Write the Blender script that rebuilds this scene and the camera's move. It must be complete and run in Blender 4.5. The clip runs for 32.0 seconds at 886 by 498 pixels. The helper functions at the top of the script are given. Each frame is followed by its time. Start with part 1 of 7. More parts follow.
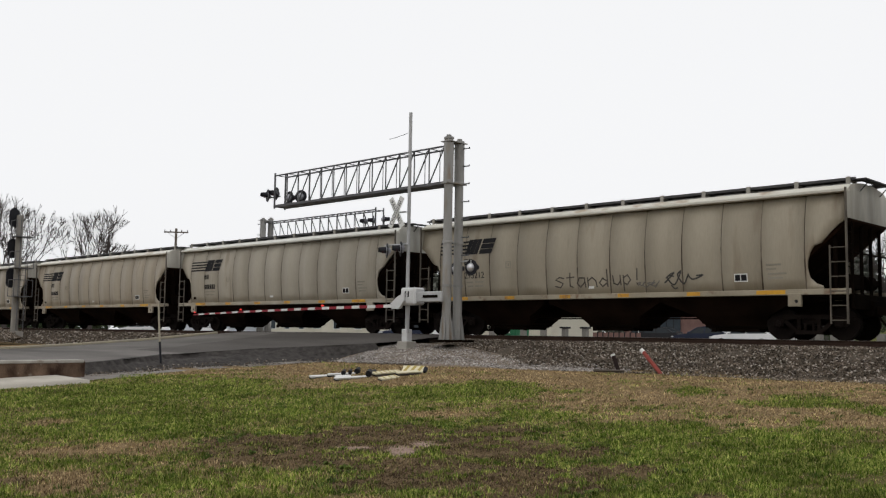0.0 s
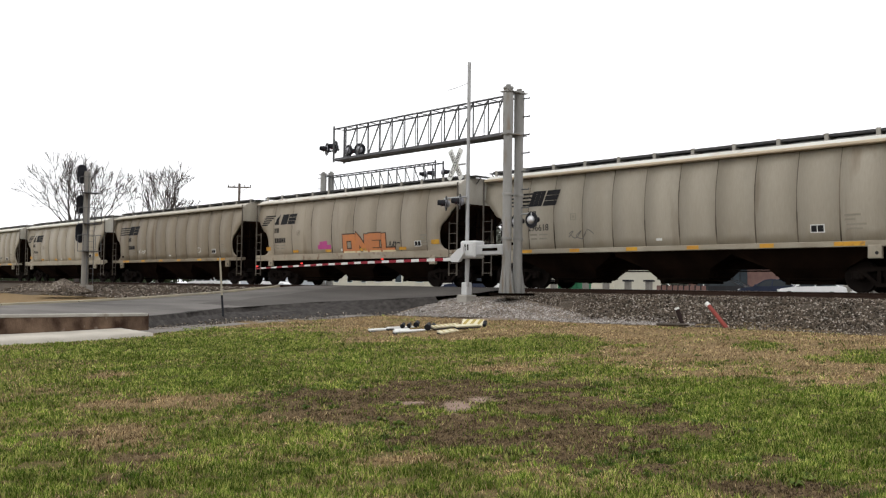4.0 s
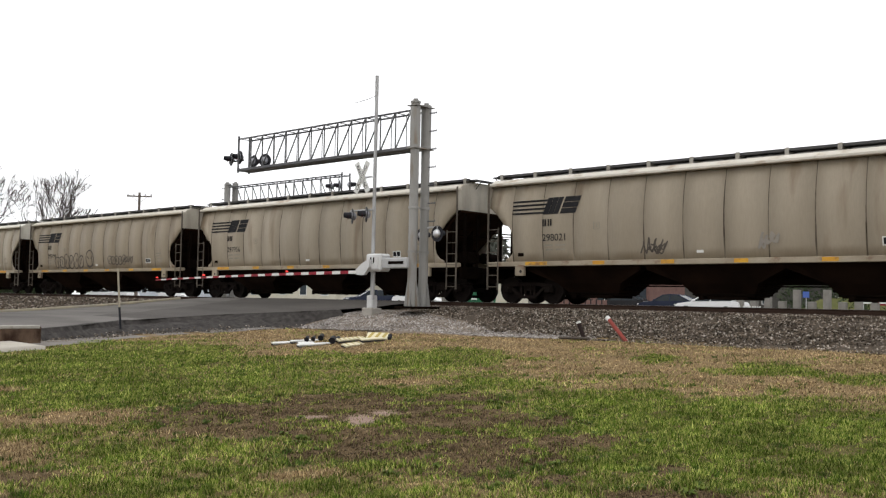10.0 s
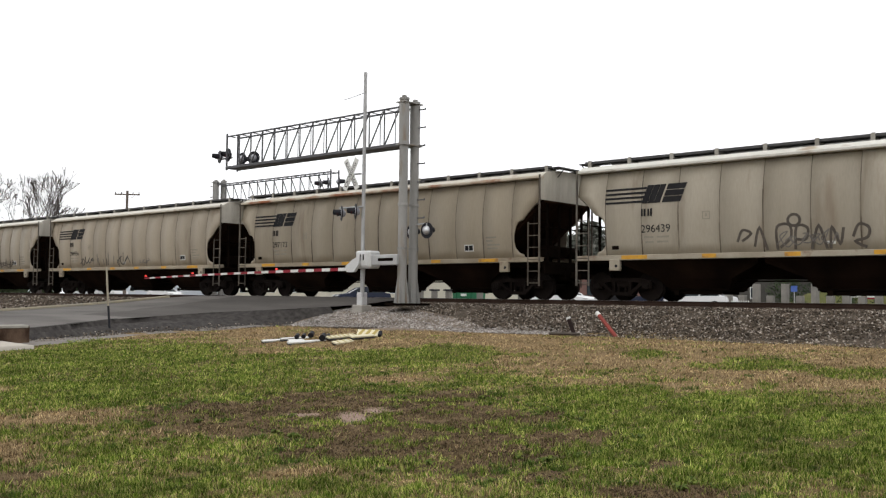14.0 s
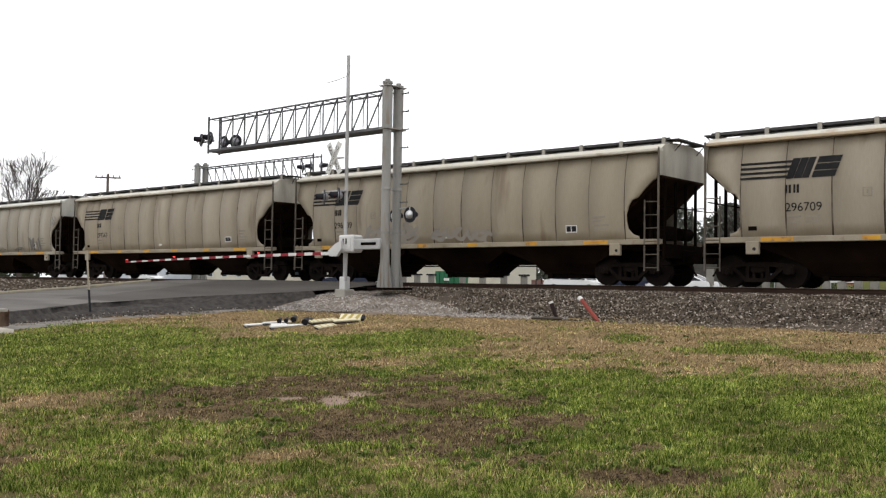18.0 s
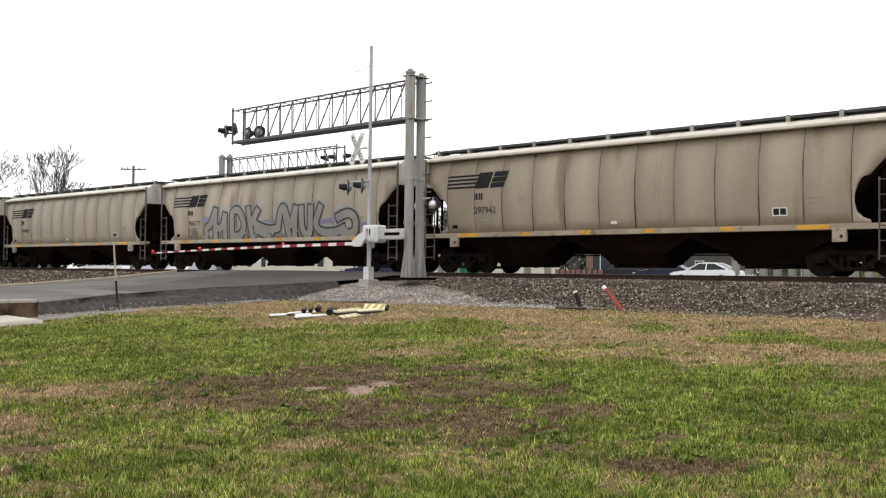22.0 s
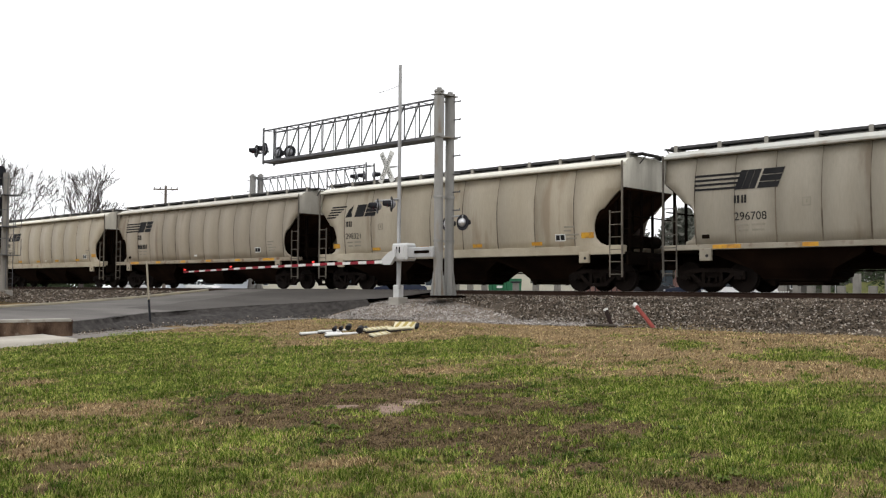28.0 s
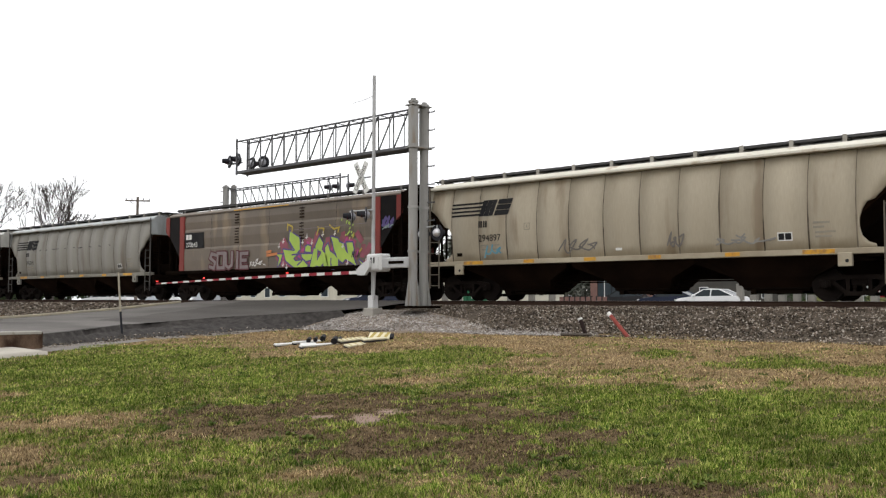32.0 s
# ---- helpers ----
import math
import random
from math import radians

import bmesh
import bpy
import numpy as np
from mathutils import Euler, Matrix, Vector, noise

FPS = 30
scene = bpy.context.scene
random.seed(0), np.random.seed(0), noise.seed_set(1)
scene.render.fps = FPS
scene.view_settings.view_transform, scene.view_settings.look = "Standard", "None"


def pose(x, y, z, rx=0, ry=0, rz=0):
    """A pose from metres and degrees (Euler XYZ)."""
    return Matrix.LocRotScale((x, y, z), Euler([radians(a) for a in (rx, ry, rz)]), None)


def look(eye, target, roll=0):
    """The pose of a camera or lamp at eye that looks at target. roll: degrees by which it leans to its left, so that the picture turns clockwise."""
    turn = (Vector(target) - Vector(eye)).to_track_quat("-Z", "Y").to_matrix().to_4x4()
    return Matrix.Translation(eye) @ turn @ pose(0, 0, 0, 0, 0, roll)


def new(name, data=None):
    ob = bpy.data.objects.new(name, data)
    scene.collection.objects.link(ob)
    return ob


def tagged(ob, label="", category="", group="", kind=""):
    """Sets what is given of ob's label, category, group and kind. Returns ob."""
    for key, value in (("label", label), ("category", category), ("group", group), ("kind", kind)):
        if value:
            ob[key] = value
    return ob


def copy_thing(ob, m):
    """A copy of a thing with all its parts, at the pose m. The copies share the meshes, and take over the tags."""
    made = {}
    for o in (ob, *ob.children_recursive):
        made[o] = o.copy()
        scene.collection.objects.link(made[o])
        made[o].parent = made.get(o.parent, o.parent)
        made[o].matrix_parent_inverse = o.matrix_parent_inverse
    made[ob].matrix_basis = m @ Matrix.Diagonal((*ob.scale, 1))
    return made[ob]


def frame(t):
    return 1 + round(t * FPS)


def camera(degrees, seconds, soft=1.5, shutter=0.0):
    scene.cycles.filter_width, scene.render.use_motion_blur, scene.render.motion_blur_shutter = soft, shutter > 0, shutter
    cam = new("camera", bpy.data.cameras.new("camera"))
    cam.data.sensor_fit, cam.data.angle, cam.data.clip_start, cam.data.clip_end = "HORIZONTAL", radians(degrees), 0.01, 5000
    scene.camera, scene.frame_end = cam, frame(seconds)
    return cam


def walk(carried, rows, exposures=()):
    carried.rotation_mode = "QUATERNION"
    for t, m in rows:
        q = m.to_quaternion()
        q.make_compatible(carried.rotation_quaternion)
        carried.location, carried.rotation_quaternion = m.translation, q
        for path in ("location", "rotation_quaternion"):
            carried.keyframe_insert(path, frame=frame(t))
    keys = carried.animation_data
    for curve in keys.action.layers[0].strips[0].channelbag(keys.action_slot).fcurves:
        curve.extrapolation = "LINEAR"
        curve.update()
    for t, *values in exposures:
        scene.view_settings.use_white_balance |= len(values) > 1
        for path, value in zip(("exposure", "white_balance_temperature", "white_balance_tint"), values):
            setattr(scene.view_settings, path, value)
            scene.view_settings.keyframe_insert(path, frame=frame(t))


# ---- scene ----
cam = camera(50.3, 32.0, soft=1.25)
PATH = [
    (0.0, pose(0.171, -0.264, 1.593, 95.148, -0.865, 43.969)),
    (0.5, pose(0.128, -0.172, 1.599, 95.047, -0.386, 47.229)),
    (1.0, pose(-0.003, -0.121, 1.613, 95.020, -0.246, 46.398)),
    (1.5, pose(-0.053, -0.086, 1.604, 94.829, 0.216, 46.323)),
    (2.0, pose(-0.010, -0.032, 1.605, 93.862, -0.501, 49.296)),
    (2.5, pose(-0.001, 0.009, 1.611, 93.082, -0.794, 49.982)),
    (3.0, pose(-0.015, 0.039, 1.602, 92.690, -0.827, 48.782)),
    (3.5, pose(-0.024, 0.039, 1.596, 92.423, -0.554, 47.923)),
    (5.5, pose(-0.004, 0.016, 1.602, 92.010, -1.703, 47.228)),
    (6.0, pose(-0.003, 0.011, 1.603, 92.321, -1.740, 46.955)),
    (6.5, pose(0.007, 0.007, 1.604, 92.524, -1.559, 46.528)),
    (7.0, pose(0.006, 0.018, 1.596, 92.637, -1.498, 46.024)),
    (7.5, pose(0.016, -0.000, 1.609, 92.642, -1.570, 45.371)),
    (8.0, pose(0.018, -0.008, 1.603, 92.747, -1.471, 44.606)),
    (8.5, pose(0.010, -0.005, 1.596, 92.905, -1.554, 43.760)),
    (9.0, pose(0.000, 0.000, 1.600, 93.019, -1.295, 43.064)),
    (9.5, pose(0.006, 0.012, 1.597, 93.139, -1.262, 42.501)),
    (10.0, pose(0.001, 0.023, 1.600, 93.156, -1.093, 42.017)),
    (10.5, pose(-0.005, 0.018, 1.601, 93.150, -0.982, 41.677)),
    (11.0, pose(-0.004, 0.014, 1.604, 93.083, -0.793, 41.478)),
    (11.5, pose(-0.019, 0.020, 1.599, 93.090, -0.622, 41.356)),
    (12.0, pose(-0.008, 0.015, 1.598, 93.016, -0.669, 41.348)),
    (12.5, pose(-0.011, 0.019, 1.591, 93.032, -0.631, 41.487)),
    (13.0, pose(-0.009, 0.011, 1.596, 92.995, -0.500, 41.569)),
    (13.5, pose(0.002, 0.006, 1.607, 92.925, -0.486, 41.568)),
    (14.0, pose(-0.011, 0.011, 1.605, 92.948, -0.707, 41.379)),
    (14.5, pose(-0.012, 0.020, 1.596, 93.025, -0.762, 41.213)),
    (16.5, pose(-0.024, 0.024, 1.591, 92.774, -0.843, 40.839)),
    (17.0, pose(-0.026, 0.032, 1.601, 92.485, -0.878, 40.650)),
    (17.5, pose(-0.025, 0.024, 1.590, 92.274, -0.839, 40.394)),
    (18.0, pose(-0.028, 0.023, 1.599, 92.027, -0.815, 40.331)),
    (18.5, pose(-0.029, 0.040, 1.594, 91.832, -0.830, 40.384)),
    (19.0, pose(-0.034, 0.032, 1.594, 91.669, -0.764, 40.529)),
    (19.5, pose(-0.027, 0.025, 1.594, 91.556, -0.861, 40.658)),
    (20.0, pose(-0.023, 0.017, 1.599, 91.456, -0.757, 40.944)),
    (20.5, pose(-0.026, 0.022, 1.597, 91.366, -0.681, 41.209)),
    (21.0, pose(-0.031, 0.007, 1.596, 91.306, -0.872, 41.341)),
    (21.5, pose(-0.026, 0.008, 1.593, 91.270, -0.777, 41.535)),
    (22.0, pose(-0.025, 0.010, 1.601, 91.388, -0.616, 41.755)),
    (22.5, pose(-0.029, 0.003, 1.588, 91.681, -0.669, 41.973)),
    (23.0, pose(-0.011, -0.011, 1.600, 91.973, -0.609, 42.152)),
    (23.5, pose(-0.013, -0.006, 1.599, 92.272, -0.549, 42.416)),
    (24.0, pose(-0.025, 0.010, 1.597, 92.498, -0.406, 42.728)),
    (24.5, pose(-0.025, 0.004, 1.595, 92.620, -0.530, 43.014)),
    (25.0, pose(-0.024, -0.003, 1.596, 92.637, -0.460, 43.198)),
    (25.5, pose(-0.028, -0.005, 1.597, 92.574, -0.598, 43.314)),
    (27.5, pose(-0.021, -0.003, 1.595, 92.525, -0.264, 43.502)),
    (28.0, pose(-0.022, -0.011, 1.601, 92.454, -0.408, 43.535)),
    (28.5, pose(-0.027, -0.002, 1.599, 92.452, -0.283, 43.483)),
    (29.0, pose(-0.029, -0.004, 1.592, 92.513, -0.371, 43.339)),
    (29.5, pose(-0.023, -0.012, 1.597, 92.536, -0.398, 43.249)),
    (30.0, pose(-0.029, 0.002, 1.590, 92.512, -0.196, 43.229)),
    (30.5, pose(-0.032, 0.001, 1.590, 92.469, 0.036, 43.237)),
    (31.0, pose(-0.022, -0.003, 1.591, 92.463, 0.209, 43.392)),
    (31.5, pose(-0.021, -0.015, 1.592, 92.762, 0.440, 43.377)),
    (32.0, pose(-0.038, -0.006, 1.577, 93.132, -0.126, 41.989)),
]
EXPOSURES = [(0.0, -0.69), (2.0, -0.68), (3.0, -0.44), (6.0, -0.17), (12.0, -0.28), (17.0, -0.29), (18.5, -0.13), (20.0, 0.05), (23.0, 0.05), (28.0, -0.20), (32.0, -0.19)]
walk(cam, PATH, EXPOSURES)

# ---- sky and light: overcast ----
world = bpy.data.worlds.new("overcast_sky")
scene.world = world
world.use_nodes = True
wn = world.node_tree
wn.nodes.clear()
sky = wn.nodes.new("ShaderNodeTexSky")
sky.sky_type = "NISHITA"
sky.sun_disc = False
sky.sun_elevation = radians(60)
sky.sun_rotation = radians(150)
sky.dust_density = 4.0
hsv = wn.nodes.new("ShaderNodeHueSaturation")
hsv.inputs["Saturation"].default_value = 0.10
hsv.inputs["Value"].default_value = 0.16
cloud = wn.nodes.new("ShaderNodeMix")
cloud.data_type = "RGBA"
cloud.inputs["Factor"].default_value = 0.88
cloud.inputs["B"].default_value = (1.60, 1.61, 1.635, 1)
bg = wn.nodes.new("ShaderNodeBackground")
bg.inputs["Strength"].default_value = 1.0
wo = wn.nodes.new("ShaderNodeOutputWorld")
wn.links.new(sky.outputs[0], hsv.inputs["Color"])
wn.links.new(hsv.outputs[0], cloud.inputs["A"])
wn.links.new(cloud.outputs["Result"], bg.inputs["Color"])
wn.links.new(bg.outputs[0], wo.inputs["Surface"])
sun_data = bpy.data.lights.new("sun", "SUN")
sun_data.energy = 0.6
sun_data.angle = radians(60)
sun_data.color = (1.0, 0.97, 0.92)
sun = new("sun", sun_data)
sun.matrix_basis = look((-12, -32, 60), (0, 0, 0))


# ---- materials ----
def material(name, a, b, rough=0.7, metal=0.0, scale=3.0, fine=40.0, bump=0.1, stretch=(1, 1, 1), own=False, tint=False, spread=0.5, rust=None, rust_amount=0.0, emit=0.0, spec=0.22):
    """Two colours mixed by a broad noise, a fine grain, relief, and optional rust stains."""
    m = bpy.data.materials.new(name)
    m.use_nodes = True
    nt = m.node_tree
    n, l = nt.nodes, nt.links
    p = n["Principled BSDF"]
    co = n.new("ShaderNodeTexCoord")
    mp = n.new("ShaderNodeMapping")
    mp.inputs["Scale"].default_value = stretch
    l.new(co.outputs["Object"], mp.inputs["Vector"])
    vec = mp.outputs[0]
    info = n.new("ShaderNodeObjectInfo")
    if own:
        add = n.new("ShaderNodeVectorMath")
        add.operation = "MULTIPLY_ADD"
        l.new(info.outputs["Random"], add.inputs[0])
        add.inputs[1].default_value = (37.0, 19.0, 23.0)
        l.new(vec, add.inputs[2])
        vec = add.outputs[0]
    big = n.new("ShaderNodeTexNoise")
    big.inputs["Scale"].default_value = scale
    big.inputs["Detail"].default_value = 5
    small = n.new("ShaderNodeTexNoise")
    small.inputs["Scale"].default_value = fine
    small.inputs["Detail"].default_value = 3
    l.new(vec, big.inputs["Vector"])
    l.new(vec, small.inputs["Vector"])
    ramp = n.new("ShaderNodeMapRange")
    ramp.inputs["From Min"].default_value = 0.5 - spread / 2
    ramp.inputs["From Max"].default_value = 0.5 + spread / 2
    l.new(big.outputs[0], ramp.inputs["Value"])
    mix = n.new("ShaderNodeMix")
    mix.data_type = "RGBA"
    mix.inputs["A"].default_value = (*a[:3], 1)
    mix.inputs["B"].default_value = (*b[:3], 1)
    l.new(ramp.outputs[0], mix.inputs["Factor"])
    col = mix.outputs["Result"]
    grain = n.new("ShaderNodeMix")
    grain.data_type = "RGBA"
    grain.blend_type = "MULTIPLY"
    grain.inputs["Factor"].default_value = 0.35
    gr = n.new("ShaderNodeMapRange")
    gr.inputs["To Min"].default_value = 0.6
    gr.inputs["To Max"].default_value = 1.35
    l.new(small.outputs[0], gr.inputs["Value"])
    l.new(col, grain.inputs["A"])
    l.new(gr.outputs[0], grain.inputs["B"])
    col = grain.outputs["Result"]
    if rust is not None:
        rn = n.new("ShaderNodeTexNoise")
        rn.inputs["Scale"].default_value = scale * 2.3
        rn.inputs["Detail"].default_value = 8
        l.new(vec, rn.inputs["Vector"])
        rr = n.new("ShaderNodeMapRange")
        rr.inputs["From Min"].default_value = 0.66 - rust_amount * 0.3
        rr.inputs["From Max"].default_value = 0.78 - rust_amount * 0.2
        rr.inputs["To Max"].default_value = 0.8
        if own:
            va = n.new("ShaderNodeMath")
            va.operation = "MULTIPLY_ADD"
            l.new(info.outputs["Random"], va.inputs[0])
            va.inputs[1].default_value = 0.16
            l.new(rn.outputs[0], va.inputs[2])
            l.new(va.outputs[0], rr.inputs["Value"])
            rr.inputs["From Min"].default_value += 0.06
            rr.inputs["From Max"].default_value += 0.06
        else:
            l.new(rn.outputs[0], rr.inputs["Value"])
        rm = n.new("ShaderNodeMix")
        rm.data_type = "RGBA"
        l.new(rr.outputs[0], rm.inputs["Factor"])
        l.new(col, rm.inputs["A"])
        rm.inputs["B"].default_value = (*rust[:3], 1)
        col = rm.outputs["Result"]
    if tint:
        tm = n.new("ShaderNodeMix")
        tm.data_type = "RGBA"
        tm.blend_type = "MULTIPLY"
        tm.inputs["Factor"].default_value = 1.0
        l.new(col, tm.inputs["A"])
        l.new(info.outputs["Color"], tm.inputs["B"])
        col = tm.outputs["Result"]
    l.new(col, p.inputs["Base Color"])
    p.inputs["Roughness"].default_value = rough
    p.inputs["Metallic"].default_value = metal
    p.inputs["Specular IOR Level"].default_value = spec
    if bump:
        bp = n.new("ShaderNodeBump")
        bp.inputs["Strength"].default_value = bump
        bp.inputs["Distance"].default_value = 0.02
        l.new(small.outputs[0], bp.inputs["Height"])
        l.new(bp.outputs[0], p.inputs["Normal"])
    if emit:
        l.new(col, p.inputs["Emission Color"])
        p.inputs["Emission Strength"].default_value = emit
    return m


RUST = (0.13, 0.06, 0.03)
M = {}
M["paint"] = material("faded_tan_car_paint", (0.355, 0.312, 0.246), (0.262, 0.226, 0.172), 0.5, 0, 0.8, 25, 0.05, (1.0, 1.0, 0.16), True, True, 0.42, (0.19, 0.145, 0.10), 0.13, spec=0.35)
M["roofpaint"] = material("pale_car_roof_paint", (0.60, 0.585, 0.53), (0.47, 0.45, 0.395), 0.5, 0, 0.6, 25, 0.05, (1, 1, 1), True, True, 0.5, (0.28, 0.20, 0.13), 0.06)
M["sill"] = material("stained_sill_paint", (0.36, 0.32, 0.25), (0.23, 0.195, 0.145), 0.65, 0, 1.2, 30, 0.05, (1, 1, 1), True, True, 0.5, RUST, 0.1)
M["seam"] = material("rusty_seam", (0.22, 0.185, 0.14), (0.045, 0.032, 0.022), 0.85, 0, 0.9, 40, 0.1, own=True, spread=0.25)
# near-black base colours hold both grime and the shade under the cars
M["shaded_grime"] = material("shaded_grimy_underframe_steel", (0.0035, 0.0025, 0.002), (0.010, 0.0065, 0.0045), 0.9, 0, 1.5, 30, 0.2, own=True, spec=0.01)
M["hopper"] = material("shaded_dirty_hopper_steel", (0.021, 0.012, 0.008), (0.005, 0.0035, 0.0028), 0.9, 0, 0.9, 25, 0.1, own=True, spec=0.01)
M["truck"] = material("shaded_dusty_cast_steel", (0.006, 0.0045, 0.004), (0.016, 0.012, 0.010), 0.85, 0, 2.0, 30, 0.2, own=True, spec=0.03)
M["wheel"] = material("shaded_rusty_wheel_steel", (0.006, 0.0045, 0.004), (0.015, 0.011, 0.009), 0.8, 0.0, 2.0, 30, 0.1, spec=0.06)
# brown darkened by the shade inside the end cavities, put into the colour
M["slope"] = material("shaded_brown_slope_sheet", (0.034, 0.017, 0.010), (0.010, 0.006, 0.004), 0.9, 0, 1.2, 25, 0.1, own=True, spec=0.02)
M["walkway"] = material("dark_galvanised_grating", (0.05, 0.05, 0.054), (0.09, 0.088, 0.086), 0.7, 0.0, 4, 60, 0.3, own=True, spec=0.05)
M["ladder"] = material("grimy_ladder_paint", (0.15, 0.13, 0.105), (0.05, 0.042, 0.035), 0.65, 0, 1.5, 30, 0.05, own=True, tint=True)
M["endwall"] = material("soot_streaked_end_paint", (0.53, 0.51, 0.455), (0.33, 0.31, 0.27), 0.6, 0, 1.3, 30, 0.05, (1.5, 1.5, 0.4), True, True, 0.4)
M["rusteave"] = material("rust_bitten_eave_paint", (0.50, 0.44, 0.35), (0.26, 0.10, 0.045), 0.7, 0, 0.9, 30, 0.1, own=True, spread=0.16)
M["bracket"] = material("dull_bracket_paint", (0.34, 0.325, 0.29), (0.22, 0.205, 0.18), 0.65, 0, 2, 30, 0.1, own=True)
M["hatch"] = material("grey_roof_hatch_steel", (0.20, 0.195, 0.185), (0.12, 0.115, 0.11), 0.7, 0, 2, 30, 0.1, own=True)
M["yellow"] = material("yellow_reflector", (0.62, 0.35, 0.03), (0.44, 0.20, 0.03), 0.5, 0, 2.5, 30, 0.0, own=True, rust=(0.22, 0.12, 0.055), rust_amount=0.3)
M["black"] = material("faded_black_lettering", (0.014, 0.014, 0.016), (0.030, 0.029, 0.029), 0.65, 0, 2, 30, 0.0, spec=0.05)
M["greytext"] = material("weathered_grey_stencil", (0.22, 0.20, 0.16), (0.30, 0.27, 0.22), 0.7, 0, 3, 30, 0.0)
M["white"] = material("white_paint", (0.72, 0.72, 0.70), (0.6, 0.6, 0.57), 0.5, 0, 2, 30, 0.02)
M["galv"] = material("galvanised_steel", (0.46, 0.46, 0.46), (0.34, 0.34, 0.34), 0.5, 0.25, 2.0, 40, 0.05, own=True)
M["lattice"] = material("dull_grey_lattice_steel", (0.13, 0.13, 0.135), (0.075, 0.075, 0.08), 0.6, 0.0, 2.0, 40, 0.05, own=True)
M["polepaint"] = material("weathered_aluminium_pole_paint", (0.35, 0.342, 0.325), (0.20, 0.195, 0.185), 0.55, 0.1, 1.2, 30, 0.05, (1, 1, 0.2), True, rust=(0.22, 0.17, 0.12), rust_amount=0.12)
M["boxpaint"] = material("silver_gate_box_paint", (0.60, 0.60, 0.60), (0.52, 0.52, 0.51), 0.45, 0.1, 3, 40, 0.03)
M["blackmetal"] = material("black_signal_housing", (0.012, 0.012, 0.016), (0.02, 0.02, 0.024), 0.5, 0, 3, 40, 0.03, spec=0.15)
M["lens"] = material("dark_red_lens", (0.10, 0.015, 0.02), (0.07, 0.01, 0.02), 0.15, 0, 5, 40, 0.0)
M["redglow"] = material("glowing_red_lens", (1.0, 0.06, 0.05), (1.0, 0.05, 0.04), 0.3, 0, 5, 40, 0.0, emit=0.8)
M["dome"] = material("polished_bell_metal", (0.62, 0.62, 0.63), (0.5, 0.5, 0.52), 0.3, 0.6, 3, 40, 0.02)
M["redtape"] = material("red_reflective_tape", (0.27, 0.012, 0.025), (0.20, 0.010, 0.02), 0.5, 0, 3, 40, 0.0)
M["concrete"] = material("weathered_concrete", (0.40, 0.38, 0.34), (0.28, 0.26, 0.23), 0.9, 0, 1.5, 30, 0.3, rust=(0.12, 0.08, 0.05), rust_amount=0.15, spec=0.08)
M["stained"] = material("brown_stained_retaining_concrete", (0.17, 0.115, 0.08), (0.035, 0.020, 0.014), 0.9, 0, 2.2, 25, 0.6, (1, 1, 0.7), spread=0.3, rust=(0.34, 0.31, 0.27), rust_amount=0.14, spec=0.08)
M["asphalt"] = material("grey_worn_asphalt", (0.20, 0.186, 0.172), (0.070, 0.064, 0.060), 0.85, 0, 0.45, 30, 0.35, (0.35, 1, 1), spec=0.08)
M["darkasphalt"] = material("dark_patched_asphalt", (0.020, 0.018, 0.017), (0.072, 0.065, 0.060), 0.85, 0, 5.0, 22, 0.9, spec=0.08)
M["newasphalt"] = material("dark_newer_asphalt", (0.058, 0.053, 0.049), (0.105, 0.096, 0.088), 0.85, 0, 0.5, 30, 0.4, (0.4, 1, 1), spec=0.08)
M["rail"] = material("brown_rail_side_steel", (0.028, 0.017, 0.013), (0.055, 0.034, 0.025), 0.85, 0.0, 2.0, 30, 0.1, spec=0.08)
M["railtop"] = material("polished_rail_head", (0.30, 0.28, 0.27), (0.2, 0.19, 0.18), 0.4, 0.9, 2, 30, 0.02)
M["tie"] = material("creosoted_timber", (0.06, 0.05, 0.042), (0.10, 0.085, 0.07), 0.9, 0, 2, 20, 0.3, (0.3, 3, 3), True, spec=0.08)
M["bark"] = material("grey_bare_bark", (0.055, 0.045, 0.042), (0.10, 0.085, 0.078), 0.9, 0, 3, 30, 0.3, spec=0.08)
M["timberpole"] = material("weathered_timber_pole", (0.12, 0.10, 0.085), (0.18, 0.15, 0.13), 0.9, 0, 3, 30, 0.3, (4, 4, 0.4), spec=0.08)


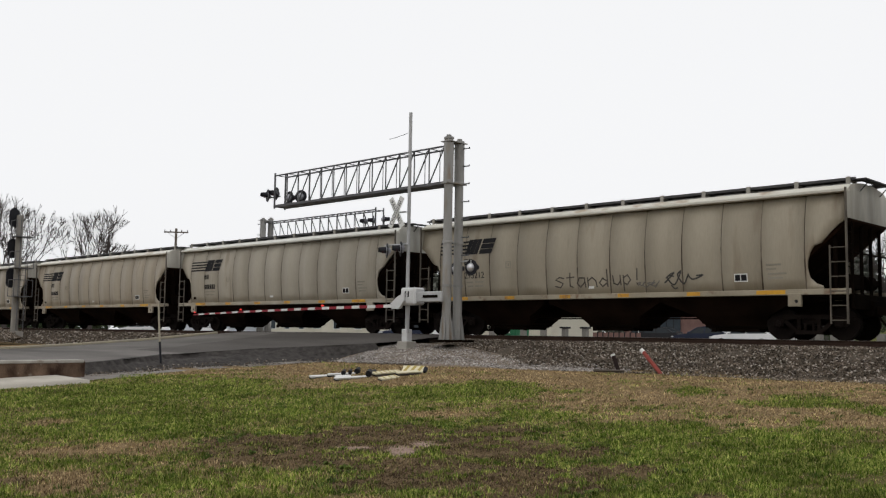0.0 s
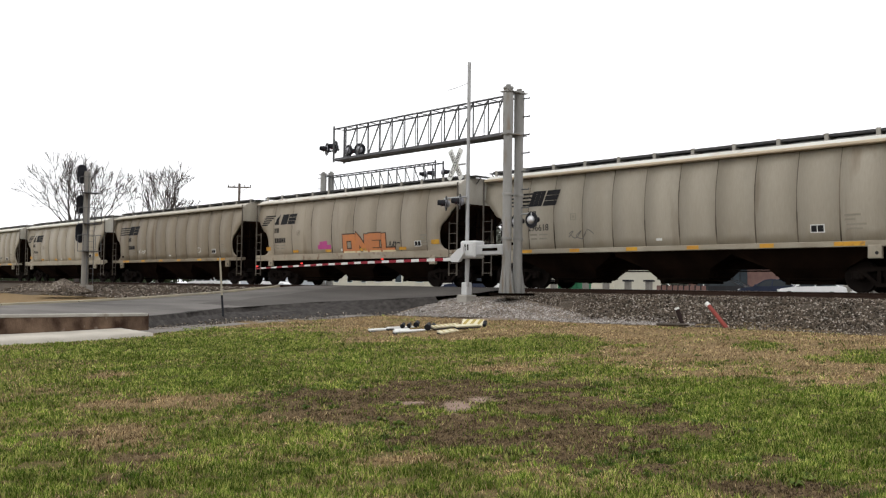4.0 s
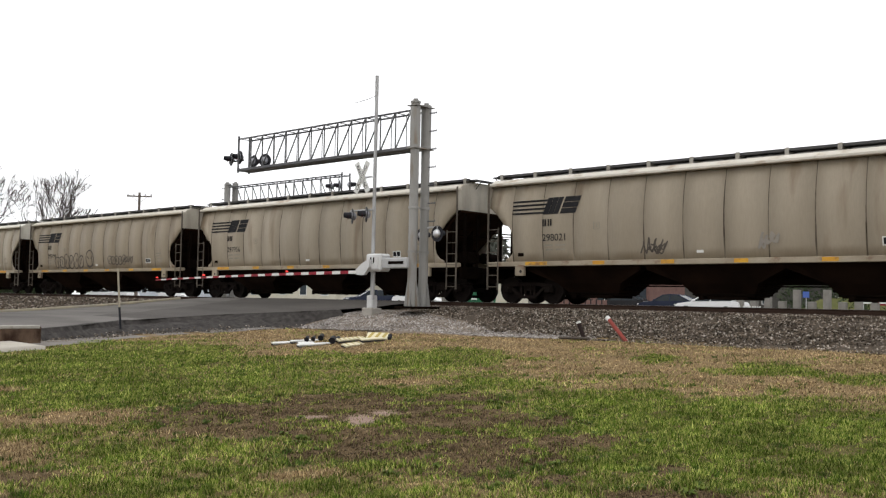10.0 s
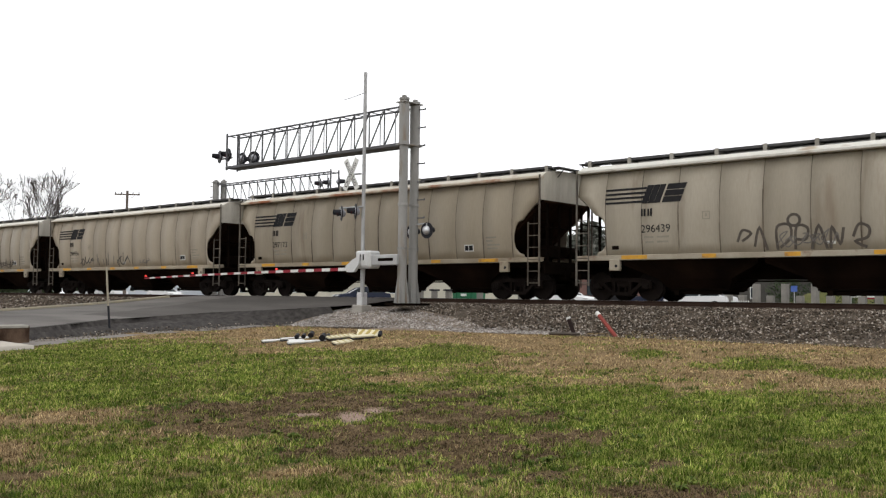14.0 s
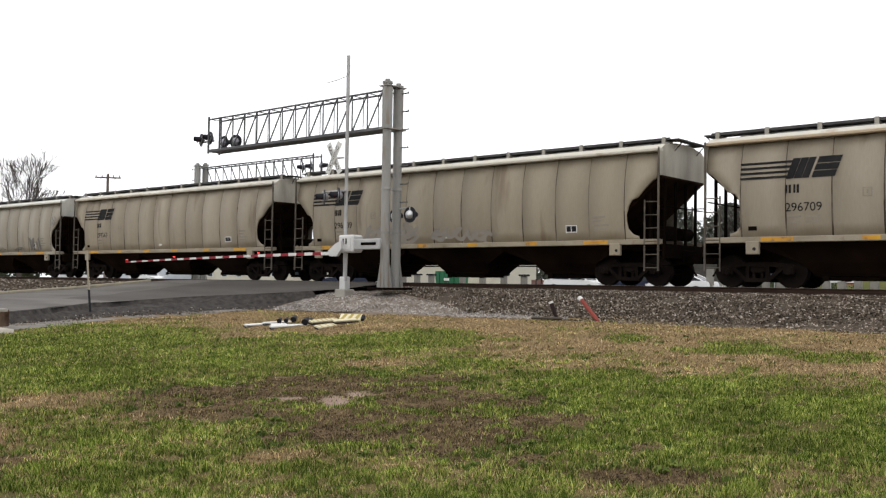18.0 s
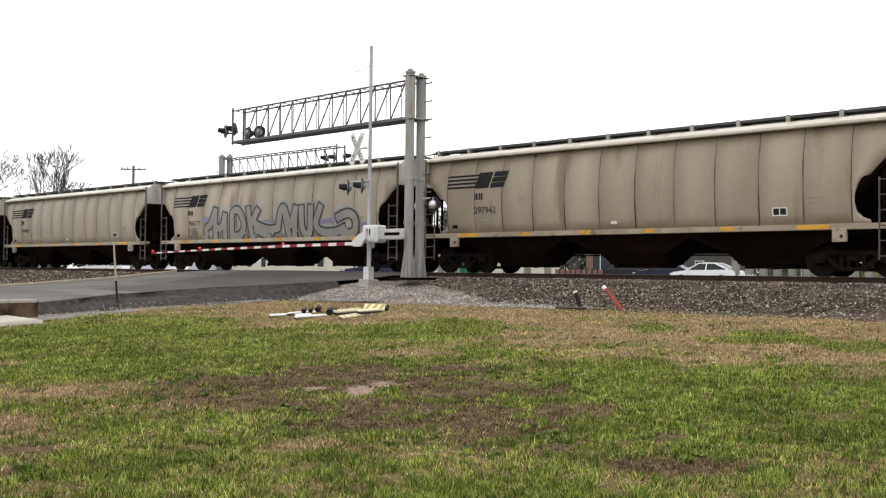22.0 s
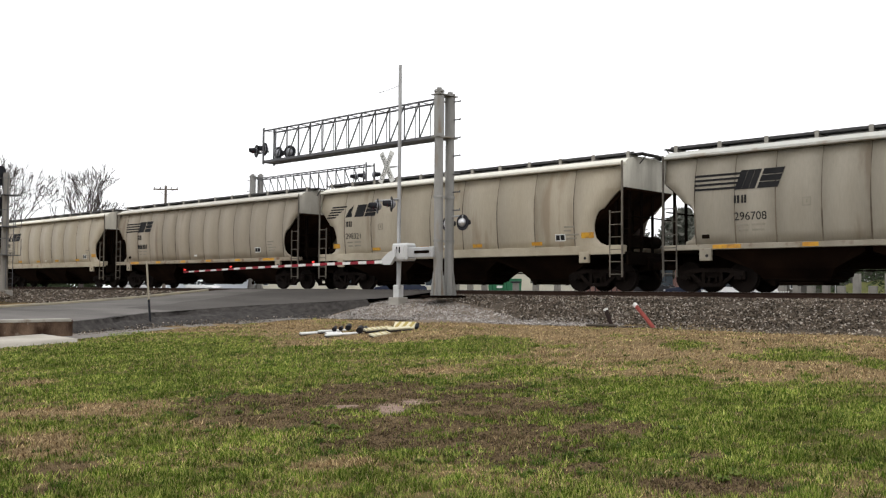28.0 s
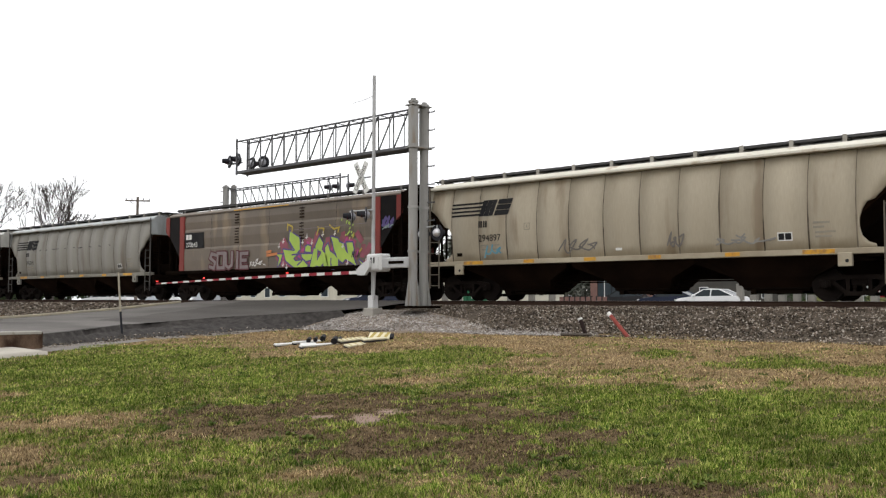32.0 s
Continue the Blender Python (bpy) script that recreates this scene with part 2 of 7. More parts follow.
def ground_material():
    """Lawn soil: green thatch, dry straw and bare mud, weighted by where each grows."""
    m = bpy.data.materials.new("lawn_soil")
    m.use_nodes = True
    n, l = m.node_tree.nodes, m.node_tree.links
    p = n["Principled BSDF"]
    co = n.new("ShaderNodeTexCoord")

    def pair(a, b, s):
        t = n.new("ShaderNodeTexNoise")
        t.inputs["Scale"].default_value = s
        t.inputs["Detail"].default_value = 8
        t.inputs["Roughness"].default_value = 0.7
        l.new(co.outputs["Object"], t.inputs["Vector"])
        r = n.new("ShaderNodeMapRange")
        r.inputs["From Min"].default_value, r.inputs["From Max"].default_value = 0.36, 0.64
        u = n.new("ShaderNodeTexNoise")
        u.inputs["Scale"].default_value = s * 4.5
        u.inputs["Detail"].default_value = 5
        u.inputs["Roughness"].default_value = 0.8
        l.new(co.outputs["Object"], u.inputs["Vector"])
        av = n.new("ShaderNodeMix")
        av.inputs["Factor"].default_value = 0.55
        l.new(t.outputs[0], av.inputs["A"])
        l.new(u.outputs[0], av.inputs["B"])
        l.new(av.outputs["Result"], r.inputs["Value"])
        x = n.new("ShaderNodeMix")
        x.data_type = "RGBA"
        x.inputs["A"].default_value, x.inputs["B"].default_value = (*a, 1), (*b, 1)
        l.new(r.outputs[0], x.inputs["Factor"])
        return x.outputs["Result"], t.outputs[0]

    green, h = pair((0.028, 0.036, 0.010), (0.140, 0.120, 0.040), 14)
    dry, _ = pair((0.30, 0.21, 0.115), (0.12, 0.085, 0.045), 16)
    mud, _ = pair((0.060, 0.041, 0.022), (0.20, 0.142, 0.080), 8)
    silt, _ = pair((0.26, 0.18, 0.145), (0.36, 0.265, 0.22), 6)

    def blend(f, a, b):
        at = n.new("ShaderNodeAttribute")
        at.attribute_name = f
        x = n.new("ShaderNodeMix")
        x.data_type = "RGBA"
        l.new(at.outputs["Fac"], x.inputs["Factor"])
        l.new(a, x.inputs["A"])
        l.new(b, x.inputs["B"])
        return x.outputs["Result"]

    l.new(blend("silt", blend("mud", blend("dry", green, dry), mud), silt), p.inputs["Base Color"])
    p.inputs["Roughness"].default_value = 0.95
    p.inputs["Specular IOR Level"].default_value = 0.05
    bp = n.new("ShaderNodeBump")
    bp.inputs["Strength"].default_value = 0.6
    bp.inputs["Distance"].default_value = 0.05
    l.new(h, bp.inputs["Height"])
    l.new(bp.outputs[0], p.inputs["Normal"])
    return m


def random_island(name, a, b, rough=0.9, c=None, patch=0.0, mid=0.5):
    """Joined small pieces, each with its own tone between a and b."""
    m = bpy.data.materials.new(name)
    m.use_nodes = True
    n, l = m.node_tree.nodes, m.node_tree.links
    g = n.new("ShaderNodeNewGeometry")
    r = n.new("ShaderNodeValToRGB")
    r.color_ramp.elements[0].color = (*a, 1)
    r.color_ramp.elements[1].color = (*b, 1)
    if c:
        e = r.color_ramp.elements.new(mid)
        e.color = (*c, 1)
    l.new(g.outputs["Random Per Island"], r.inputs["Fac"])
    col = r.outputs["Color"]
    if patch:
        co = n.new("ShaderNodeTexCoord")
        for scale, lo, hi in ((1.1, 1 - 0.6 * patch, 1 + 0.5 * patch), (7.0, 1 - 0.9 * patch, 1 + 0.7 * patch)):
            t = n.new("ShaderNodeTexNoise")
            t.inputs["Scale"].default_value = scale
            t.inputs["Detail"].default_value = 4
            l.new(co.outputs["Object"], t.inputs["Vector"])
            mr = n.new("ShaderNodeMapRange")
            mr.inputs["From Min"].default_value, mr.inputs["From Max"].default_value = 0.3, 0.7
            mr.inputs["To Min"].default_value, mr.inputs["To Max"].default_value = lo, hi
            l.new(t.outputs[0], mr.inputs["Value"])
            mx = n.new("ShaderNodeMix")
            mx.data_type, mx.blend_type = "RGBA", "MULTIPLY"
            mx.inputs["Factor"].default_value = 1.0
            l.new(col, mx.inputs["A"])
            l.new(mr.outputs[0], mx.inputs["B"])
            col = mx.outputs["Result"]
    l.new(col, n["Principled BSDF"].inputs["Base Color"])
    n["Principled BSDF"].inputs["Roughness"].default_value = rough
    n["Principled BSDF"].inputs["Specular IOR Level"].default_value = 0.08
    return m


M["lawn"] = ground_material()
M["ballast"] = material("grey_brown_crushed_stone", (0.13, 0.108, 0.086), (0.05, 0.040, 0.032), 0.95, 0, 14, 60, 1.0, spec=0.05)
M["stones"] = random_island("crushed_ballast_stones", (0.018, 0.014, 0.010), (0.50, 0.45, 0.395), 0.9, (0.175, 0.138, 0.105), 0.45, 0.78)
M["gravel"] = random_island("pale_gravel", (0.07, 0.058, 0.048), (0.52, 0.49, 0.46), 0.9, (0.24, 0.212, 0.19), 0.4)
M["blade_green"] = random_island("green_grass_blades", (0.024, 0.054, 0.006), (0.50, 0.50, 0.15), 0.7, (0.135, 0.208, 0.022), 0.6)
M["blade_tuft"] = random_island("dark_tuft_blades", (0.020, 0.045, 0.008), (0.16, 0.22, 0.05), 0.7, (0.055, 0.105, 0.016), 0.3)
M["blade_dead"] = random_island("dead_brown_blades", (0.034, 0.023, 0.012), (0.30, 0.225, 0.13), 0.85, (0.135, 0.096, 0.052), 0.6)
M["blade_dry"] = random_island("dry_straw_blades", (0.07, 0.042, 0.02), (0.70, 0.55, 0.31), 0.8, (0.31, 0.215, 0.112), 0.5)


# ---- mesh helpers ----
def box(bm, x0, x1, y0, y1, z0, z1, bevel=0.0):
    r = bmesh.ops.create_cube(bm, size=1, matrix=Matrix.LocRotScale(((x0 + x1) / 2, (y0 + y1) / 2, (z0 + z1) / 2), None, (abs(x1 - x0), abs(y1 - y0), abs(z1 - z0))))
    if bevel:
        bmesh.ops.bevel(bm, geom=list({e for v in r["verts"] for e in v.link_edges}), offset=bevel, segments=1, affect="EDGES")
    return bm


def rod(bm, a, b, r, r2=None, n=8):
    a, b = Vector(a), Vector(b)
    d = b - a
    m = Matrix.Translation((a + b) / 2) @ d.to_track_quat("Z", "Y").to_matrix().to_4x4()
    bmesh.ops.create_cone(bm, cap_ends=True, segments=n, radius1=r, radius2=r if r2 is None else r2, depth=d.length, matrix=m)
    return bm


def prism(bm, poly, y0, y1, flat="xz"):
    """A polygon in x and z (or x and y) drawn out along the third axis."""
    put = (lambda u, v, w: (u, w, v)) if flat == "xz" else ((lambda u, v, w: (w, u, v)) if flat == "yz" else (lambda u, v, w: (u, v, w)))
    a = [bm.verts.new(put(u, v, y0)) for u, v in poly]
    b = [bm.verts.new(put(u, v, y1)) for u, v in poly]
    bm.faces.new(a)
    bm.faces.new(b[::-1])
    for i in range(len(poly)):
        j = (i + 1) % len(poly)
        bm.faces.new((a[j], a[i], b[i], b[j]))
    return bm


def mesh_of(bm, name, mat, smooth=False):
    bmesh.ops.recalc_face_normals(bm, faces=bm.faces)
    me = bpy.data.meshes.new(name)
    bm.to_mesh(me)
    bm.free()
    me.materials.append(mat)
    if smooth:
        for f in me.polygons:
            f.use_smooth = True
    return me


def part(name, bm, mat, parent=None, label="", at=None, smooth=False):
    """One mesh object under its thing; bm is a bmesh or a mesh that is shared."""
    me = mesh_of(bm, name, mat, smooth) if isinstance(bm, bmesh.types.BMesh) else bm
    ob = new(name, me)
    ob.parent = parent
    if at is not None:
        ob.matrix_basis = at if isinstance(at, Matrix) else Matrix.Translation(at)
    return tagged(ob, label)


def thing(name, label, category, at=(0, 0, 0), group="", kind=""):
    ob = new(name)
    ob.empty_display_size = 0.2
    ob.matrix_basis = at if isinstance(at, Matrix) else Matrix.Translation(at)
    return tagged(ob, label, category, group, kind)


def B():
    return bmesh.new()


# ---- the plan: the track runs along x, the viewer stands at the origin ----
RAIL = 1.58
TRACK = 27.4
EDGE = -24.6
KERB = -38.6


def smooth_step(a, b, v):
    t = min(1, max(0, (v - a) / (b - a)))
    return t * t * (3 - 2 * t)


def lawn_z(x, y):
    z = float(np.interp(y, [-60, 0, 4, 8, 14, 19, 22.4, 24.4, 26, 60], [-0.15, 0.0, 0.06, 0.18, 0.38, 0.55, 0.62, 1.0, 1.1, 1.1]))
    z += 0.035 * noise.noise((x * 0.35, y * 0.35, 0)) + 0.012 * noise.noise((x * 1.3, y * 1.3, 5))
    return z


def road_z(y):
    return float(np.interp(y, [-60, 0, 5, 11, 16.4, 20, 22.5, 24.6, 26.2, 28.6, 31, 40, 60], [0.1, 0.32, 0.44, 0.58, 0.80, 1.04, 1.24, 1.46, 1.555, 1.555, 1.5, 1.15, 0.975]))


def spot(x, y, cx, cy, a, b):
    """0 at the middle of a patch, 1 at its rim; a runs across the view, b away from the viewer."""
    turn = math.atan2(-cx, cy)
    c, s = math.cos(turn), math.sin(turn)
    u, v = x - cx, y - cy
    return math.hypot((u * c + v * s) / a, (v * c - u * s) / b)


GREEN_ISLES = ((-13.3, 14.9, 1.8, 2.6), (-9.7, 17.2, 0.5, 1.0), (-7.1, 16.7, 0.95, 1.3), (-5.2, 16.1, 0.8, 1.1), (-6.9, 12.4, 0.16, 0.5), (-5.6, 13.5, 0.16, 0.5), (-18.6, 9.0, 1.6, 3.0), (-13.4, 7.4, 1.3, 1.7), (-5.0, 10.0, 2.4, 2.0))
STRAW_SPOTS = ((-14.4, 6.2, 0.5, 0.7), (-11.1, 5.3, 1.3, 0.75), (-9.2, 4.0, 0.5, 0.9), (-17.2, 13.4, 1.0, 1.2), (-8.8, 6.1, 0.9, 0.4), (-10.5, 10.9, 0.8, 0.7), (-6.3, 5.2, 0.5, 0.3), (-5.7, 8.4, 0.6, 0.45))
MUD_SPOTS = ((-8.2, 6.9, 1.1, 0.8), (-9.7, 8.3, 0.9, 1.0), (-7.1, 8.6, 0.9, 0.8), (-6.4, 6.5, 1.0, 0.5), (-10.0, 7.0, 0.9, 0.85), (-8.7, 7.9, 1.3, 1.9), (-6.8, 6.8, 1.0, 0.9), (-8.1, 9.3, 0.65, 1.5), (-5.9, 7.2, 0.85, 1.1), (-5.5, 8.2, 0.75, 0.4), (-4.5, 6.4, 0.2, 0.14), (-3.5, 6.5, 0.5, 0.32), (-4.0, 7.5, 0.2, 0.18), (-7.9, 3.6, 0.25, 0.28), (-7.2, 3.1, 0.2, 0.2), (-9.6, 3.6, 0.3, 0.2))


def dryness(x, y):
    """Share of dead straw: a straw belt along the ballast with green islands, patches on the lawn."""
    n1 = 0.35 * noise.noise((x * 0.3 + 2.0, y * 0.42, 3.1)) + 0.45 * noise.noise((x * 0.7, y * 0.95, 7.7)) + 0.45 * noise.noise((x * 1.9, y * 2.2, 1.7)) + 0.4 * noise.noise((x * 5.0, y * 5.0, 4.4))
    rim = float(np.interp(x, [-24, -17.7, -14.5, -11.5, -10.2, -9.1, -7.6, -6, -4.2, 2], [13.4, 14.4, 14.2, 13.2, 13.0, 12.9, 12.2, 12.5, 13.0, 14.0]))
    edge = smooth_step(-0.9, 0.9, y - rim + 0.9 * noise.noise((x * 0.9, y * 0.9, 2)) + 0.5 * noise.noise((x * 3, y * 3, 12)))
    j = 0.35 * noise.noise((x * 1.1, y * 1.1, 6)) + 0.3 * noise.noise((x * 3.3, y * 3.3, 16))
    d = 0.21 + 0.75 * n1 + 0.8 * edge + 0.14 * smooth_step(-4.0, -9.0, x) * (1 - smooth_step(5.0, 7.0, y))
    for p in GREEN_ISLES:
        d -= 0.95 * (1 - smooth_step(0.5, 1.3, spot(x, y, *p) + j))
    for p in STRAW_SPOTS:
        d += 0.75 * (1 - smooth_step(0.4, 1.3, spot(x, y, *p) + j))
    return min(1, max(0, d))


def muddy(x, y):
    """Worn earth and dead thatch: one long hollow with ragged grass and a few small bare spots."""
    j = 0.45 * noise.noise((x * 0.9, y * 0.9, 2.2)) + 0.55 * noise.noise((x * 2.3, y * 2.6, 4.2)) + 0.5 * noise.noise((x * 6, y * 6, 9.2))
    m = 0.0
    for p in MUD_SPOTS:
        r = spot(x, y, *p)
        if r < 2.6:
            m = max(m, 1 - smooth_step(0.75, 1.45, r + 0.9 * j))
    return m


def silty(x, y):
    """The pale silt bed of a dried puddle."""
    j = 0.5 * noise.noise((x * 3.1, y * 3.1, 5.2)) + 0.35 * noise.noise((x * 9, y * 9, 1.2))
    r = min(spot(x, y, -8.2, 7.7, 0.22, 0.5), spot(x, y, -8.75, 7.55, 0.4, 0.2) + 0.25, spot(x, y, -8.45, 8.35, 0.22, 0.3) + 0.1)
    return 0.9 * (1 - smooth_step(0.6, 1.15, r + j))


# the lawn's shares on one grid, for the soil and for the blades that grow on it
LAWN_X, LAWN_Y = np.arange(-35, 7, 0.11), np.arange(1.8, 24.6, 0.11)
DRY_MAP = np.array([[dryness(x, y) for x in LAWN_X] for y in LAWN_Y])
MUD_MAP = np.array([[muddy(x, y) for x in LAWN_X] for y in LAWN_Y])

SILT_MAP = np.array([[silty(x, y) if abs(x + 8.4) < 2 and abs(y - 8) < 2 else 0.0 for x in LAWN_X] for y in LAWN_Y])


def share(grid, x, y):
    """Value of a lawn map at places x, y (arrays), between its grid lines."""
    u = np.clip((np.asarray(x) - LAWN_X[0]) / 0.11, 0, len(LAWN_X) - 1.001)
    v = np.clip((np.asarray(y) - LAWN_Y[0]) / 0.11, 0, len(LAWN_Y) - 1.001)
    i, k = u.astype(int), v.astype(int)
    fu, fv = u - i, v - k
    return (grid[k, i] * (1 - fu) + grid[k, i + 1] * fu) * (1 - fv) + (grid[k + 1, i] * (1 - fu) + grid[k + 1, i + 1] * fu) * fv


# ---- ground, track and road ----
def ground_sheet():
    xs = np.unique(np.concatenate([np.arange(-34, -16, 0.3), np.arange(-16, 0, 0.12), np.arange(0, 6.01, 0.3), [-900, -400, -200, -120, -80, -60, -50, -42, -38, 10, 18, 30, 60, 120, 300, 900]]))
    ys = np.unique(np.concatenate([np.arange(-12.0, 2.0, 0.5), np.arange(2.0, 4, 0.3), np.arange(4, 13, 0.12), np.arange(13, 24.5, 0.3), [-600, -200, -60, -20, -8, -2, 25.2, 26, 28, 32, 40, 60, 100, 200, 400, 900]]))
    verts = [(x, y, lawn_z(x, y) if y < 26 else float(np.interp(y, [26, 32, 36], [1.1, 1.0, 0.8]))) for y in ys for x in xs]
    w = len(xs)
    faces = [(j * w + i, j * w + i + 1, (j + 1) * w + i + 1, (j + 1) * w + i) for j in range(len(ys) - 1) for i in range(w - 1)]
    me = bpy.data.meshes.new("ground")
    me.from_pydata(verts, [], faces)
    me.materials.append(M["lawn"])
    dry = me.attributes.new("dry", "FLOAT", "POINT")
    mud = me.attributes.new("mud", "FLOAT", "POINT")
    dry.data.foreach_set("value", [float(share(DRY_MAP, x, y)) if y > 1.9 else dryness(x, y) for y in ys for x in xs])
    mud.data.foreach_set("value", [float(share(MUD_MAP, x, y)) if 1.8 < y < 24 and -35 < x < 6 else 0.0 for y in ys for x in xs])
    silt = me.attributes.new("silt", "FLOAT", "POINT")
    silt.data.foreach_set("value", [silty(x, y) if abs(x + 8.4) < 2 and abs(y - 8) < 2 else 0.0 for y in ys for x in xs])
    for f in me.polygons:
        f.use_smooth = True
    return tagged(new("ground", me), "patchy lawn of green and straw-brown grass with bare mud", "ground", kind="structure")


ground_sheet()


def strip(name, rows, mat, label, category):
    """A sheet between cross lines; each row is a list of places of equal length."""
    w = len(rows[0])
    me = bpy.data.meshes.new(name)
    me.from_pydata([p for r in rows for p in r], [], [(j * w + i, j * w + i + 1, (j + 1) * w + i + 1, (j + 1) * w + i) for j in range(len(rows) - 1) for i in range(w - 1)])
    me.materials.append(mat)
    for f in me.polygons:
        f.use_smooth = True
    return tagged(new(name, me), label, category, kind="structure")


def bank_foot(y):
    return float(np.interp(y, [-60, 9.5, 11.5, 15, 19.4, 21.5, 23], [-24.0, -24.0, -24.6, -26.0, -25.2, -24.6, -24.0]))


def road_edge(y):
    return float(np.interp(y, [-60, 9.5, 12.7, 16, 19.4, 21.5, 23.5, 30], [-24.5, -24.5, -26.0, -28.2, -27.6, -25.6, -24.3, -24.3]))


def road():
    ys = [-60, -30, -10, 0, 4, 8, 10, 11.5, 13, 14.5, 16, 17.5, 19, 20, 21, 22, 23, 24, 25, 25.9]
    rows = []
    for y in ys:
        z, e = road_z(y), road_edge(y)
        rows.append([(KERB + (e - KERB) * k / 8, y, z + 0.05 * math.sin(math.pi * k / 8)) for k in range(9)])
    strip("road", rows, M["asphalt"], "worn grey asphalt road climbing to the crossing", "road")
    rows = []
    for y in np.linspace(11.3, 22.3, 56):
        z, e, b = road_z(y), road_edge(y), bank_foot(y)
        g = lawn_z(b, y) - 0.02
        j = 0.22 * noise.noise((y * 1.1, 0, 0)) + 0.12 * noise.noise((y * 3.3, 4, 0))
        k = 0.06 * noise.noise((y * 2.3, 7, 0))
        m = g + 0.30 * (z - g)
        rows.append([(e - 0.25 + j, y, z + 0.006), (e + j, y, z + 0.002), (e + 0.10 + j, y, z - 0.02 - 0.12 * (1 - smooth_step(16.5, 20.5, y)) + k * 0.5), (e + 0.16 + j + 0.25 * (b - e), y, m + 0.12 + k), (e + 0.60 * (b - e), y, m - 0.02 + k), (b + 0.15 * noise.noise((y * 1.7, 3, 0)), y, g + 0.02), (b + 0.7, y, g - 0.1)])
    strip("road_shoulder", rows, M["darkasphalt"], "dark broken asphalt bank along the road edge", "road shoulder")
    # darker, newer asphalt laid up to the rails
    rows = []
    for y in np.linspace(16.5, 25.88, 30):
        e = road_edge(y)
        a = -31.5 - 2.5 * smooth_step(17, 25, y) + 0.5 * noise.noise((y * 0.9, 1, 4))
        rows.append([(a + (e - 0.02 - a) * k / 6, y, road_z(y) + 0.05 * math.sin(math.pi * (a + (e - a) * k / 6 - KERB) / (e - KERB)) + 0.006) for k in range(7)])
    strip("road_patch", rows, M["newasphalt"], "dark newer asphalt laid up to the rails", "road")
    # far side of the crossing
    strip("road_beyond", [[(x, y, road_z(y)) for x in (KERB, -31, EDGE)] for y in (28.9, 31, 36, 45, 70)], M["asphalt"], "grey asphalt road beyond the track", "road")


road()


def crossing_panels():
    t = thing("crossing_surface", "dark asphalt and rubber crossing panels between the rails", "level crossing", kind="structure")
    for y0, y1 in ((25.85, 26.62), (26.76, 28.04), (28.18, 28.95)):
        for i in range(6):
            x0 = KERB + i * (EDGE - KERB) / 6
            part("panel", box(B(), x0 + 0.01, x0 + (EDGE - KERB) / 6 - 0.01, y0, y1, RAIL - 0.2, RAIL - 0.015, 0.01), M["darkasphalt"], t)


crossing_panels()


def far_kerb():
    t = thing("kerb", "pale yellow-painted concrete kerb along the road", "kerb", kind="structure")
    m = material("faded_yellow_kerb_paint", (0.40, 0.35, 0.24), (0.26, 0.24, 0.20), 0.85, 0, 1.5, 30, 0.2, own=True)
    ys = [-12 + 3.0 * i for i in range(13)]
    for y in ys:
        bm = B()
        box(bm, KERB - 0.18, KERB, y + 0.01, min(y + 2.99, 24.6), 0, 0.11, 0.02)
        for v in bm.verts:
            v.co.z += road_z(v.co.y) - 0.02
        part("kerb_stone", bm, m, t)


far_kerb()


M["palepath"] = material("pale_worn_concrete", (0.52, 0.48, 0.42), (0.38, 0.35, 0.30), 0.9, 0, 1.2, 30, 0.3, spec=0.08)
M["apron"] = material("grey_gravelly_apron", (0.24, 0.22, 0.20), (0.15, 0.135, 0.12), 0.9, 0, 1.2, 25, 0.5, spec=0.05)


def near_wall():
    t = thing("retaining_wall", "low brown-stained concrete retaining wall beside the road", "wall", kind="structure")
    bm = B()
    box(bm, -24.5, -24.15, -6, 11.3, 0.1, 0.74, 0.015)
    bmesh.ops.subdivide_edges(bm, edges=[e for e in bm.edges if abs(e.verts[0].co.y - e.verts[1].co.y) > 5], cuts=12)
    part("wall_body", bm, M["stained"], t)
    bm = B()
    box(bm, -24.52, -24.12, -6, 11.25, 0.69, 0.77, 0.012)
    part("coping", bm, M["concrete"], t, "thin pale concrete coping")
    strip("footpath", [[(x, y, lawn_z(-22.3, y) + h) for x, h in ((-24.2, 0.13), (-23.3, 0.115), (-22.2, 0.09), (-22.17, -0.1))] for y in np.linspace(-8, 10.5, 14)], M["palepath"], "pale concrete strip at the foot of the wall", "pavement")
    strip("driveway", [[(bank_foot(y) - 0.35, y, lawn_z(-24.2, y) + 0.03), (bank_foot(y) + 1.6 * (1 - (y - 10.3) / 11.5) + 0.3 * noise.noise((y * 1.4, 2, 2)), y, lawn_z(bank_foot(y) + 1.6, y) + 0.012)] for y in np.linspace(10.3, 20.5, 40)], M["apron"], "thin grey asphalt strip below the bank", "pavement")


near_wall()


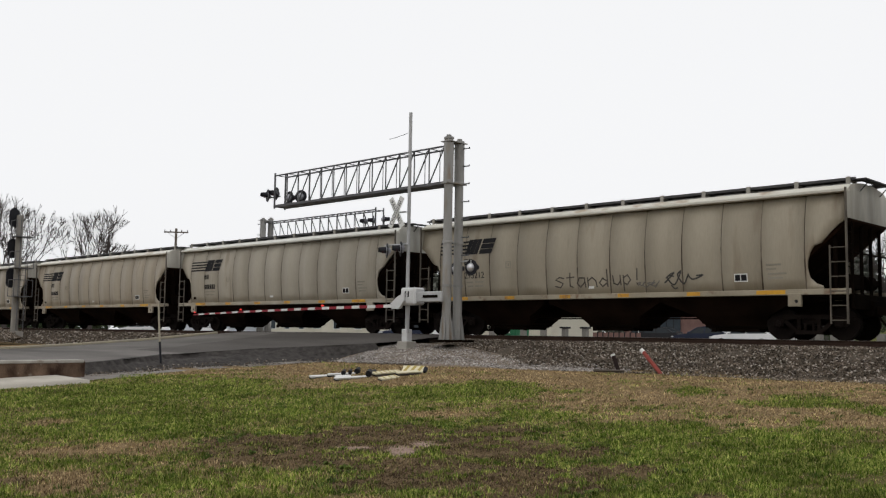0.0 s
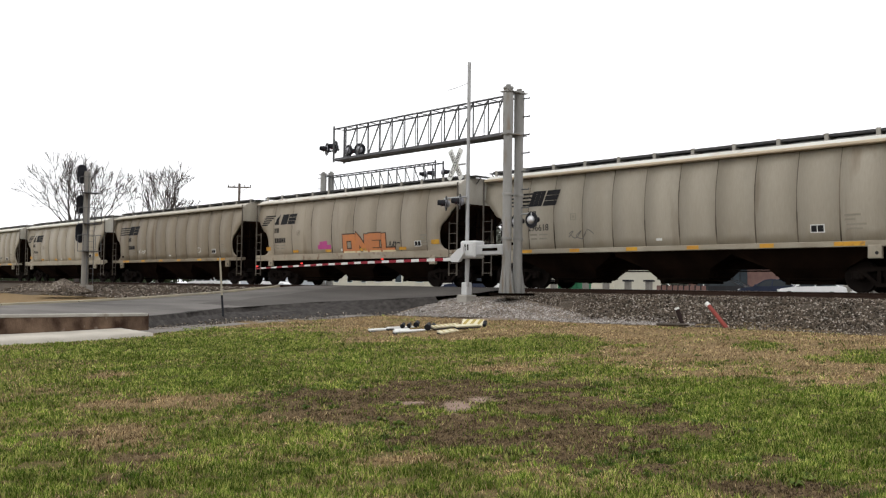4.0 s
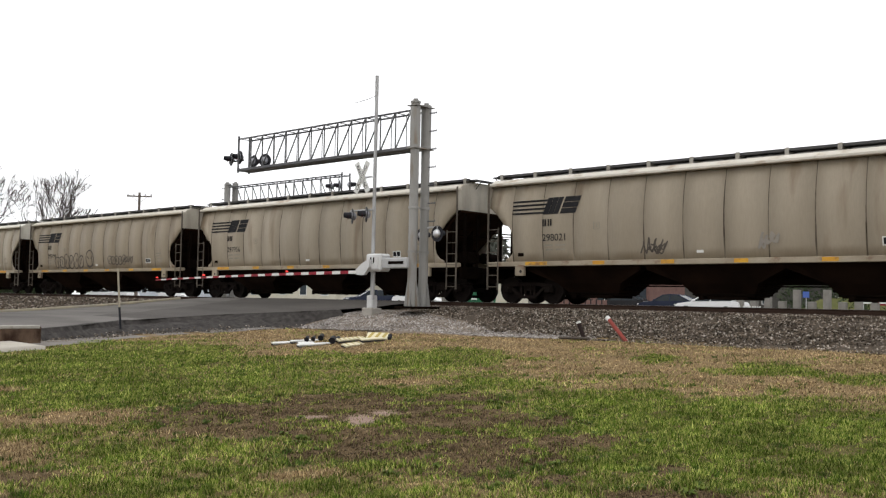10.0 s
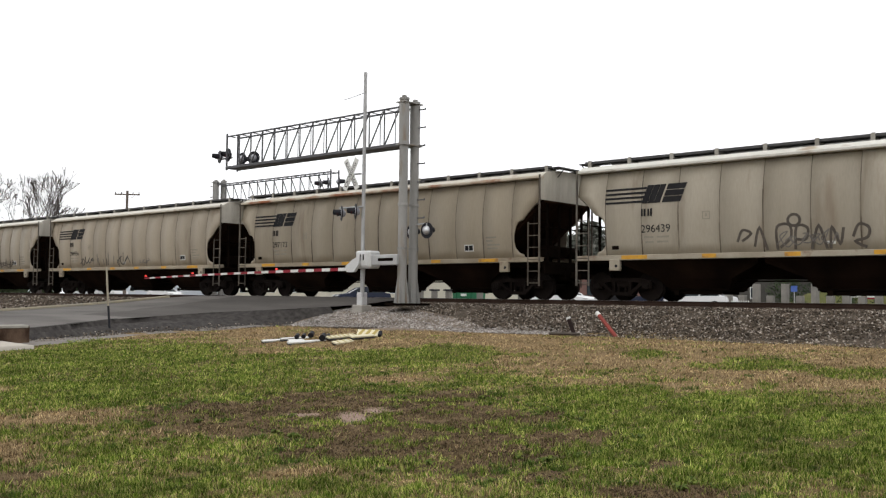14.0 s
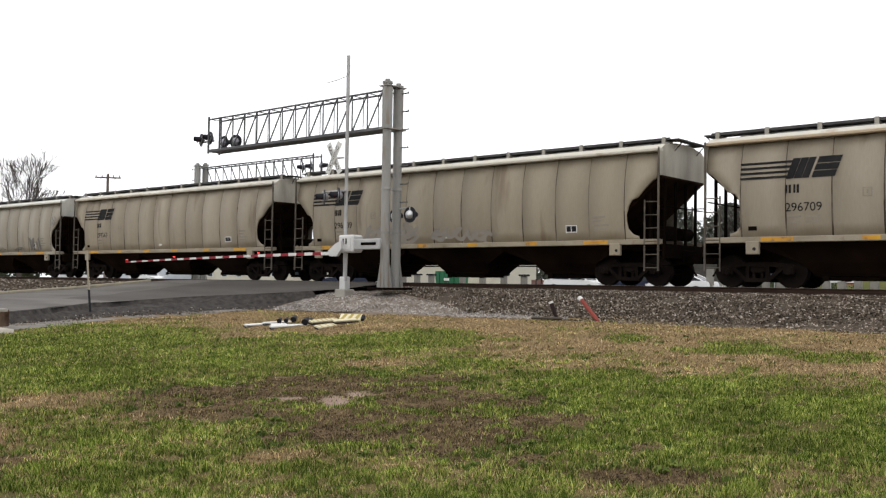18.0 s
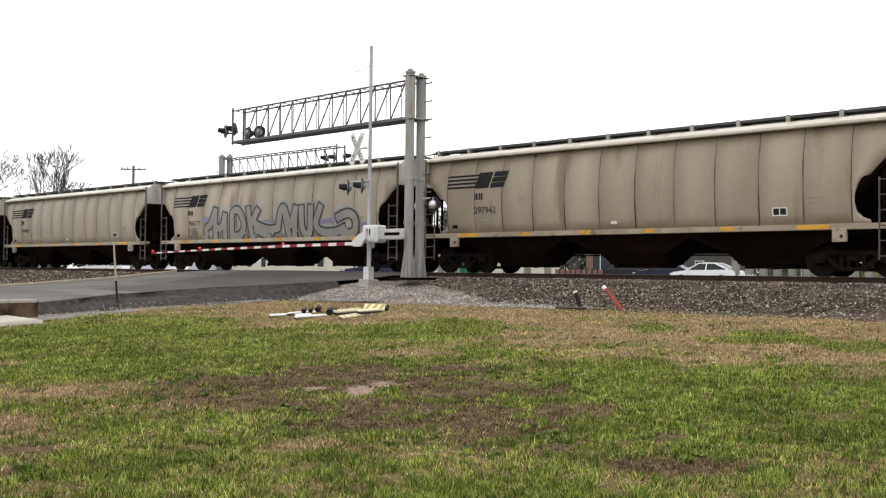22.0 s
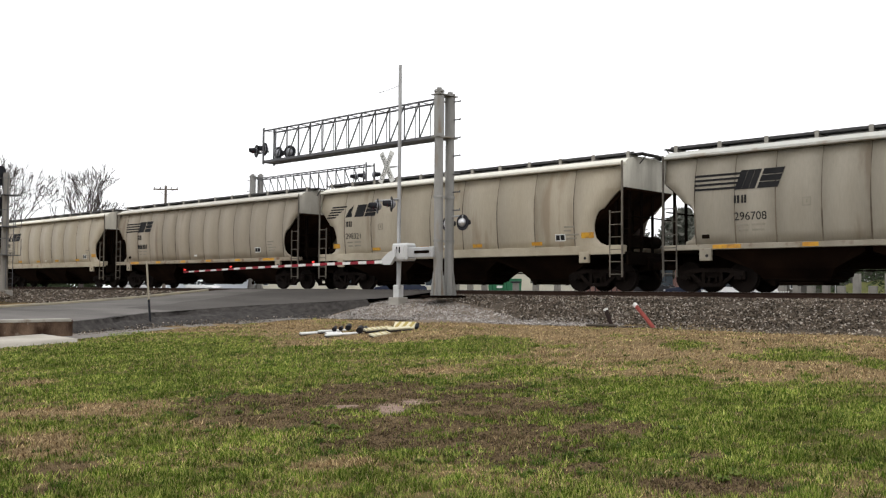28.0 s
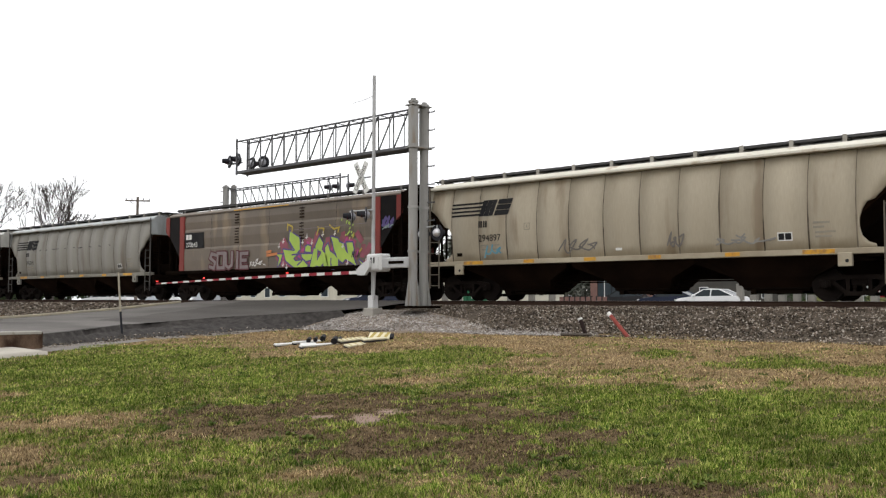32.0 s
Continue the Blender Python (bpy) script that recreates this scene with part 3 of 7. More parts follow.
def track():
    bed = thing("track_bed", "crushed grey-brown stone ballast bed", "ballast", kind="structure")
    prof = [(22.3, 0.55), (23.2, 0.86), (24.9, RAIL - 0.24), (25.6, RAIL - 0.2), (29.2, RAIL - 0.2), (29.9, RAIL - 0.24), (32.5, 1.0)]
    xs = np.concatenate([[-600, -300, -160, -110, -80], np.arange(-70, 12, 0.5), [20, 60, 200, 600]])

    def cut(x, p):
        y, z = p
        if EDGE - 0.4 > x > KERB - 1 and y < 25.5:
            return (x, 25.5 + (y - 22.3) * 0.02, 1.0)
        k = 0.35 * noise.noise((x * 0.4, y * 0.6, 0)) if y < 24 else 0
        return (x, y + k, z + 0.05 * noise.noise((x * 1.5, y * 1.5, 2)))

    rows = [[cut(x, p) for p in prof] for x in xs]
    w = len(prof)
    me = bpy.data.meshes.new("ballast")
    me.from_pydata([p for r in rows for p in r], [], [(j * w + i, (j + 1) * w + i, (j + 1) * w + i + 1, j * w + i + 1) for j in range(len(rows) - 1) for i in range(w - 1)])
    part("ballast", me, M["ballast"], bed)
    me.materials.append(M["ballast"])
    rail_prof = [(-0.07, -0.172), (0.07, -0.172), (0.07, -0.158), (0.012, -0.135), (0.012, -0.045), (0.036, -0.03), (0.036, -0.004), (-0.036, -0.004), (-0.036, -0.03), (-0.012, -0.045), (-0.012, -0.135), (-0.07, -0.158)]
    for y in (TRACK - 0.755, TRACK + 0.755):
        r = thing("rail", "brown rusty steel rail with a polished head", "rail", (0, y, RAIL), "rails", "structure")
        part("rail_web", prism(B(), rail_prof, -600, 600, "yz"), M["rail"], r)
        part("rail_head", box(B(), -600, 600, -0.033, 0.033, -0.004, 0.0), M["railtop"], r, "polished running surface")
    ties = thing("timber_ties", "dark creosoted timber ties bedded in ballast", "railway ties", kind="structure")
    me = mesh_of(box(B(), -0.115, 0.115, -1.3, 1.3, -0.17, 0, 0.012), "tie", M["tie"])
    for i in range(150):
        x = -72 + 0.55 * i
        if KERB < x < EDGE:
            continue
        part("tie", me, None, ties, at=(x, TRACK + random.uniform(-0.04, 0.04), RAIL - 0.185))


track()


# ---- the train ----
CAR = 18.0
SHORT = 1.257
HALF = 8.28
SILL0, SILL1, EAVE = 1.26, 1.42, 4.08


def side_y(z):
    return -1.60 + (0.20 if z > 2.7 else 0.13) * ((z - 2.7) / 1.38) ** 2


CUT = [(1.42, 0.72), (1.52, 0.74), (1.58, 0.92), (1.75, 1.08), (2.0, 1.13), (2.2, 1.12), (2.45, 1.04), (2.64, 0.92), (2.70, 0.72), (3.0, 0.45), (3.2, 0.24), (3.33, 0.04), (3.36, 0.0), (3.7, 0.0), (EAVE, 0.0)]


def side_panel(x0, x1, cut=0, half=HALF):
    """A curved side sheet between two seams; cut -1 or 1 shapes the scooped end."""
    bm = B()
    zs = [c[0] for c in CUT] if cut else list(np.linspace(SILL1, EAVE, 9))
    grid = []
    for i, z in enumerate(zs):
        a, b = x0, x1
        if cut > 0:
            b = half - CUT[i][1]
        if cut < 0:
            a = -half + CUT[i][1]
        y = side_y(z)
        grid.append([[bm.verts.new((x, y + t, z)) for x in (a, (a + b) / 2, b)] for t in (0, 0.035)])
    for r, s in zip(grid, grid[1:]):
        for i in range(2):
            bm.faces.new((r[0][i], r[0][i + 1], s[0][i + 1], s[0][i]))
            bm.faces.new((r[1][i + 1], r[1][i], s[1][i], s[1][i + 1]))
        bm.faces.new((r[0][2], r[1][2], s[1][2], s[0][2]))
        bm.faces.new((r[1][0], r[0][0], s[0][0], s[1][0]))
    for i in range(2):
        bm.faces.new((grid[0][0][i + 1], grid[0][0][i], grid[0][1][i], grid[0][1][i + 1]))
        bm.faces.new((grid[-1][0][i], grid[-1][0][i + 1], grid[-1][1][i + 1], grid[-1][1][i]))
    return bm


SEAMS = [-7.2, -5.92, -4.68, -3.37, -2.07, -0.74, 0.57, 1.9, 3.22, 4.54, 5.8, 7.08]


def truck_side():
    bm = B()
    prism(bm, [(-1.05, 0.62), (-0.75, 0.68), (-0.45, 0.72), (0.45, 0.72), (0.75, 0.68), (1.05, 0.62), (1.05, 0.50), (0.72, 0.55), (0.42, 0.60), (-0.42, 0.60), (-0.72, 0.55), (-1.05, 0.50)], -0.06, 0.06)
    prism(bm, [(-0.80, 0.56), (-0.66, 0.58), (-0.30, 0.27), (-0.36, 0.18)], -0.06, 0.06)
    prism(bm, [(0.80, 0.56), (0.66, 0.58), (0.30, 0.27), (0.36, 0.18)], -0.06, 0.06)
    prism(bm, [(-0.40, 0.16), (0.40, 0.16), (0.36, 0.27), (-0.36, 0.27)], -0.065, 0.065)
    box(bm, -0.34, -0.24, -0.05, 0.05, 0.25, 0.62)
    box(bm, 0.24, 0.34, -0.05, 0.05, 0.25, 0.62)
    for x in (-0.89, 0.89):
        box(bm, x - 0.17, x + 0.17, -0.075, 0.075, 0.36, 0.60, 0.03)
    return bm


def make_truck(parent, x):
    """A two-axle truck: side frames, bolster, springs, axles with wheels."""
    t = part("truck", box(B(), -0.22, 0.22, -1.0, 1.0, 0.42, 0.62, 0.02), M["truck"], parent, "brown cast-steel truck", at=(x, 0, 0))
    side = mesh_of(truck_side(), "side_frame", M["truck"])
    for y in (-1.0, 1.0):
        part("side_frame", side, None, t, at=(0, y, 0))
    spring = B()
    prof = [(0.055 if k % 2 else 0.042, 0.26 + 0.021 * k) for k in range(11)]
    rings = [[spring.verts.new((r * math.cos(q), r * math.sin(q), z)) for q in np.linspace(0, 2 * math.pi, 9)[:8]] for r, z in prof]
    for low, high in zip(rings, rings[1:]):
        for q in range(8):
            spring.faces.new((low[q], low[q - 7], high[q - 7], high[q]))
    spring.faces.new(rings[0][::-1])
    spring.faces.new(rings[-1])
    spring = mesh_of(spring, "spring", M["truck"])
    for dx in (-0.12, 0.12):
        part("spring", spring, None, t, at=(dx, -0.99, 0))
    wheel = B()
    for y in (-0.755, 0.755):
        s = 1 if y > 0 else -1
        rod(wheel, (0, y - 0.065, 0), (0, y + 0.065, 0), 0.457, n=28)
        rod(wheel, (0, y - s * 0.09, 0), (0, y - s * 0.06, 0), 0.485, n=28)
        rod(wheel, (0, y + s * 0.06, 0), (0, y + s * 0.10, 0), 0.14, n=12)
        rod(wheel, (0, y + s * 0.10, 0), (0, y + s * 0.36, 0), 0.095, n=10)
        for k in range(3):
            a = k * 2.094
            rod(wheel, (0.05 * math.cos(a), y + s * 0.36, 0.05 * math.sin(a)), (0.05 * math.cos(a), y + s * 0.375, 0.05 * math.sin(a)), 0.018, n=6)
    rod(wheel, (0, -0.75, 0), (0, 0.75, 0), 0.085, n=10)
    wheel = mesh_of(wheel, "wheelset", M["wheel"])
    for dx in (-0.89, 0.89):
        part("wheelset", wheel, None, t, "dark steel wheels on an axle", at=(dx, 0, 0.459))
    return t


def make_under(car, half=HALF):
    """All that sits below the sill, alike on every car."""
    part("center_sill", box(B(), -half - 0.2, half + 0.2, -0.35, 0.35, 0.68, 1.12, 0.02), M["shaded_grime"], car)
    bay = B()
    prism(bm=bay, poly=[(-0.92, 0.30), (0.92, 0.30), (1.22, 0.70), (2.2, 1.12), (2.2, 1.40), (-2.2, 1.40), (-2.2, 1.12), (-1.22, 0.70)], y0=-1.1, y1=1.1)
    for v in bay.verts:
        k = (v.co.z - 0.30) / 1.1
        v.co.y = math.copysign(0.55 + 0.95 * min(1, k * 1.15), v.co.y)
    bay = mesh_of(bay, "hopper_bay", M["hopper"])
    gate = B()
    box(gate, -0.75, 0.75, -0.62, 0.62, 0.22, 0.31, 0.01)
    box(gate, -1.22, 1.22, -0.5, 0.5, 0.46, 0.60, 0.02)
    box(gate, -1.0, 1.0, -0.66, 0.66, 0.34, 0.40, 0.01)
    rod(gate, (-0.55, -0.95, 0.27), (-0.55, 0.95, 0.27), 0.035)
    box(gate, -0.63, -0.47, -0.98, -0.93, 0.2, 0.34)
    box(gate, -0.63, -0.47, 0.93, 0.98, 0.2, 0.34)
    gate = mesh_of(gate, "outlet_gate", M["shaded_grime"])
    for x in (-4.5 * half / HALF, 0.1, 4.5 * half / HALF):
        b = part("hopper_bay", bay, None, car, "dirty hopper chute with underbody shade in its colour", at=(x, 0, 0))
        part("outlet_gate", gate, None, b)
    make_truck(car, -half + 1.35)
    make_truck(car, half - 1.35)
    coup = B()
    box(coup, 8.3, 8.75, -0.09, 0.09, 0.72, 0.95, 0.02)
    prism(coup, [(8.72, -0.16), (9.0, -0.18), (9.03, -0.02), (8.92, 0.03), (9.0, 0.14), (8.86, 0.18), (8.72, 0.1)], 0.70, 0.99, "xy")
    rod(coup, (8.35, -0.45, 0.66), (8.35, -1.45, 0.62), 0.018, n=6)
    rod(coup, (8.6, -0.2, 0.66), (8.85, -0.2, 0.32), 0.03, n=6)
    for v in coup.verts:
        v.co.x += half - HALF - 0.02
    coup = mesh_of(coup, "coupler", M["shaded_grime"])
    part("coupler", coup, None, car)
    part("coupler", coup, None, car, at=pose(0, 0, 0, 0, 0, 180))
    pipe = B()
    rod(pipe, (-6.2, -0.9, 1.05), (6.2, -0.9, 1.05), 0.03, n=6)
    rod(pipe, (-half + 1.2, -0.45, 0.62), (half - 1.2, -0.45, 0.62), 0.022, n=6)
    part("brake_pipe", pipe, M["shaded_grime"], car)
    tank = B()
    box(tank, half - 0.55, half - 0.1, -0.9, -0.2, 1.42, 1.85, 0.03)
    part("brake_valve", tank, M["shaded_grime"], car)
    res = B()
    rod(res, (half - 0.3, 0.2, 1.65), (half - 0.3, 0.95, 1.65), 0.2, n=14)
    part("brake_reservoir", res, M["shaded_grime"], car)


def ladder_mesh(mat, half=HALF):
    """Side ladder at the right end, seen from the near side."""
    bm = B()
    box(bm, half - 0.05, half + 0.005, -1.645, -1.60, 0.45, EAVE + 0.12)
    box(bm, half - 0.50, half - 0.465, -1.645, -1.60, 0.45, 2.62)
    for k in range(6):
        rod(bm, (half - 0.48, -1.63, 0.55 + 0.40 * k), (half - 0.03, -1.63, 0.55 + 0.40 * k), 0.016, n=6)
    return mesh_of(bm, "side_ladder", mat)


def end_frame_mesh(half=HALF):
    """Dark posts and rungs that stand on the end platform."""
    bm = B()
    a, b = half - 0.1, half - 0.04
    for y in (-1.05, -0.35, 0.35, 1.05):
        rod(bm, (a, y, 1.25), (a, y, 3.40), 0.05, n=6)
    prism(bm, [(half - 2.25, 1.28), (half - 0.62, 1.28), (half - 0.62, 2.72)], -0.02, 0.02)
    rod(bm, (half - 0.45, -1.3, 1.25), (half - 0.45, -1.3, 2.95), 0.06, n=8)
    rod(bm, (b, -1.2, 1.5), (b, -1.2, 4.2), 0.022, n=6)
    rod(bm, (b, -1.55, 1.5), (b, -1.55, 4.1), 0.022, n=6)
    for k in range(8):
        rod(bm, (b, -1.55, 1.7 + 0.32 * k), (b, -1.2, 1.7 + 0.32 * k), 0.014, n=6)
    rod(bm, (a, -1.55, 2.45), (a, 1.55, 2.45), 0.022, n=6)
    return mesh_of(bm, "end_frame", M["shaded_grime"])


def flat_text(s, size, mat):
    cu = bpy.data.curves.new("lettering", "FONT")
    cu.body, cu.size, cu.extrude = s, size, 0.001
    ob = bpy.data.objects.new("lettering", cu)
    me = bpy.data.meshes.new_from_object(ob)
    bpy.data.objects.remove(ob)
    me.materials.clear()
    me.materials.append(mat)
    return me


UP = pose(0, 0, 0, 90, 0, 0)


def emblem(car, broad, dx):
    """Four speed stripes and two slanted blocks in bars; on the broad cars slanted stripes and a dark wedge."""
    y0, y1 = -1.612, -1.606

    def bar(name, x0, x1, z0, z1, lean=0.35):
        q = [(x0 + lean * (z0 - 3.0), z0), (x1 + lean * (z0 - 3.0), z0), (x1 + lean * (z1 - 3.0), z1), (x0 + lean * (z1 - 3.0), z1)]
        part(name, prism(B(), [(u + dx, v) for u, v in q], y0, y1), M["black"], car, "black painted " + name.replace("_", " "))

    if broad:
        for k in range(5):
            bar("emblem_stripe", -7.2 + 0.04 * k, -6.62 + 0.13 * k, 3.0 + 0.108 * k, 3.062 + 0.108 * k)
        part("emblem_wedge", prism(B(), [(-5.96, 3.0), (-5.53, 3.02), (-5.6, 3.2), (-5.48, 3.5), (-5.76, 3.32)], y0, y1), M["black"], car, "black painted wedge")
        bar("emblem_bar", -5.42, -4.86, 3.0, 3.5)
        for z in (3.0, 3.175, 3.35):
            bar("emblem_bar", -4.80, -4.16, z, z + 0.15)
        return
    for k in range(4):
        z = 3.03 + 0.138 * k
        end = -5.98 + 0.35 * (z - 3)
        part("emblem_stripe", prism(B(), [(-7.33 + dx, z), (end + dx, z), (end + dx, z + 0.065), (-7.33 + dx, z + 0.065)], y0, y1), M["black"], car, "black painted emblem stripe")
    for x0, x1 in ((-6.04, -5.83), (-5.82, -5.61), (-5.60, -5.41)):
        bar("emblem_bar", x0, x1, 3.0, 3.56)
    for z in (3.0, 3.195, 3.39):
        bar("emblem_bar", -5.34, -4.73, z, z + 0.172)


def make_hopper(half=HALF, seams=SEAMS, broad=False):
    car = thing("hopper_car", "faded tan covered hopper car with rusty seams", "hopper car", group="train cars")
    edges = [-half] + seams + [half]
    for side in (0, 180):
        turn = pose(0, 0, 0, 0, 0, side)
        for i in range(len(edges) - 1):
            c = -1 if i == 0 else (1 if i == len(edges) - 2 else 0)
            part("side_panel", side_panel(edges[i] + (0.012 if i else 0), edges[i + 1] - (0.012 if i < len(edges) - 2 else 0), c, half), M["paint"], car, at=turn, smooth=True)
        if side == 0:
            seam, brief = B(), B()
            for z0, z1 in zip(np.linspace(SILL1, EAVE, 7), np.linspace(SILL1, EAVE, 7)[1:]):
                y0, y1 = side_y(z0) - 0.004, side_y(z1) - 0.004
                for bm, hw in ((seam, 0.022 if z1 < 2.4 else (0.017 if z1 < 3.2 else (0.010 if z1 < 3.7 else 0.005))), (brief, 0.019 if z1 < 2.4 else (0.011 if z1 < 2.9 else 0.004))):
                    prism(bm, [(y0, z0), (y1, z1), (y1 + 0.03, z1), (y0 + 0.03, z0)], -hw, hw, "yz")
            seam, brief = mesh_of(seam, "seam", M["seam"]), mesh_of(brief, "seam", M["seam"])
            for i, x in enumerate(seams):
                part("seam", brief if i % 2 and not broad else seam, None, car, "rust-stained weld seam", at=(x, 0, 0))
        part("side_sill", box(B(), -half, half, -1.63, -1.38, SILL0 - (0.06 if broad else 0), SILL1 + (0.07 if broad else 0), 0.01), M["sill"], car, at=turn)
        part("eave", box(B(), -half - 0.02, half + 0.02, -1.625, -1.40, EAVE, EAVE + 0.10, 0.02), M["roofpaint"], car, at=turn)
        pad = B()
        box(pad, -0.19, 0.19, -1.645, -1.52, 0.93, 1.30, 0.015)
        pad = mesh_of(pad, "jacking_pad", M["sill"])
        hole = mesh_of(rod(B(), (0.06, -1.65, 1.08), (0.06, -1.64, 1.08), 0.05, n=10), "pad_hole", M["black"])
        for x in (-half + 1.44, half - 1.5):
            o = part("jacking_pad", pad, None, car, at=turn @ pose(x, 0, 0))
            part("pad_hole", hole, None, o)
    stripe = {}
    if broad:
        for x0, x1, z in ((-6.75, -6.35, 1.72), (-4.3, -3.85, 1.58), (-1.55, -1.1, 1.56), (1.15, 1.6, 1.56), (3.9, 4.35, 1.56), (6.0, 6.5, 1.75)):
            part("reflector", box(B(), x0, x1, -1.612, -1.58, z, z + (0.19 if z > 1.7 else 0.12)), M["yellow"], car, "worn yellow reflective patch")
    else:
        for x0, x1 in ((-6.6, -5.7), (-3.9, -3.45), (-1.45, -1.0), (0.9, 1.33), (3.4, 3.85), (5.65, 6.52)):
            part("reflector", box(B(), x0, x1, -1.632, -1.62, 1.285, 1.405), M["yellow"], car, "worn yellow reflective strip")
    # roof
    roof = B()
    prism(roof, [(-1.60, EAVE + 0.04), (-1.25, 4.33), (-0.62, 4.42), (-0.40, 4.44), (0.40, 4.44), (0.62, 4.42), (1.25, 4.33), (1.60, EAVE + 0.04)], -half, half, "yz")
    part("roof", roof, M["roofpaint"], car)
    hatch = B()
    box(hatch, -half + 0.5, half - 0.5, -0.28, 0.28, 4.44, 4.54, 0.03)
    part("roof_hatch", hatch, M["hatch"], car, "long grey trough hatch")
    bat = mesh_of(box(B(), -0.05, 0.05, -0.34, 0.34, 4.44, 4.57), "hatch_batten", M["walkway"])
    for k in range(9):
        part("hatch_batten", bat, None, car, at=(-half + 0.9 + k * (2 * half - 1.8) / 8, 0, 0))
    for s in (-1, 1):
        walkb = B()
        box(walkb, -half - 0.05, half + 0.05, s * 1.02, s * 0.50, 4.48, 4.51)
        box(walkb, -half - 0.05, half + 0.05, s * 1.04, s * 1.015, 4.475, 4.55)
        part("running_board", walkb, M["walkway"], car, "dark grated roof walkway")
    br = B()
    box(br, -0.06, 0.06, -1.08, -1.045, 4.30, 4.57)
    box(br, -0.03, 0.03, -1.045, -0.5, 4.43, 4.478)
    br = mesh_of(br, "walkway_bracket", M["bracket"])
    for k in range(12):
        x = -half + 0.15 + k * (2 * half - 0.3) / 11
        part("walkway_bracket", br, None, car, at=(x, 0, 0))
    endp = B()
    box(endp, half + 0.04, half + 0.30, -0.95, 1.0, 4.475, 4.515)
    rod(endp, (half + 0.27, -0.6, 4.48), (half, -0.6, 4.2), 0.018, n=6)
    rod(endp, (half + 0.27, 0.9, 4.48), (half, 0.9, 4.2), 0.018, n=6)
    endp = mesh_of(endp, "end_walkway", M["walkway"])
    cap = B()
    prism(cap, [(-1.58, 3.36), (1.58, 3.36), (1.6, EAVE + 0.03), (1.25, 4.32), (0.6, 4.41), (-0.6, 4.41), (-1.25, 4.32), (-1.6, EAVE + 0.03)], half - 0.04, half + 0.004, "yz")
    cap = mesh_of(cap, "end_wall", M["endwall"])
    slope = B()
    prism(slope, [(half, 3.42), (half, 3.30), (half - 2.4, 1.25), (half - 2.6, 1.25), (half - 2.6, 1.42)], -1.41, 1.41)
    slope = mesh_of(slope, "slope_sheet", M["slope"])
    plat = B()
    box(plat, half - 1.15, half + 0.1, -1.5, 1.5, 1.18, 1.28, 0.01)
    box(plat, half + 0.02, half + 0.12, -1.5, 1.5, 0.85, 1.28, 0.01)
    plat = mesh_of(plat, "end_platform", M["shaded_grime"])
    lad, frame_end = ladder_mesh(M["ladder"], half), end_frame_mesh(half)
    lad2 = lad.copy()
    for v in lad2.vertices:
        v.co.x = -v.co.x
    lad2.flip_normals()
    for side in (0, 180):
        turn = pose(0, 0, 0, 0, 0, side)
        part("end_walkway", endp, None, car, at=turn)
        part("end_wall", cap, None, car, "pale flat upper end sheet", at=turn)
        part("slope_sheet", slope, None, car, "sloping end sheet with cavity shade in its colour", at=turn)
        part("end_platform", plat, None, car, at=turn)
        part("end_frame", frame_end, None, car, "dark end posts and rungs", at=turn)
        part("side_ladder", lad, None, car, "pale steel ladder", at=turn)
        part("side_ladder", lad2, None, car, "pale steel ladder", at=turn)
    make_under(car, half)
    emblem(car, broad, 0.02 if broad else 0.12)
    marks = B()
    for x0 in (-5.92, -5.70):
        box(marks, x0, x0 + 0.05, -1.612, -1.603, 2.60, 2.83)
        box(marks, x0 + 0.09, x0 + 0.15, -1.612, -1.603, 2.60, 2.83)
    part("owner_mark", marks, M["black"], car, "black painted mark")
    for x0, x1, z in ((-5.85, -5.52, 1.93), (-5.4, -5.0, 1.93), (-5.8, -5.52, 1.78), (-5.4, -5.02, 1.78), (half - 2.35, half - 1.9, 2.12), (half - 2.35, half - 2.05, 2.0), (half - 2.3, half - 1.75, 1.86), (half - 2.3, half - 1.85, 1.74)):
        part("stencil_line", box(B(), x0, x1, -1.607, -1.595, z, z + 0.055), M["greytext"], car, "faded grey stencilled data line")
    sq = B()
    for x0, x1, z0, z1 in ((-3.9, -3.66, 2.42, 2.44), (-3.9, -3.66, 2.64, 2.66), (-3.9, -3.88, 2.44, 2.64), (-3.68, -3.66, 2.44, 2.64), (-3.8, -3.76, 2.5, 2.6)):
        box(sq, x0, x1, -1.612, -1.60, z0, z1)
    part("stencil_square", sq, M["greytext"], car, "faded outlined square")
    plate = B()
    box(plate, 4.93, 5.35, -1.612, -1.60, 1.68, 1.92)
    o = part("placard", plate, M["white"], car, "white-edged black consolidated placard")
    bl = B()
    box(bl, 4.96, 5.12, -1.616, -1.609, 1.71, 1.89)
    box(bl, 5.15, 5.32, -1.616, -1.609, 1.71, 1.89)
    part("placard_field", bl, M["black"], o)
    small = B()
    box(small, -0.32, -0.10, -1.606, -1.59, 1.60, 1.68)
    part("tag_plate", small, M["white"], car, "small white tag")
    small = B()
    box(small, -7.0, -6.75, -1.60, -1.585, 1.60, 1.72)
    part("defect_card", small, M["shaded_grime"], car)
    # markings follow the curve of the side
    bent = set()
    for o in car.children_recursive:
        if o.name.split(".")[0] in ("emblem_stripe", "emblem_bar", "emblem_wedge", "owner_mark", "stencil_line", "stencil_square", "placard", "placard_field", "tag_plate", "defect_card") or (broad and o.name.startswith("reflector")):
            if o.data.name not in bent:
                bent.add(o.data.name)
                for v in o.data.vertices:
                    v.co.y += side_y(v.co.z) + 1.6
    return car


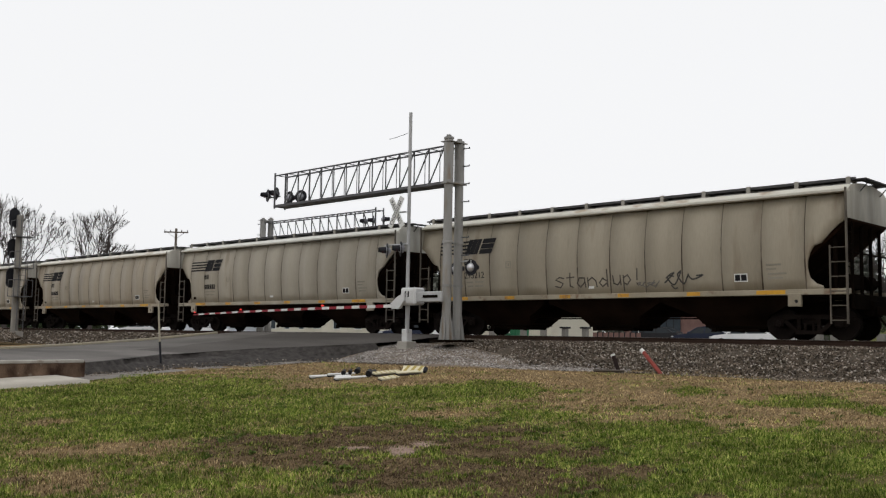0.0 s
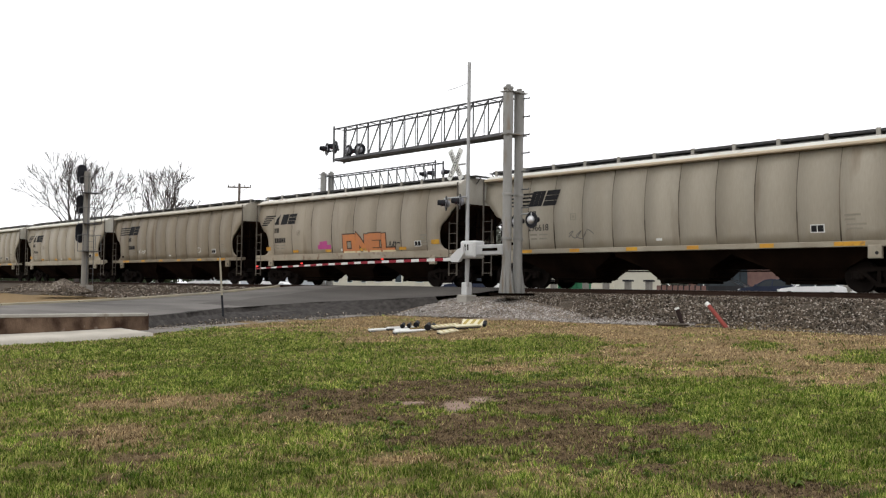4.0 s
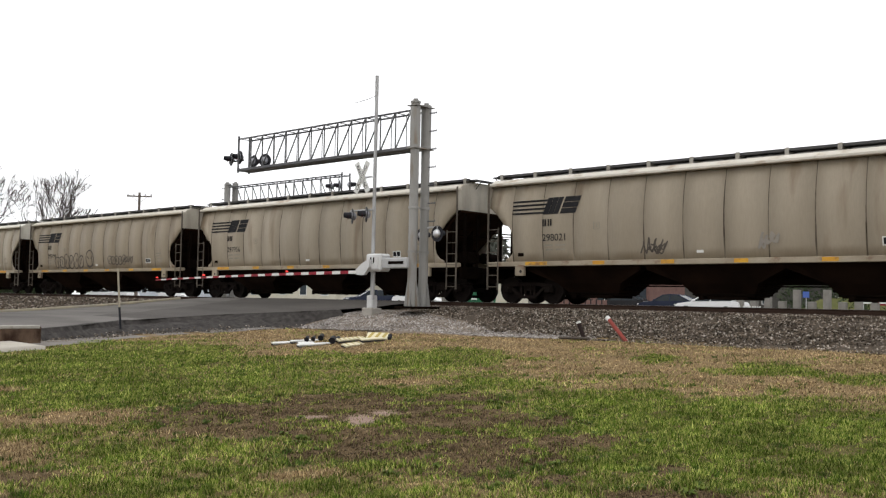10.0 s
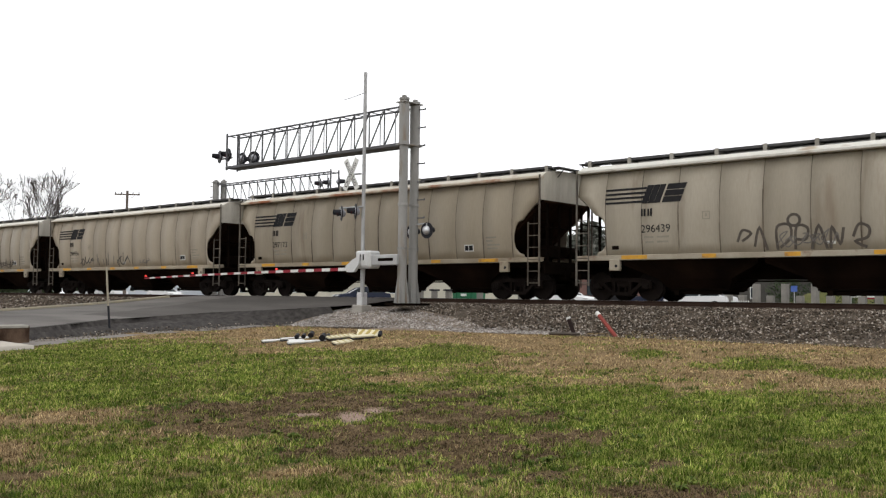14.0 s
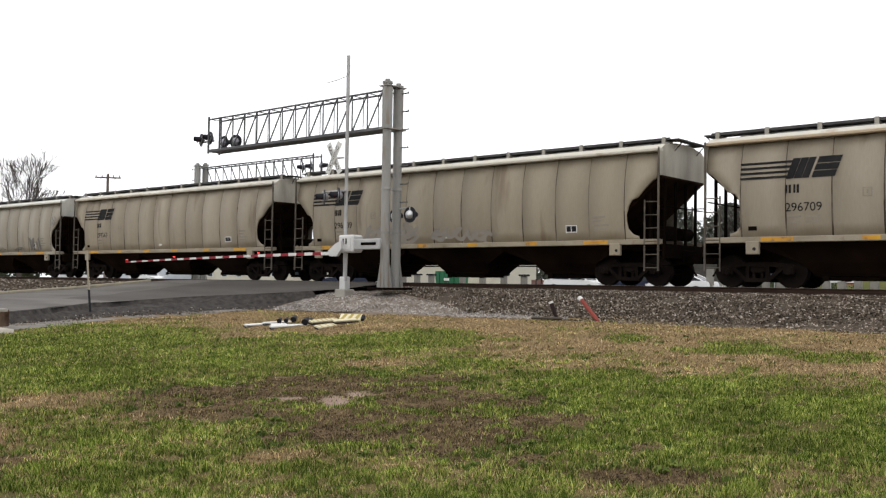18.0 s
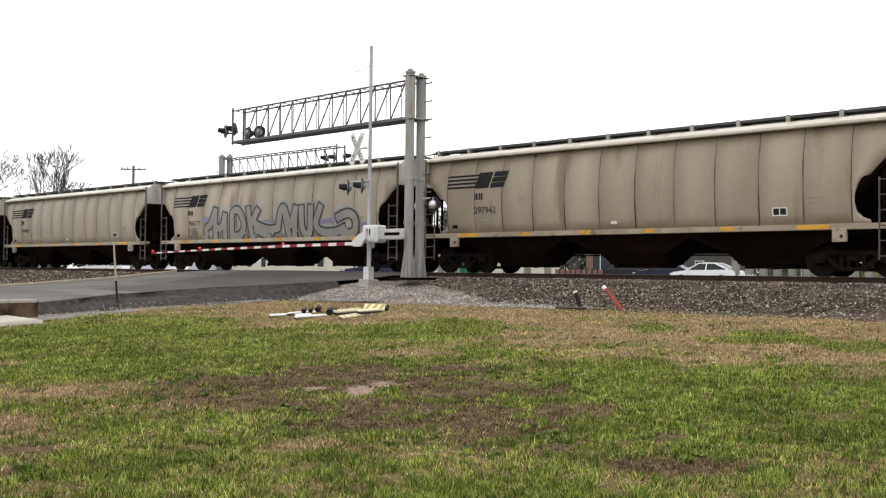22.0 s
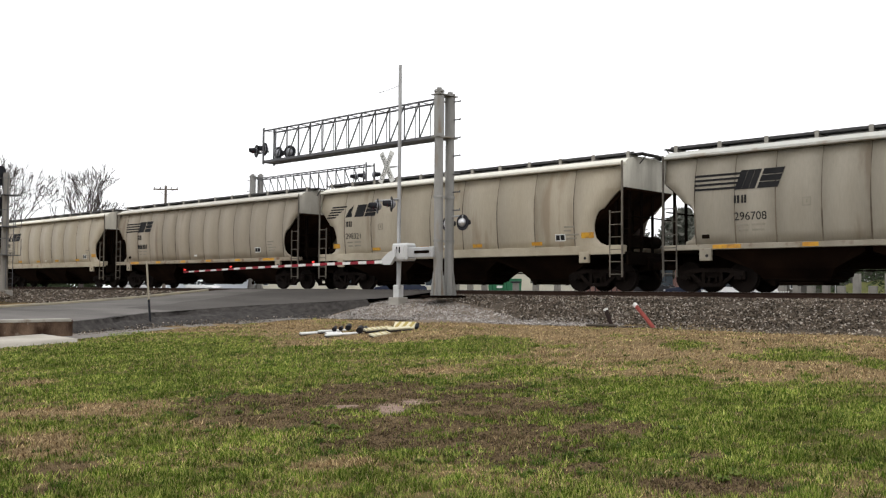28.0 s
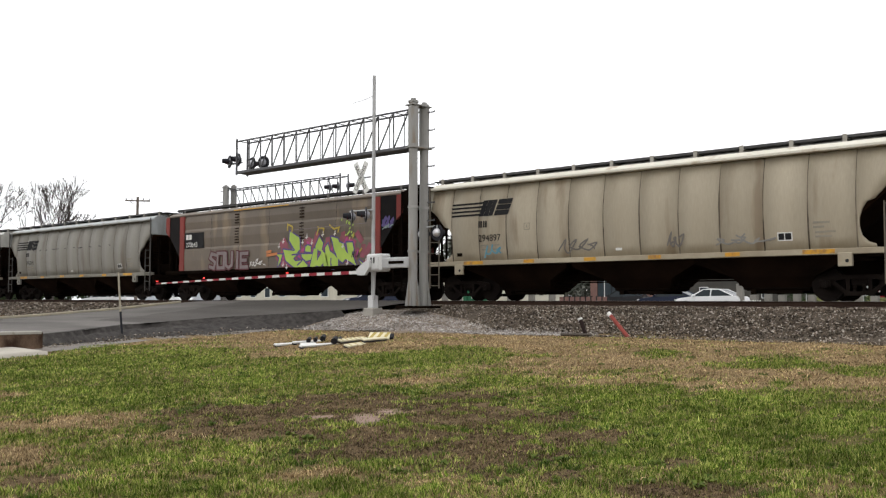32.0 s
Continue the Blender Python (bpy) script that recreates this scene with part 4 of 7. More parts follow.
def smooth_line(pts, n=6):
    """A flowing curve through the given places."""
    out = []
    for i in range(len(pts) - 1):
        p0, p1, p2, p3 = (pts[max(0, min(len(pts) - 1, i + k))] for k in (-1, 0, 1, 2))
        for s in range(n):
            t = s / n
            out.append(tuple(0.5 * (2 * b + (c - a) * t + (2 * a - 5 * b + 4 * c - d) * t * t + (3 * b - a - 3 * c + d) * t ** 3) for a, b, c, d in zip(p0, p1, p2, p3)))
    out.append(pts[-1])
    return out


def stroke_mesh(lines, width, mat, y, name="graffiti", curved=True):
    """Paint strokes as flat ribbons on the side sheet."""
    bm = B()
    for i, line in enumerate(lines):
        pts = [Vector(p) for p in line]
        pts = [p for k, p in enumerate(pts) if k == 0 or (p - pts[k - 1]).length > 1e-4]
        if len(pts) < 2:
            continue
        fine = [pts[0]]
        for p, q in zip(pts, pts[1:]):
            m = max(1, int((q - p).length / 0.14))
            fine += [p + (q - p) * (s + 1) / m for s in range(m)]
        pts = fine
        e = (pts[0] - pts[1]).normalized() * width * 0.4
        pts[0] = pts[0] + e
        pts[-1] = pts[-1] + (pts[-1] - pts[-2]).normalized() * width * 0.4
        prev = None
        for k, q in enumerate(pts):
            a = (q - pts[k - 1]).normalized() if k else None
            b = (pts[k + 1] - q).normalized() if k < len(pts) - 1 else None
            d = ((a or b) + (b or a))
            d = d.normalized() if d.length > 0.3 else (a or b)
            s = Vector((-d.y, d.x)) * width / 2
            if a and b:
                s = s / max(0.6, a.dot(d))
            lift = y + 1.6 - 0.00005 * k - 0.0001 * (i % 8)
            cur = [bm.verts.new((w.x, lift + (side_y(w.y) if curved else -1.6), w.y)) for w in (q - s, q + s)]
            if prev:
                bm.faces.new((prev[0], cur[0], cur[1], prev[1]))
            prev = cur
    bmesh.ops.recalc_face_normals(bm, faces=bm.faces)
    me = bpy.data.meshes.new(name)
    bm.to_mesh(me)
    bm.free()
    me.materials.append(mat)
    return me


def scribble(rng, x0, x1, z0, z1, n):
    """One loose looping scrawl and a few loose dashes, no lettering."""
    h, w = z1 - z0, (x1 - x0) / n
    pts = []
    for i in range(n):
        c = x0 + (i + 0.5) * w
        up = rng.uniform(0.55, 1.0)
        pts += [(c - 0.55 * w, z0 + h * rng.uniform(0.0, 0.35)), (c + rng.uniform(-0.1, 0.5) * w, z0 + h * up), (c + rng.uniform(-0.6, 0.1) * w, z0 + h * rng.uniform(0.3, 0.7))]
    out = [smooth_line(pts)]
    for _ in range(max(1, n // 2)):
        u, v = rng.uniform(x0, x1), rng.uniform(z0, z1)
        out.append(smooth_line([(u, v), (u + rng.uniform(0.1, 0.5) * w, v + rng.uniform(-0.2, 0.2) * h), (u + rng.uniform(0.5, 1.0) * w, v + rng.uniform(-0.3, 0.3) * h)]))
    return out


def bubbles(rng, x0, x1, z0, z1, n):
    """Fat rounded outlines side by side, with short inner strokes."""
    w, h, out = (x1 - x0) / n, z1 - z0, []
    for i in range(n):
        c, t = x0 + (i + 0.5) * w, rng.uniform(0.8, 1.05)
        ring = [(c + 0.6 * w * math.cos(a) * (1 + 0.2 * math.sin(3 * a + i)), z0 + h * t * (0.5 + 0.5 * math.sin(a) * (1 + 0.12 * math.cos(2 * a + i)))) for a in np.linspace(0.4, 6.5, 11)]
        out.append(smooth_line(ring, 3))
        out.append([(c + rng.uniform(-0.2, 0.1) * w, z0 + 0.3 * h), (c + rng.uniform(-0.1, 0.2) * w, z0 + 0.65 * h)])
        if i % 2:
            out.append([(c - 0.5 * w, z0 - 0.02), (c - 0.35 * w, z0 + 0.2 * h)])
    return out


# car order from the head of what is seen; 0 is the car that stands before the viewer at 9 s
NUMBERS = {-9: "295212", -8: "298045", -5: "296618", -4: "297008", -3: "294787", -1: "295198", -2: "297716", 0: "297956", 1: "298021", 2: "296443", 3: "294936", 4: "297173", 5: "296439", 7: "297563", 8: "296189", 9: "296709", 10: "294989", 11: "296577", 12: "297942", 13: "296190", 14: "297011", 15: "298164", 17: "298321", 18: "296708", 19: "295395", 21: "294897"}
TINTS = {-9: (1.0, 1.0, 0.97), -8: (1.05, 1.05, 1.03), -7: (0.74, 0.70, 0.64), 4: (0.93, 0.9, 0.85), 15: (1.28, 1.27, 1.22), 17: (1.32, 1.32, 1.29), 13: (1.12, 1.11, 1.07), 14: (1.16, 1.15, 1.1), 21: (1.16, 1.15, 1.1), 22: (1.12, 1.1, 1.06), -3: (1.12, 1.11, 1.08), -2: (1.08, 1.07, 1.04), 0: (1.03, 1.0, 0.96), 7: (0.95, 0.93, 0.9), 8: (0.97, 0.95, 0.91), 19: (0.68, 0.74, 0.83), -1: (0.88, 0.84, 0.78), 12: (0.95, 0.92, 0.88)}
SHORT_CARS = (-8, -6, 15, 17)
FIRST, LAST = -15, 24
cars = {}


def build_train():
    proto, broad = make_hopper(), make_hopper(HALF - SHORT / 2, [-6.02, -4.36, -2.68, -1.0, 0.68, 2.36, 4.05, 5.72], True)
    rng = random.Random(5)
    used = set()
    for k in range(FIRST, LAST + 1):
        if k == 20:
            cars[k] = make_brown()
            continue
        src = broad if k in SHORT_CARS else proto
        c = copy_thing(src, pose(0, 0, 0)) if src in used else src
        used.add(src)
        cars[k] = c
        v = rng.uniform(0.94, 1.1)
        w = rng.uniform(-0.03, 0.03)
        t = TINTS.get(k, (v + w, v, v - w))
        for o in c.children_recursive:
            o.color = (*t, 1)
            if k in (4, -5, 9) and o.name.startswith("eave"):
                o.color = (t[0] * 0.9, t[1] * 0.76, t[2] * 0.6, 1)
            if k in (14, 4) and o.name.startswith("eave"):
                o.material_slots[0].link = "OBJECT"
                o.material_slots[0].material = M["rusteave"]
    for k, c in cars.items():
        if k in NUMBERS:
            digits = flat_text(NUMBERS[k], 0.335, M["black"])
            for v in digits.vertices:
                v.co.z -= side_y(2.10 + v.co.y) + 1.6
            part("car_number", digits, None, c, "black stencilled car number", at=pose(-5.94, -1.606, 2.10) @ UP)
        elif k != 20:
            for i in range(6):
                part("number_mark", box(B(), -5.9 + 0.165 * i, -5.79 + 0.165 * i, side_y(2.2) - 0.012, side_y(2.2) + 0.02, 2.1, 2.33), M["black"], c, "dark stencilled mark")


def train_x(t, k):
    """Where the middle of car k stands at t seconds: a speed that falls slightly."""
    lead = ((0.00040717 * t + 0.00978927) * t - 17.37521284) * t + 135.74516321
    short = sum(k > s for s in SHORT_CARS)
    return lead + CAR * k - SHORT * short + (HALF - SHORT / 2 if k in SHORT_CARS else HALF)


M["blacksheet"] = material("worn_black_sheet_paint", (0.008, 0.007, 0.008), (0.015, 0.013, 0.012), 0.6, 0, 1.5, 30, 0.05, own=True, spec=0.06)


def make_brown():
    """The brown cylindrical-type hopper with red ends and large graffiti."""
    car = thing("hopper_car", "brown covered hopper car with dark red ends and bright graffiti", "hopper car", group="train cars")
    brown = material("brown_car_paint", (0.150, 0.120, 0.092), (0.105, 0.083, 0.062), 0.5, 0, 0.7, 25, 0.05, (1, 1, 0.2), True, rust=(0.22, 0.165, 0.11), rust_amount=0.15, spec=0.35)
    red = material("dull_oxide_red_paint", (0.24, 0.045, 0.036), (0.15, 0.030, 0.026), 0.6, 0, 1.0, 25, 0.05, own=True)
    edges = list(np.linspace(-6.66, 6.66, 7))
    for side in (0, 180):
        turn = pose(0, 0, 0, 0, 0, side)
        for a, b in zip(edges, edges[1:]):
            bm = B()
            prof = [(SILL1, -1.585), (1.9, -1.605), (2.42, -1.60), (2.52, -1.56), (2.95, -1.60), (3.32, -1.595), (3.42, -1.55), (3.75, -1.585), (EAVE, -1.55)]
            grid = [[bm.verts.new((x, y, z)) for x in (a + 0.006, b - 0.006)] for z, y in prof]
            for r, s in zip(grid, grid[1:]):
                bm.faces.new((r[0], r[1], s[1], s[0]))
            part("side_panel", bm, brown, car, at=turn)
        for s in (-1, 1):
            part("end_post", box(B(), s * 6.68, s * 7.06, -1.625, -1.50, SILL1, EAVE, 0.015), red, car, "dull oxide red side post", at=turn)
            bm = B()
            prism(bm, [(s * 7.07, 2.05), (s * 7.97, 3.12), (s * 7.97, EAVE), (s * 7.07, EAVE)], -1.60, -1.55)
            part("end_panel", bm, M["blacksheet"], car, "black sheet behind the red post", at=turn)
            bm = B()
            prism(bm, [(s * 7.97, 3.12), (s * HALF, 3.35), (s * HALF, EAVE), (s * 7.97, EAVE)], -1.625, -1.50)
            part("corner_post", bm, red, car, "dull oxide red corner post", at=turn)
            part("corner_bar", rod(B(), (s * 8.1, -1.5, 1.2), (s * 8.1, -1.5, 3.3), 0.045, n=6), M["shaded_grime"], car, at=turn)
        for x in (-2.39, 2.25):
            ticks = B()
            for k in range(11):
                z = 2.62 + 0.13 * k
                if abs(z - 3.40) > 0.09:
                    box(ticks, x - 0.14, x + 0.14, -1.612, -1.55, z, z + 0.045)
            part("rivet_rows", ticks, M["slope"], car, "stack of short dark riveted bars", at=turn)
        part("side_sill", box(B(), -HALF, HALF, -1.625, -1.50, SILL0, SILL1, 0.01), M["shaded_grime"], car, at=turn)
        part("eave", box(B(), -HALF, HALF, -1.615, -1.50, EAVE, EAVE + 0.08, 0.02), brown, car, at=turn)
    part("inner_body", box(B(), -6.6, 6.6, -1.5, 1.5, 1.3, EAVE), M["shaded_grime"], car)
    for k in range(8):
        part("walkway_bracket", box(B(), -7.6 + 2.17 * k, -7.52 + 2.17 * k, -1.04, -0.98, 4.30, 4.52), M["hatch"], car)
    roof = B()
    prism(roof, [(-1.58, EAVE + 0.05), (-1.25, 4.30), (-0.62, 4.40), (0.62, 4.40), (1.25, 4.30), (1.58, EAVE + 0.05)], -HALF, HALF, "yz")
    part("roof", roof, brown, car)
    for s in (-1, 1):
        part("running_board", box(B(), -HALF, HALF, s * 1.0, s * 0.5, 4.44, 4.54), M["walkway"], car, "dark grated roof walkway")
    part("roof_stripe", box(B(), -2.6, 1.4, -1.62, -1.612, EAVE + 0.03, EAVE + 0.075), M["yellow"], car, "worn yellow roof edge stripe")
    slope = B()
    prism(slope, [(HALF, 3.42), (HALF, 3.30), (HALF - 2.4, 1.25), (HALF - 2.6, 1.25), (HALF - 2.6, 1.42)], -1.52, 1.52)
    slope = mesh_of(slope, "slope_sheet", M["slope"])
    cap = B()
    prism(cap, [(-1.58, 3.3), (1.58, 3.3), (1.6, EAVE + 0.08), (1.27, 4.33), (0.62, 4.43), (-0.62, 4.43), (-1.27, 4.33), (-1.6, EAVE + 0.08)], HALF - 0.03, HALF + 0.006, "yz")
    box(cap, HALF - 0.4, HALF + 0.12, -0.9, 0.9, 4.44, 4.50)
    cap = mesh_of(cap, "end_wall", M["shaded_grime"])
    plat = B()
    box(plat, 7.2, HALF + 0.1, -1.5, 1.5, 1.18, 1.28, 0.01)
    plat = mesh_of(plat, "end_platform", M["shaded_grime"])
    lad, fr = ladder_mesh(M["shaded_grime"]), end_frame_mesh()
    for side in (0, 180):
        turn = pose(0, 0, 0, 0, 0, side)
        for n, me in (("slope_sheet", slope), ("end_wall", cap), ("end_platform", plat), ("side_ladder", lad), ("end_frame", fr)):
            part(n, me, None, car, at=turn)
    make_under(car)
    part("number_field", box(B(), -6.6, -5.0, -1.617, -1.585, 2.5, 3.25), M["black"], car, "black square field")
    part("car_number", flat_text("270643", 0.33, M["white"]), None, car, "white stencilled car number", at=pose(-6.5, -1.62, 2.56) @ UP)
    marks = B()
    for x in (-6.48, -6.22):
        box(marks, x, x + 0.2, -1.624, -1.61, 2.92, 3.16)
    part("owner_mark", marks, M["white"], car)
    return car


build_train()


# ---- crossing signals ----
M["bowl"] = material("dull_lamp_bowl_metal", (0.40, 0.40, 0.43), (0.30, 0.30, 0.33), 0.4, 0.3, 3, 40, 0.02)

def flasher(parent, at, glow=False, bowl_mat=None):
    """A round railway flasher: thin black backing disc, long hood, silver bowl behind; faces -x."""
    f = part("flasher", rod(B(), (-0.012, 0, 0), (0.012, 0, 0), 0.27, n=24), M["blackmetal"], parent, "black backing disc", at=at)
    bowl = B()
    bmesh.ops.create_uvsphere(bowl, u_segments=14, v_segments=8, radius=0.15, matrix=pose(0.02, 0, 0) @ Matrix.Diagonal((0.9, 1, 1, 1)))
    part("bowl", bowl, bowl_mat or M["bowl"], f, "silver lamp bowl", smooth=True)
    h = B()
    q = []
    for k in range(13):
        a = math.pi * (k / 12 * 1.5 - 0.25)
        q.append([h.verts.new((x, r * math.cos(a), r * math.sin(a) + dz)) for x, r, dz in ((-0.01, 0.14, 0), (-0.30, 0.10, 0.02))])
    for u, v in zip(q, q[1:]):
        h.faces.new((u[0], v[0], v[1], u[1]))
    part("hood", h, M["blackmetal"], f)
    part("lens", rod(B(), (-0.16, 0, 0), (-0.15, 0, 0), 0.12, n=18), M["redglow"] if glow else M["lens"], f, "red lens")
    return f


def cantilever(at, length, label, lights_right):
    """Two upright poles and a lattice truss arm that reaches along -x (turn it about for the far side)."""
    c = thing("signal_cantilever", label, "railway signal", at, "signal cantilevers")
    for y in (-0.27, 0.27):
        x, top_z = 0.195, 7.0 if y < 0 else 6.93
        p = B()
        rod(p, (x, y, 0.1), (x, y, top_z), 0.16, 0.148, 18)
        pole = part("pole", p, M["polepaint"], c, "weathered silver steel pole", smooth=False)
        cap = B()
        rod(cap, (x, y, top_z), (x, y, top_z + 0.07), 0.175, n=18)
        rod(cap, (x, y, top_z + 0.07), (x, y, top_z + 0.15), 0.09, n=12)
        part("pole_cap", cap, M["polepaint"], pole)
        for z in (1.9, 3.4, 5.5):
            part("clamp_band", rod(B(), (x, y, z), (x, y, z + 0.08), 0.18, n=18), M["polepaint"], pole)
        part("sleeve", rod(B(), (x, y, 5.44), (x, y, 6.88), 0.176, n=18), M["polepaint"], pole)
        for k in range(6):
            a = k * math.pi / 3
            g = B()
            ca, sa = math.cos(a), math.sin(a)
            q = [(x + ca * 0.16, y + sa * 0.16, 0.1), (x + ca * 0.27, y + sa * 0.27, 0.1), (x + ca * 0.16, y + sa * 0.16, 0.95)]
            vs = [g.verts.new((u - sa * d, v + ca * d, w)) for d in (-0.012, 0.012) for u, v, w in q]
            g.faces.new(vs[:3])
            g.faces.new(vs[:2:-1])
            for i in range(3):
                j = (i + 1) % 3
                g.faces.new((vs[i], vs[j], vs[3 + j], vs[3 + i]))
            part("gusset", g, M["polepaint"], pole)
    part("base_plate", box(B(), -0.22, 0.61, -0.68, 0.68, 0.02, 0.1, 0.01), M["shaded_grime"], c, "dark bolted base plate")
    sad = B()
    box(sad, -0.02, 0.03, -0.30, 0.30, 5.42, 5.52, 0.01)
    part("saddle", sad, M["lattice"], c)
    for z in (5.45, 6.9):
        part("tie_plate", box(B(), -0.02, 0.40, -0.46, 0.46, z, z + 0.03), M["polepaint"], c)
    for k in range(7):
        z = 3.0 + 0.62 * k
        st = B()
        rod(st, (0.33, 0.27, z), (0.64, 0.32, z), 0.022, n=6)
        rod(st, (0.62, 0.32, z), (0.62, 0.32, z + 0.05), 0.016, n=6)
        part("step", st, M["lattice"], c)
    top, bot, n = 6.78, 5.50, 13
    lattice = M["lattice"]
    for y in (-0.27, 0.27):
        ch = B()
        rod(ch, (0.0, y, top), (-length, y, top), 0.034, n=8)
        part("top_chord", ch, lattice, c)
        ch = B()
        box(ch, -length, 0.0, y - 0.05, y + 0.05, bot - 0.06, bot + 0.05, 0.012)
        part("bottom_chord", ch, lattice, c)
        for k in range(n):
            x0 = -k * (length - 0.1) / n
            x1 = -(k + 1) * (length - 0.1) / n
            if y < 0 and k < n - 1:
                part("web_bar", rod(B(), (x0, y, top), (x1, y, bot), 0.027, n=6), lattice, c)
            if k < n - 1:
                part("post_bar", rod(B(), (x1, y, top), (x1, y, bot), 0.025 if y < 0 else 0.016, n=6), lattice, c)
    for k in range(0, n + 1):
        x = -k * (length - 0.1) / n
        part("cross_bar", rod(B(), (x, -0.27, top), (x, 0.27, top), 0.016, n=6), lattice, c)
        if k < n:
            part("lacing_bar", rod(B(), (x, -0.27, top), (x - (length - 0.1) / n, 0.27, top), 0.012, n=6), lattice, c)
    part("bottom_plate", box(B(), -length, 0.0, -0.22, 0.22, bot - 0.045, bot - 0.03), lattice, c)
    for y in (-0.27, 0.27):
        part("end_post", rod(B(), (-length, y, bot - 0.1), (-length, y, top + 0.12), 0.042, n=8), lattice, c)
    arm = B()
    rod(arm, (-length, 0, 5.95), (-length - 0.95, 0, 5.95), 0.035, n=8)
    part("lamp_arm", arm, lattice, c)
    return c


def gate():
    g = thing("crossing_gate", "silver crossing gate mechanism with lowered red and white arm", "crossing gate", (-23.74, 22.7, 0))
    part("pedestal", box(B(), -0.25, 0.25, -0.25, 0.25, 0.85, 1.32, 0.03), M["concrete"], g, "grey concrete foundation block")
    part("mast", rod(B(), (0, 0, 1.3), (0, 0, 9.45), 0.068, 0.062, 12), M["galv"], g, "tall galvanised mast pipe")
    jb = B()
    box(jb, -0.14, 0.14, -0.14, 0.14, 1.3, 1.75, 0.03)
    part("junction_base", jb, M["boxpaint"], g)
    cn = B()
    rod(cn, (0.16, -0.12, 1.6), (0.2, -0.12, 2.6), 0.05, n=8)
    rod(cn, (0.0, -0.14, 2.62), (0.3, -0.14, 2.62), 0.06, n=8)
    part("conduit", cn, M["galv"], g)
    mb = B()
    box(mb, 0.06, 0.80, -0.42, 0.1, 2.57, 3.17, 0.06)
    body = part("mechanism_box", mb, M["boxpaint"], g, "silver cast mechanism housing")
    lid = B()
    box(lid, 0.20, 0.70, -0.44, -0.41, 2.67, 3.07, 0.01)
    part("access_lid", lid, M["boxpaint"], body)
    for x in (0.34, 0.48):
        part("latch", box(B(), x, x + 0.04, -0.46, -0.43, 2.84, 3.04), M["shaded_grime"], body)
    sup = B()
    prism(sup, [(-0.22, 2.44), (0.14, 2.44), (0.38, 2.70), (0.38, 2.97), (0.08, 2.87), (-0.28, 2.63)], -0.55, -0.43)
    part("arm_bracket", sup, M["boxpaint"], g)
    cw = B()
    box(cw, 0.80, 2.02, -0.38, -0.26, 2.66, 3.02, 0.03)
    o = part("counterweight", cw, M["galv"], g, "grey counterweight arm")
    part("slot", box(B(), 1.15, 1.85, -0.392, -0.38, 2.80, 2.90), M["shaded_grime"], o)
    ax = -0.24
    n = 15
    tip = -13.1
    for k in range(2 * n):
        x0 = ax + (tip - ax) * k / (2 * n)
        x1 = ax + (tip - ax) * (k + 1) / (2 * n)
        bm = B()
        box(bm, x1, x0, -0.52, -0.47, -0.055, 0.055)
        for v in bm.verts:
            u = (ax - v.co.x) / (ax - tip)
            v.co.z = v.co.z * (1 - 0.5 * u) + 2.54 - 0.13 * u - 0.13 * u * u
        part("arm_section", bm, M["redtape"] if k % 2 else M["white"], g, "red reflective section" if k % 2 else "white section")
    for u in (0.30, 0.72, 0.995):
        x, z = ax + (tip - ax) * u, 2.61 - 0.13 * u - 0.13 * u * u
        lp = B()
        rod(lp, (x, -0.53, z + 0.03), (x, -0.45, z + 0.03), 0.03, n=12)
        part("arm_lamp", lp, M["redglow"], g, "red arm-tip lamp")
    # crossbuck faces along the road
    cb = part("crossbuck", box(B(), -0.42, 0.05, -0.2, -0.16, 5.83, 5.89), M["galv"], g)
    for s in (-1, 1):
        bm = B()
        box(bm, -0.61, 0.61, -0.03, 0.0, -0.115, 0.115, 0.004)
        b = part("crossbuck_board", bm, M["white"], cb, "white board with black words", at=pose(-0.36, -0.24 - 0.032 * (s > 0), 5.86, 0, -s * 60, 0))
        part("lettering", flat_text("RAILROAD" if s < 0 else "CROSSING", 0.2, M["black"]), None, b, "black words", at=pose(-0.5, -0.034, -0.07, 90, 0, 0))
    cr = B()
    rod(cr, (-1.1, -0.1, 4.72), (0.1, -0.1, 4.72), 0.035, n=8)
    arms = part("lamp_crossarm", cr, M["galv"], g)
    flasher(arms, pose(-0.2, -0.18, 4.56, 0, 0, 55))
    flasher(arms, pose(-0.92, -0.18, 4.53, 0, 0, 55))
    wire = B()
    for a, b in zip(np.linspace(0, 1, 8), np.linspace(0, 1, 8)[1:]):
        rod(wire, (-0.0 - 1.1 * a, 0, 8.75 - 0.12 * math.sin(a * 1.5)), (-1.1 * b, 0, 8.75 - 0.12 * math.sin(b * 1.5)), 0.009, n=5)
    rod(wire, (0.0, 0, 8.7), (0, 0, 8.95), 0.012, n=5)
    part("loose_wire", wire, M["blackmetal"], g)
    return g


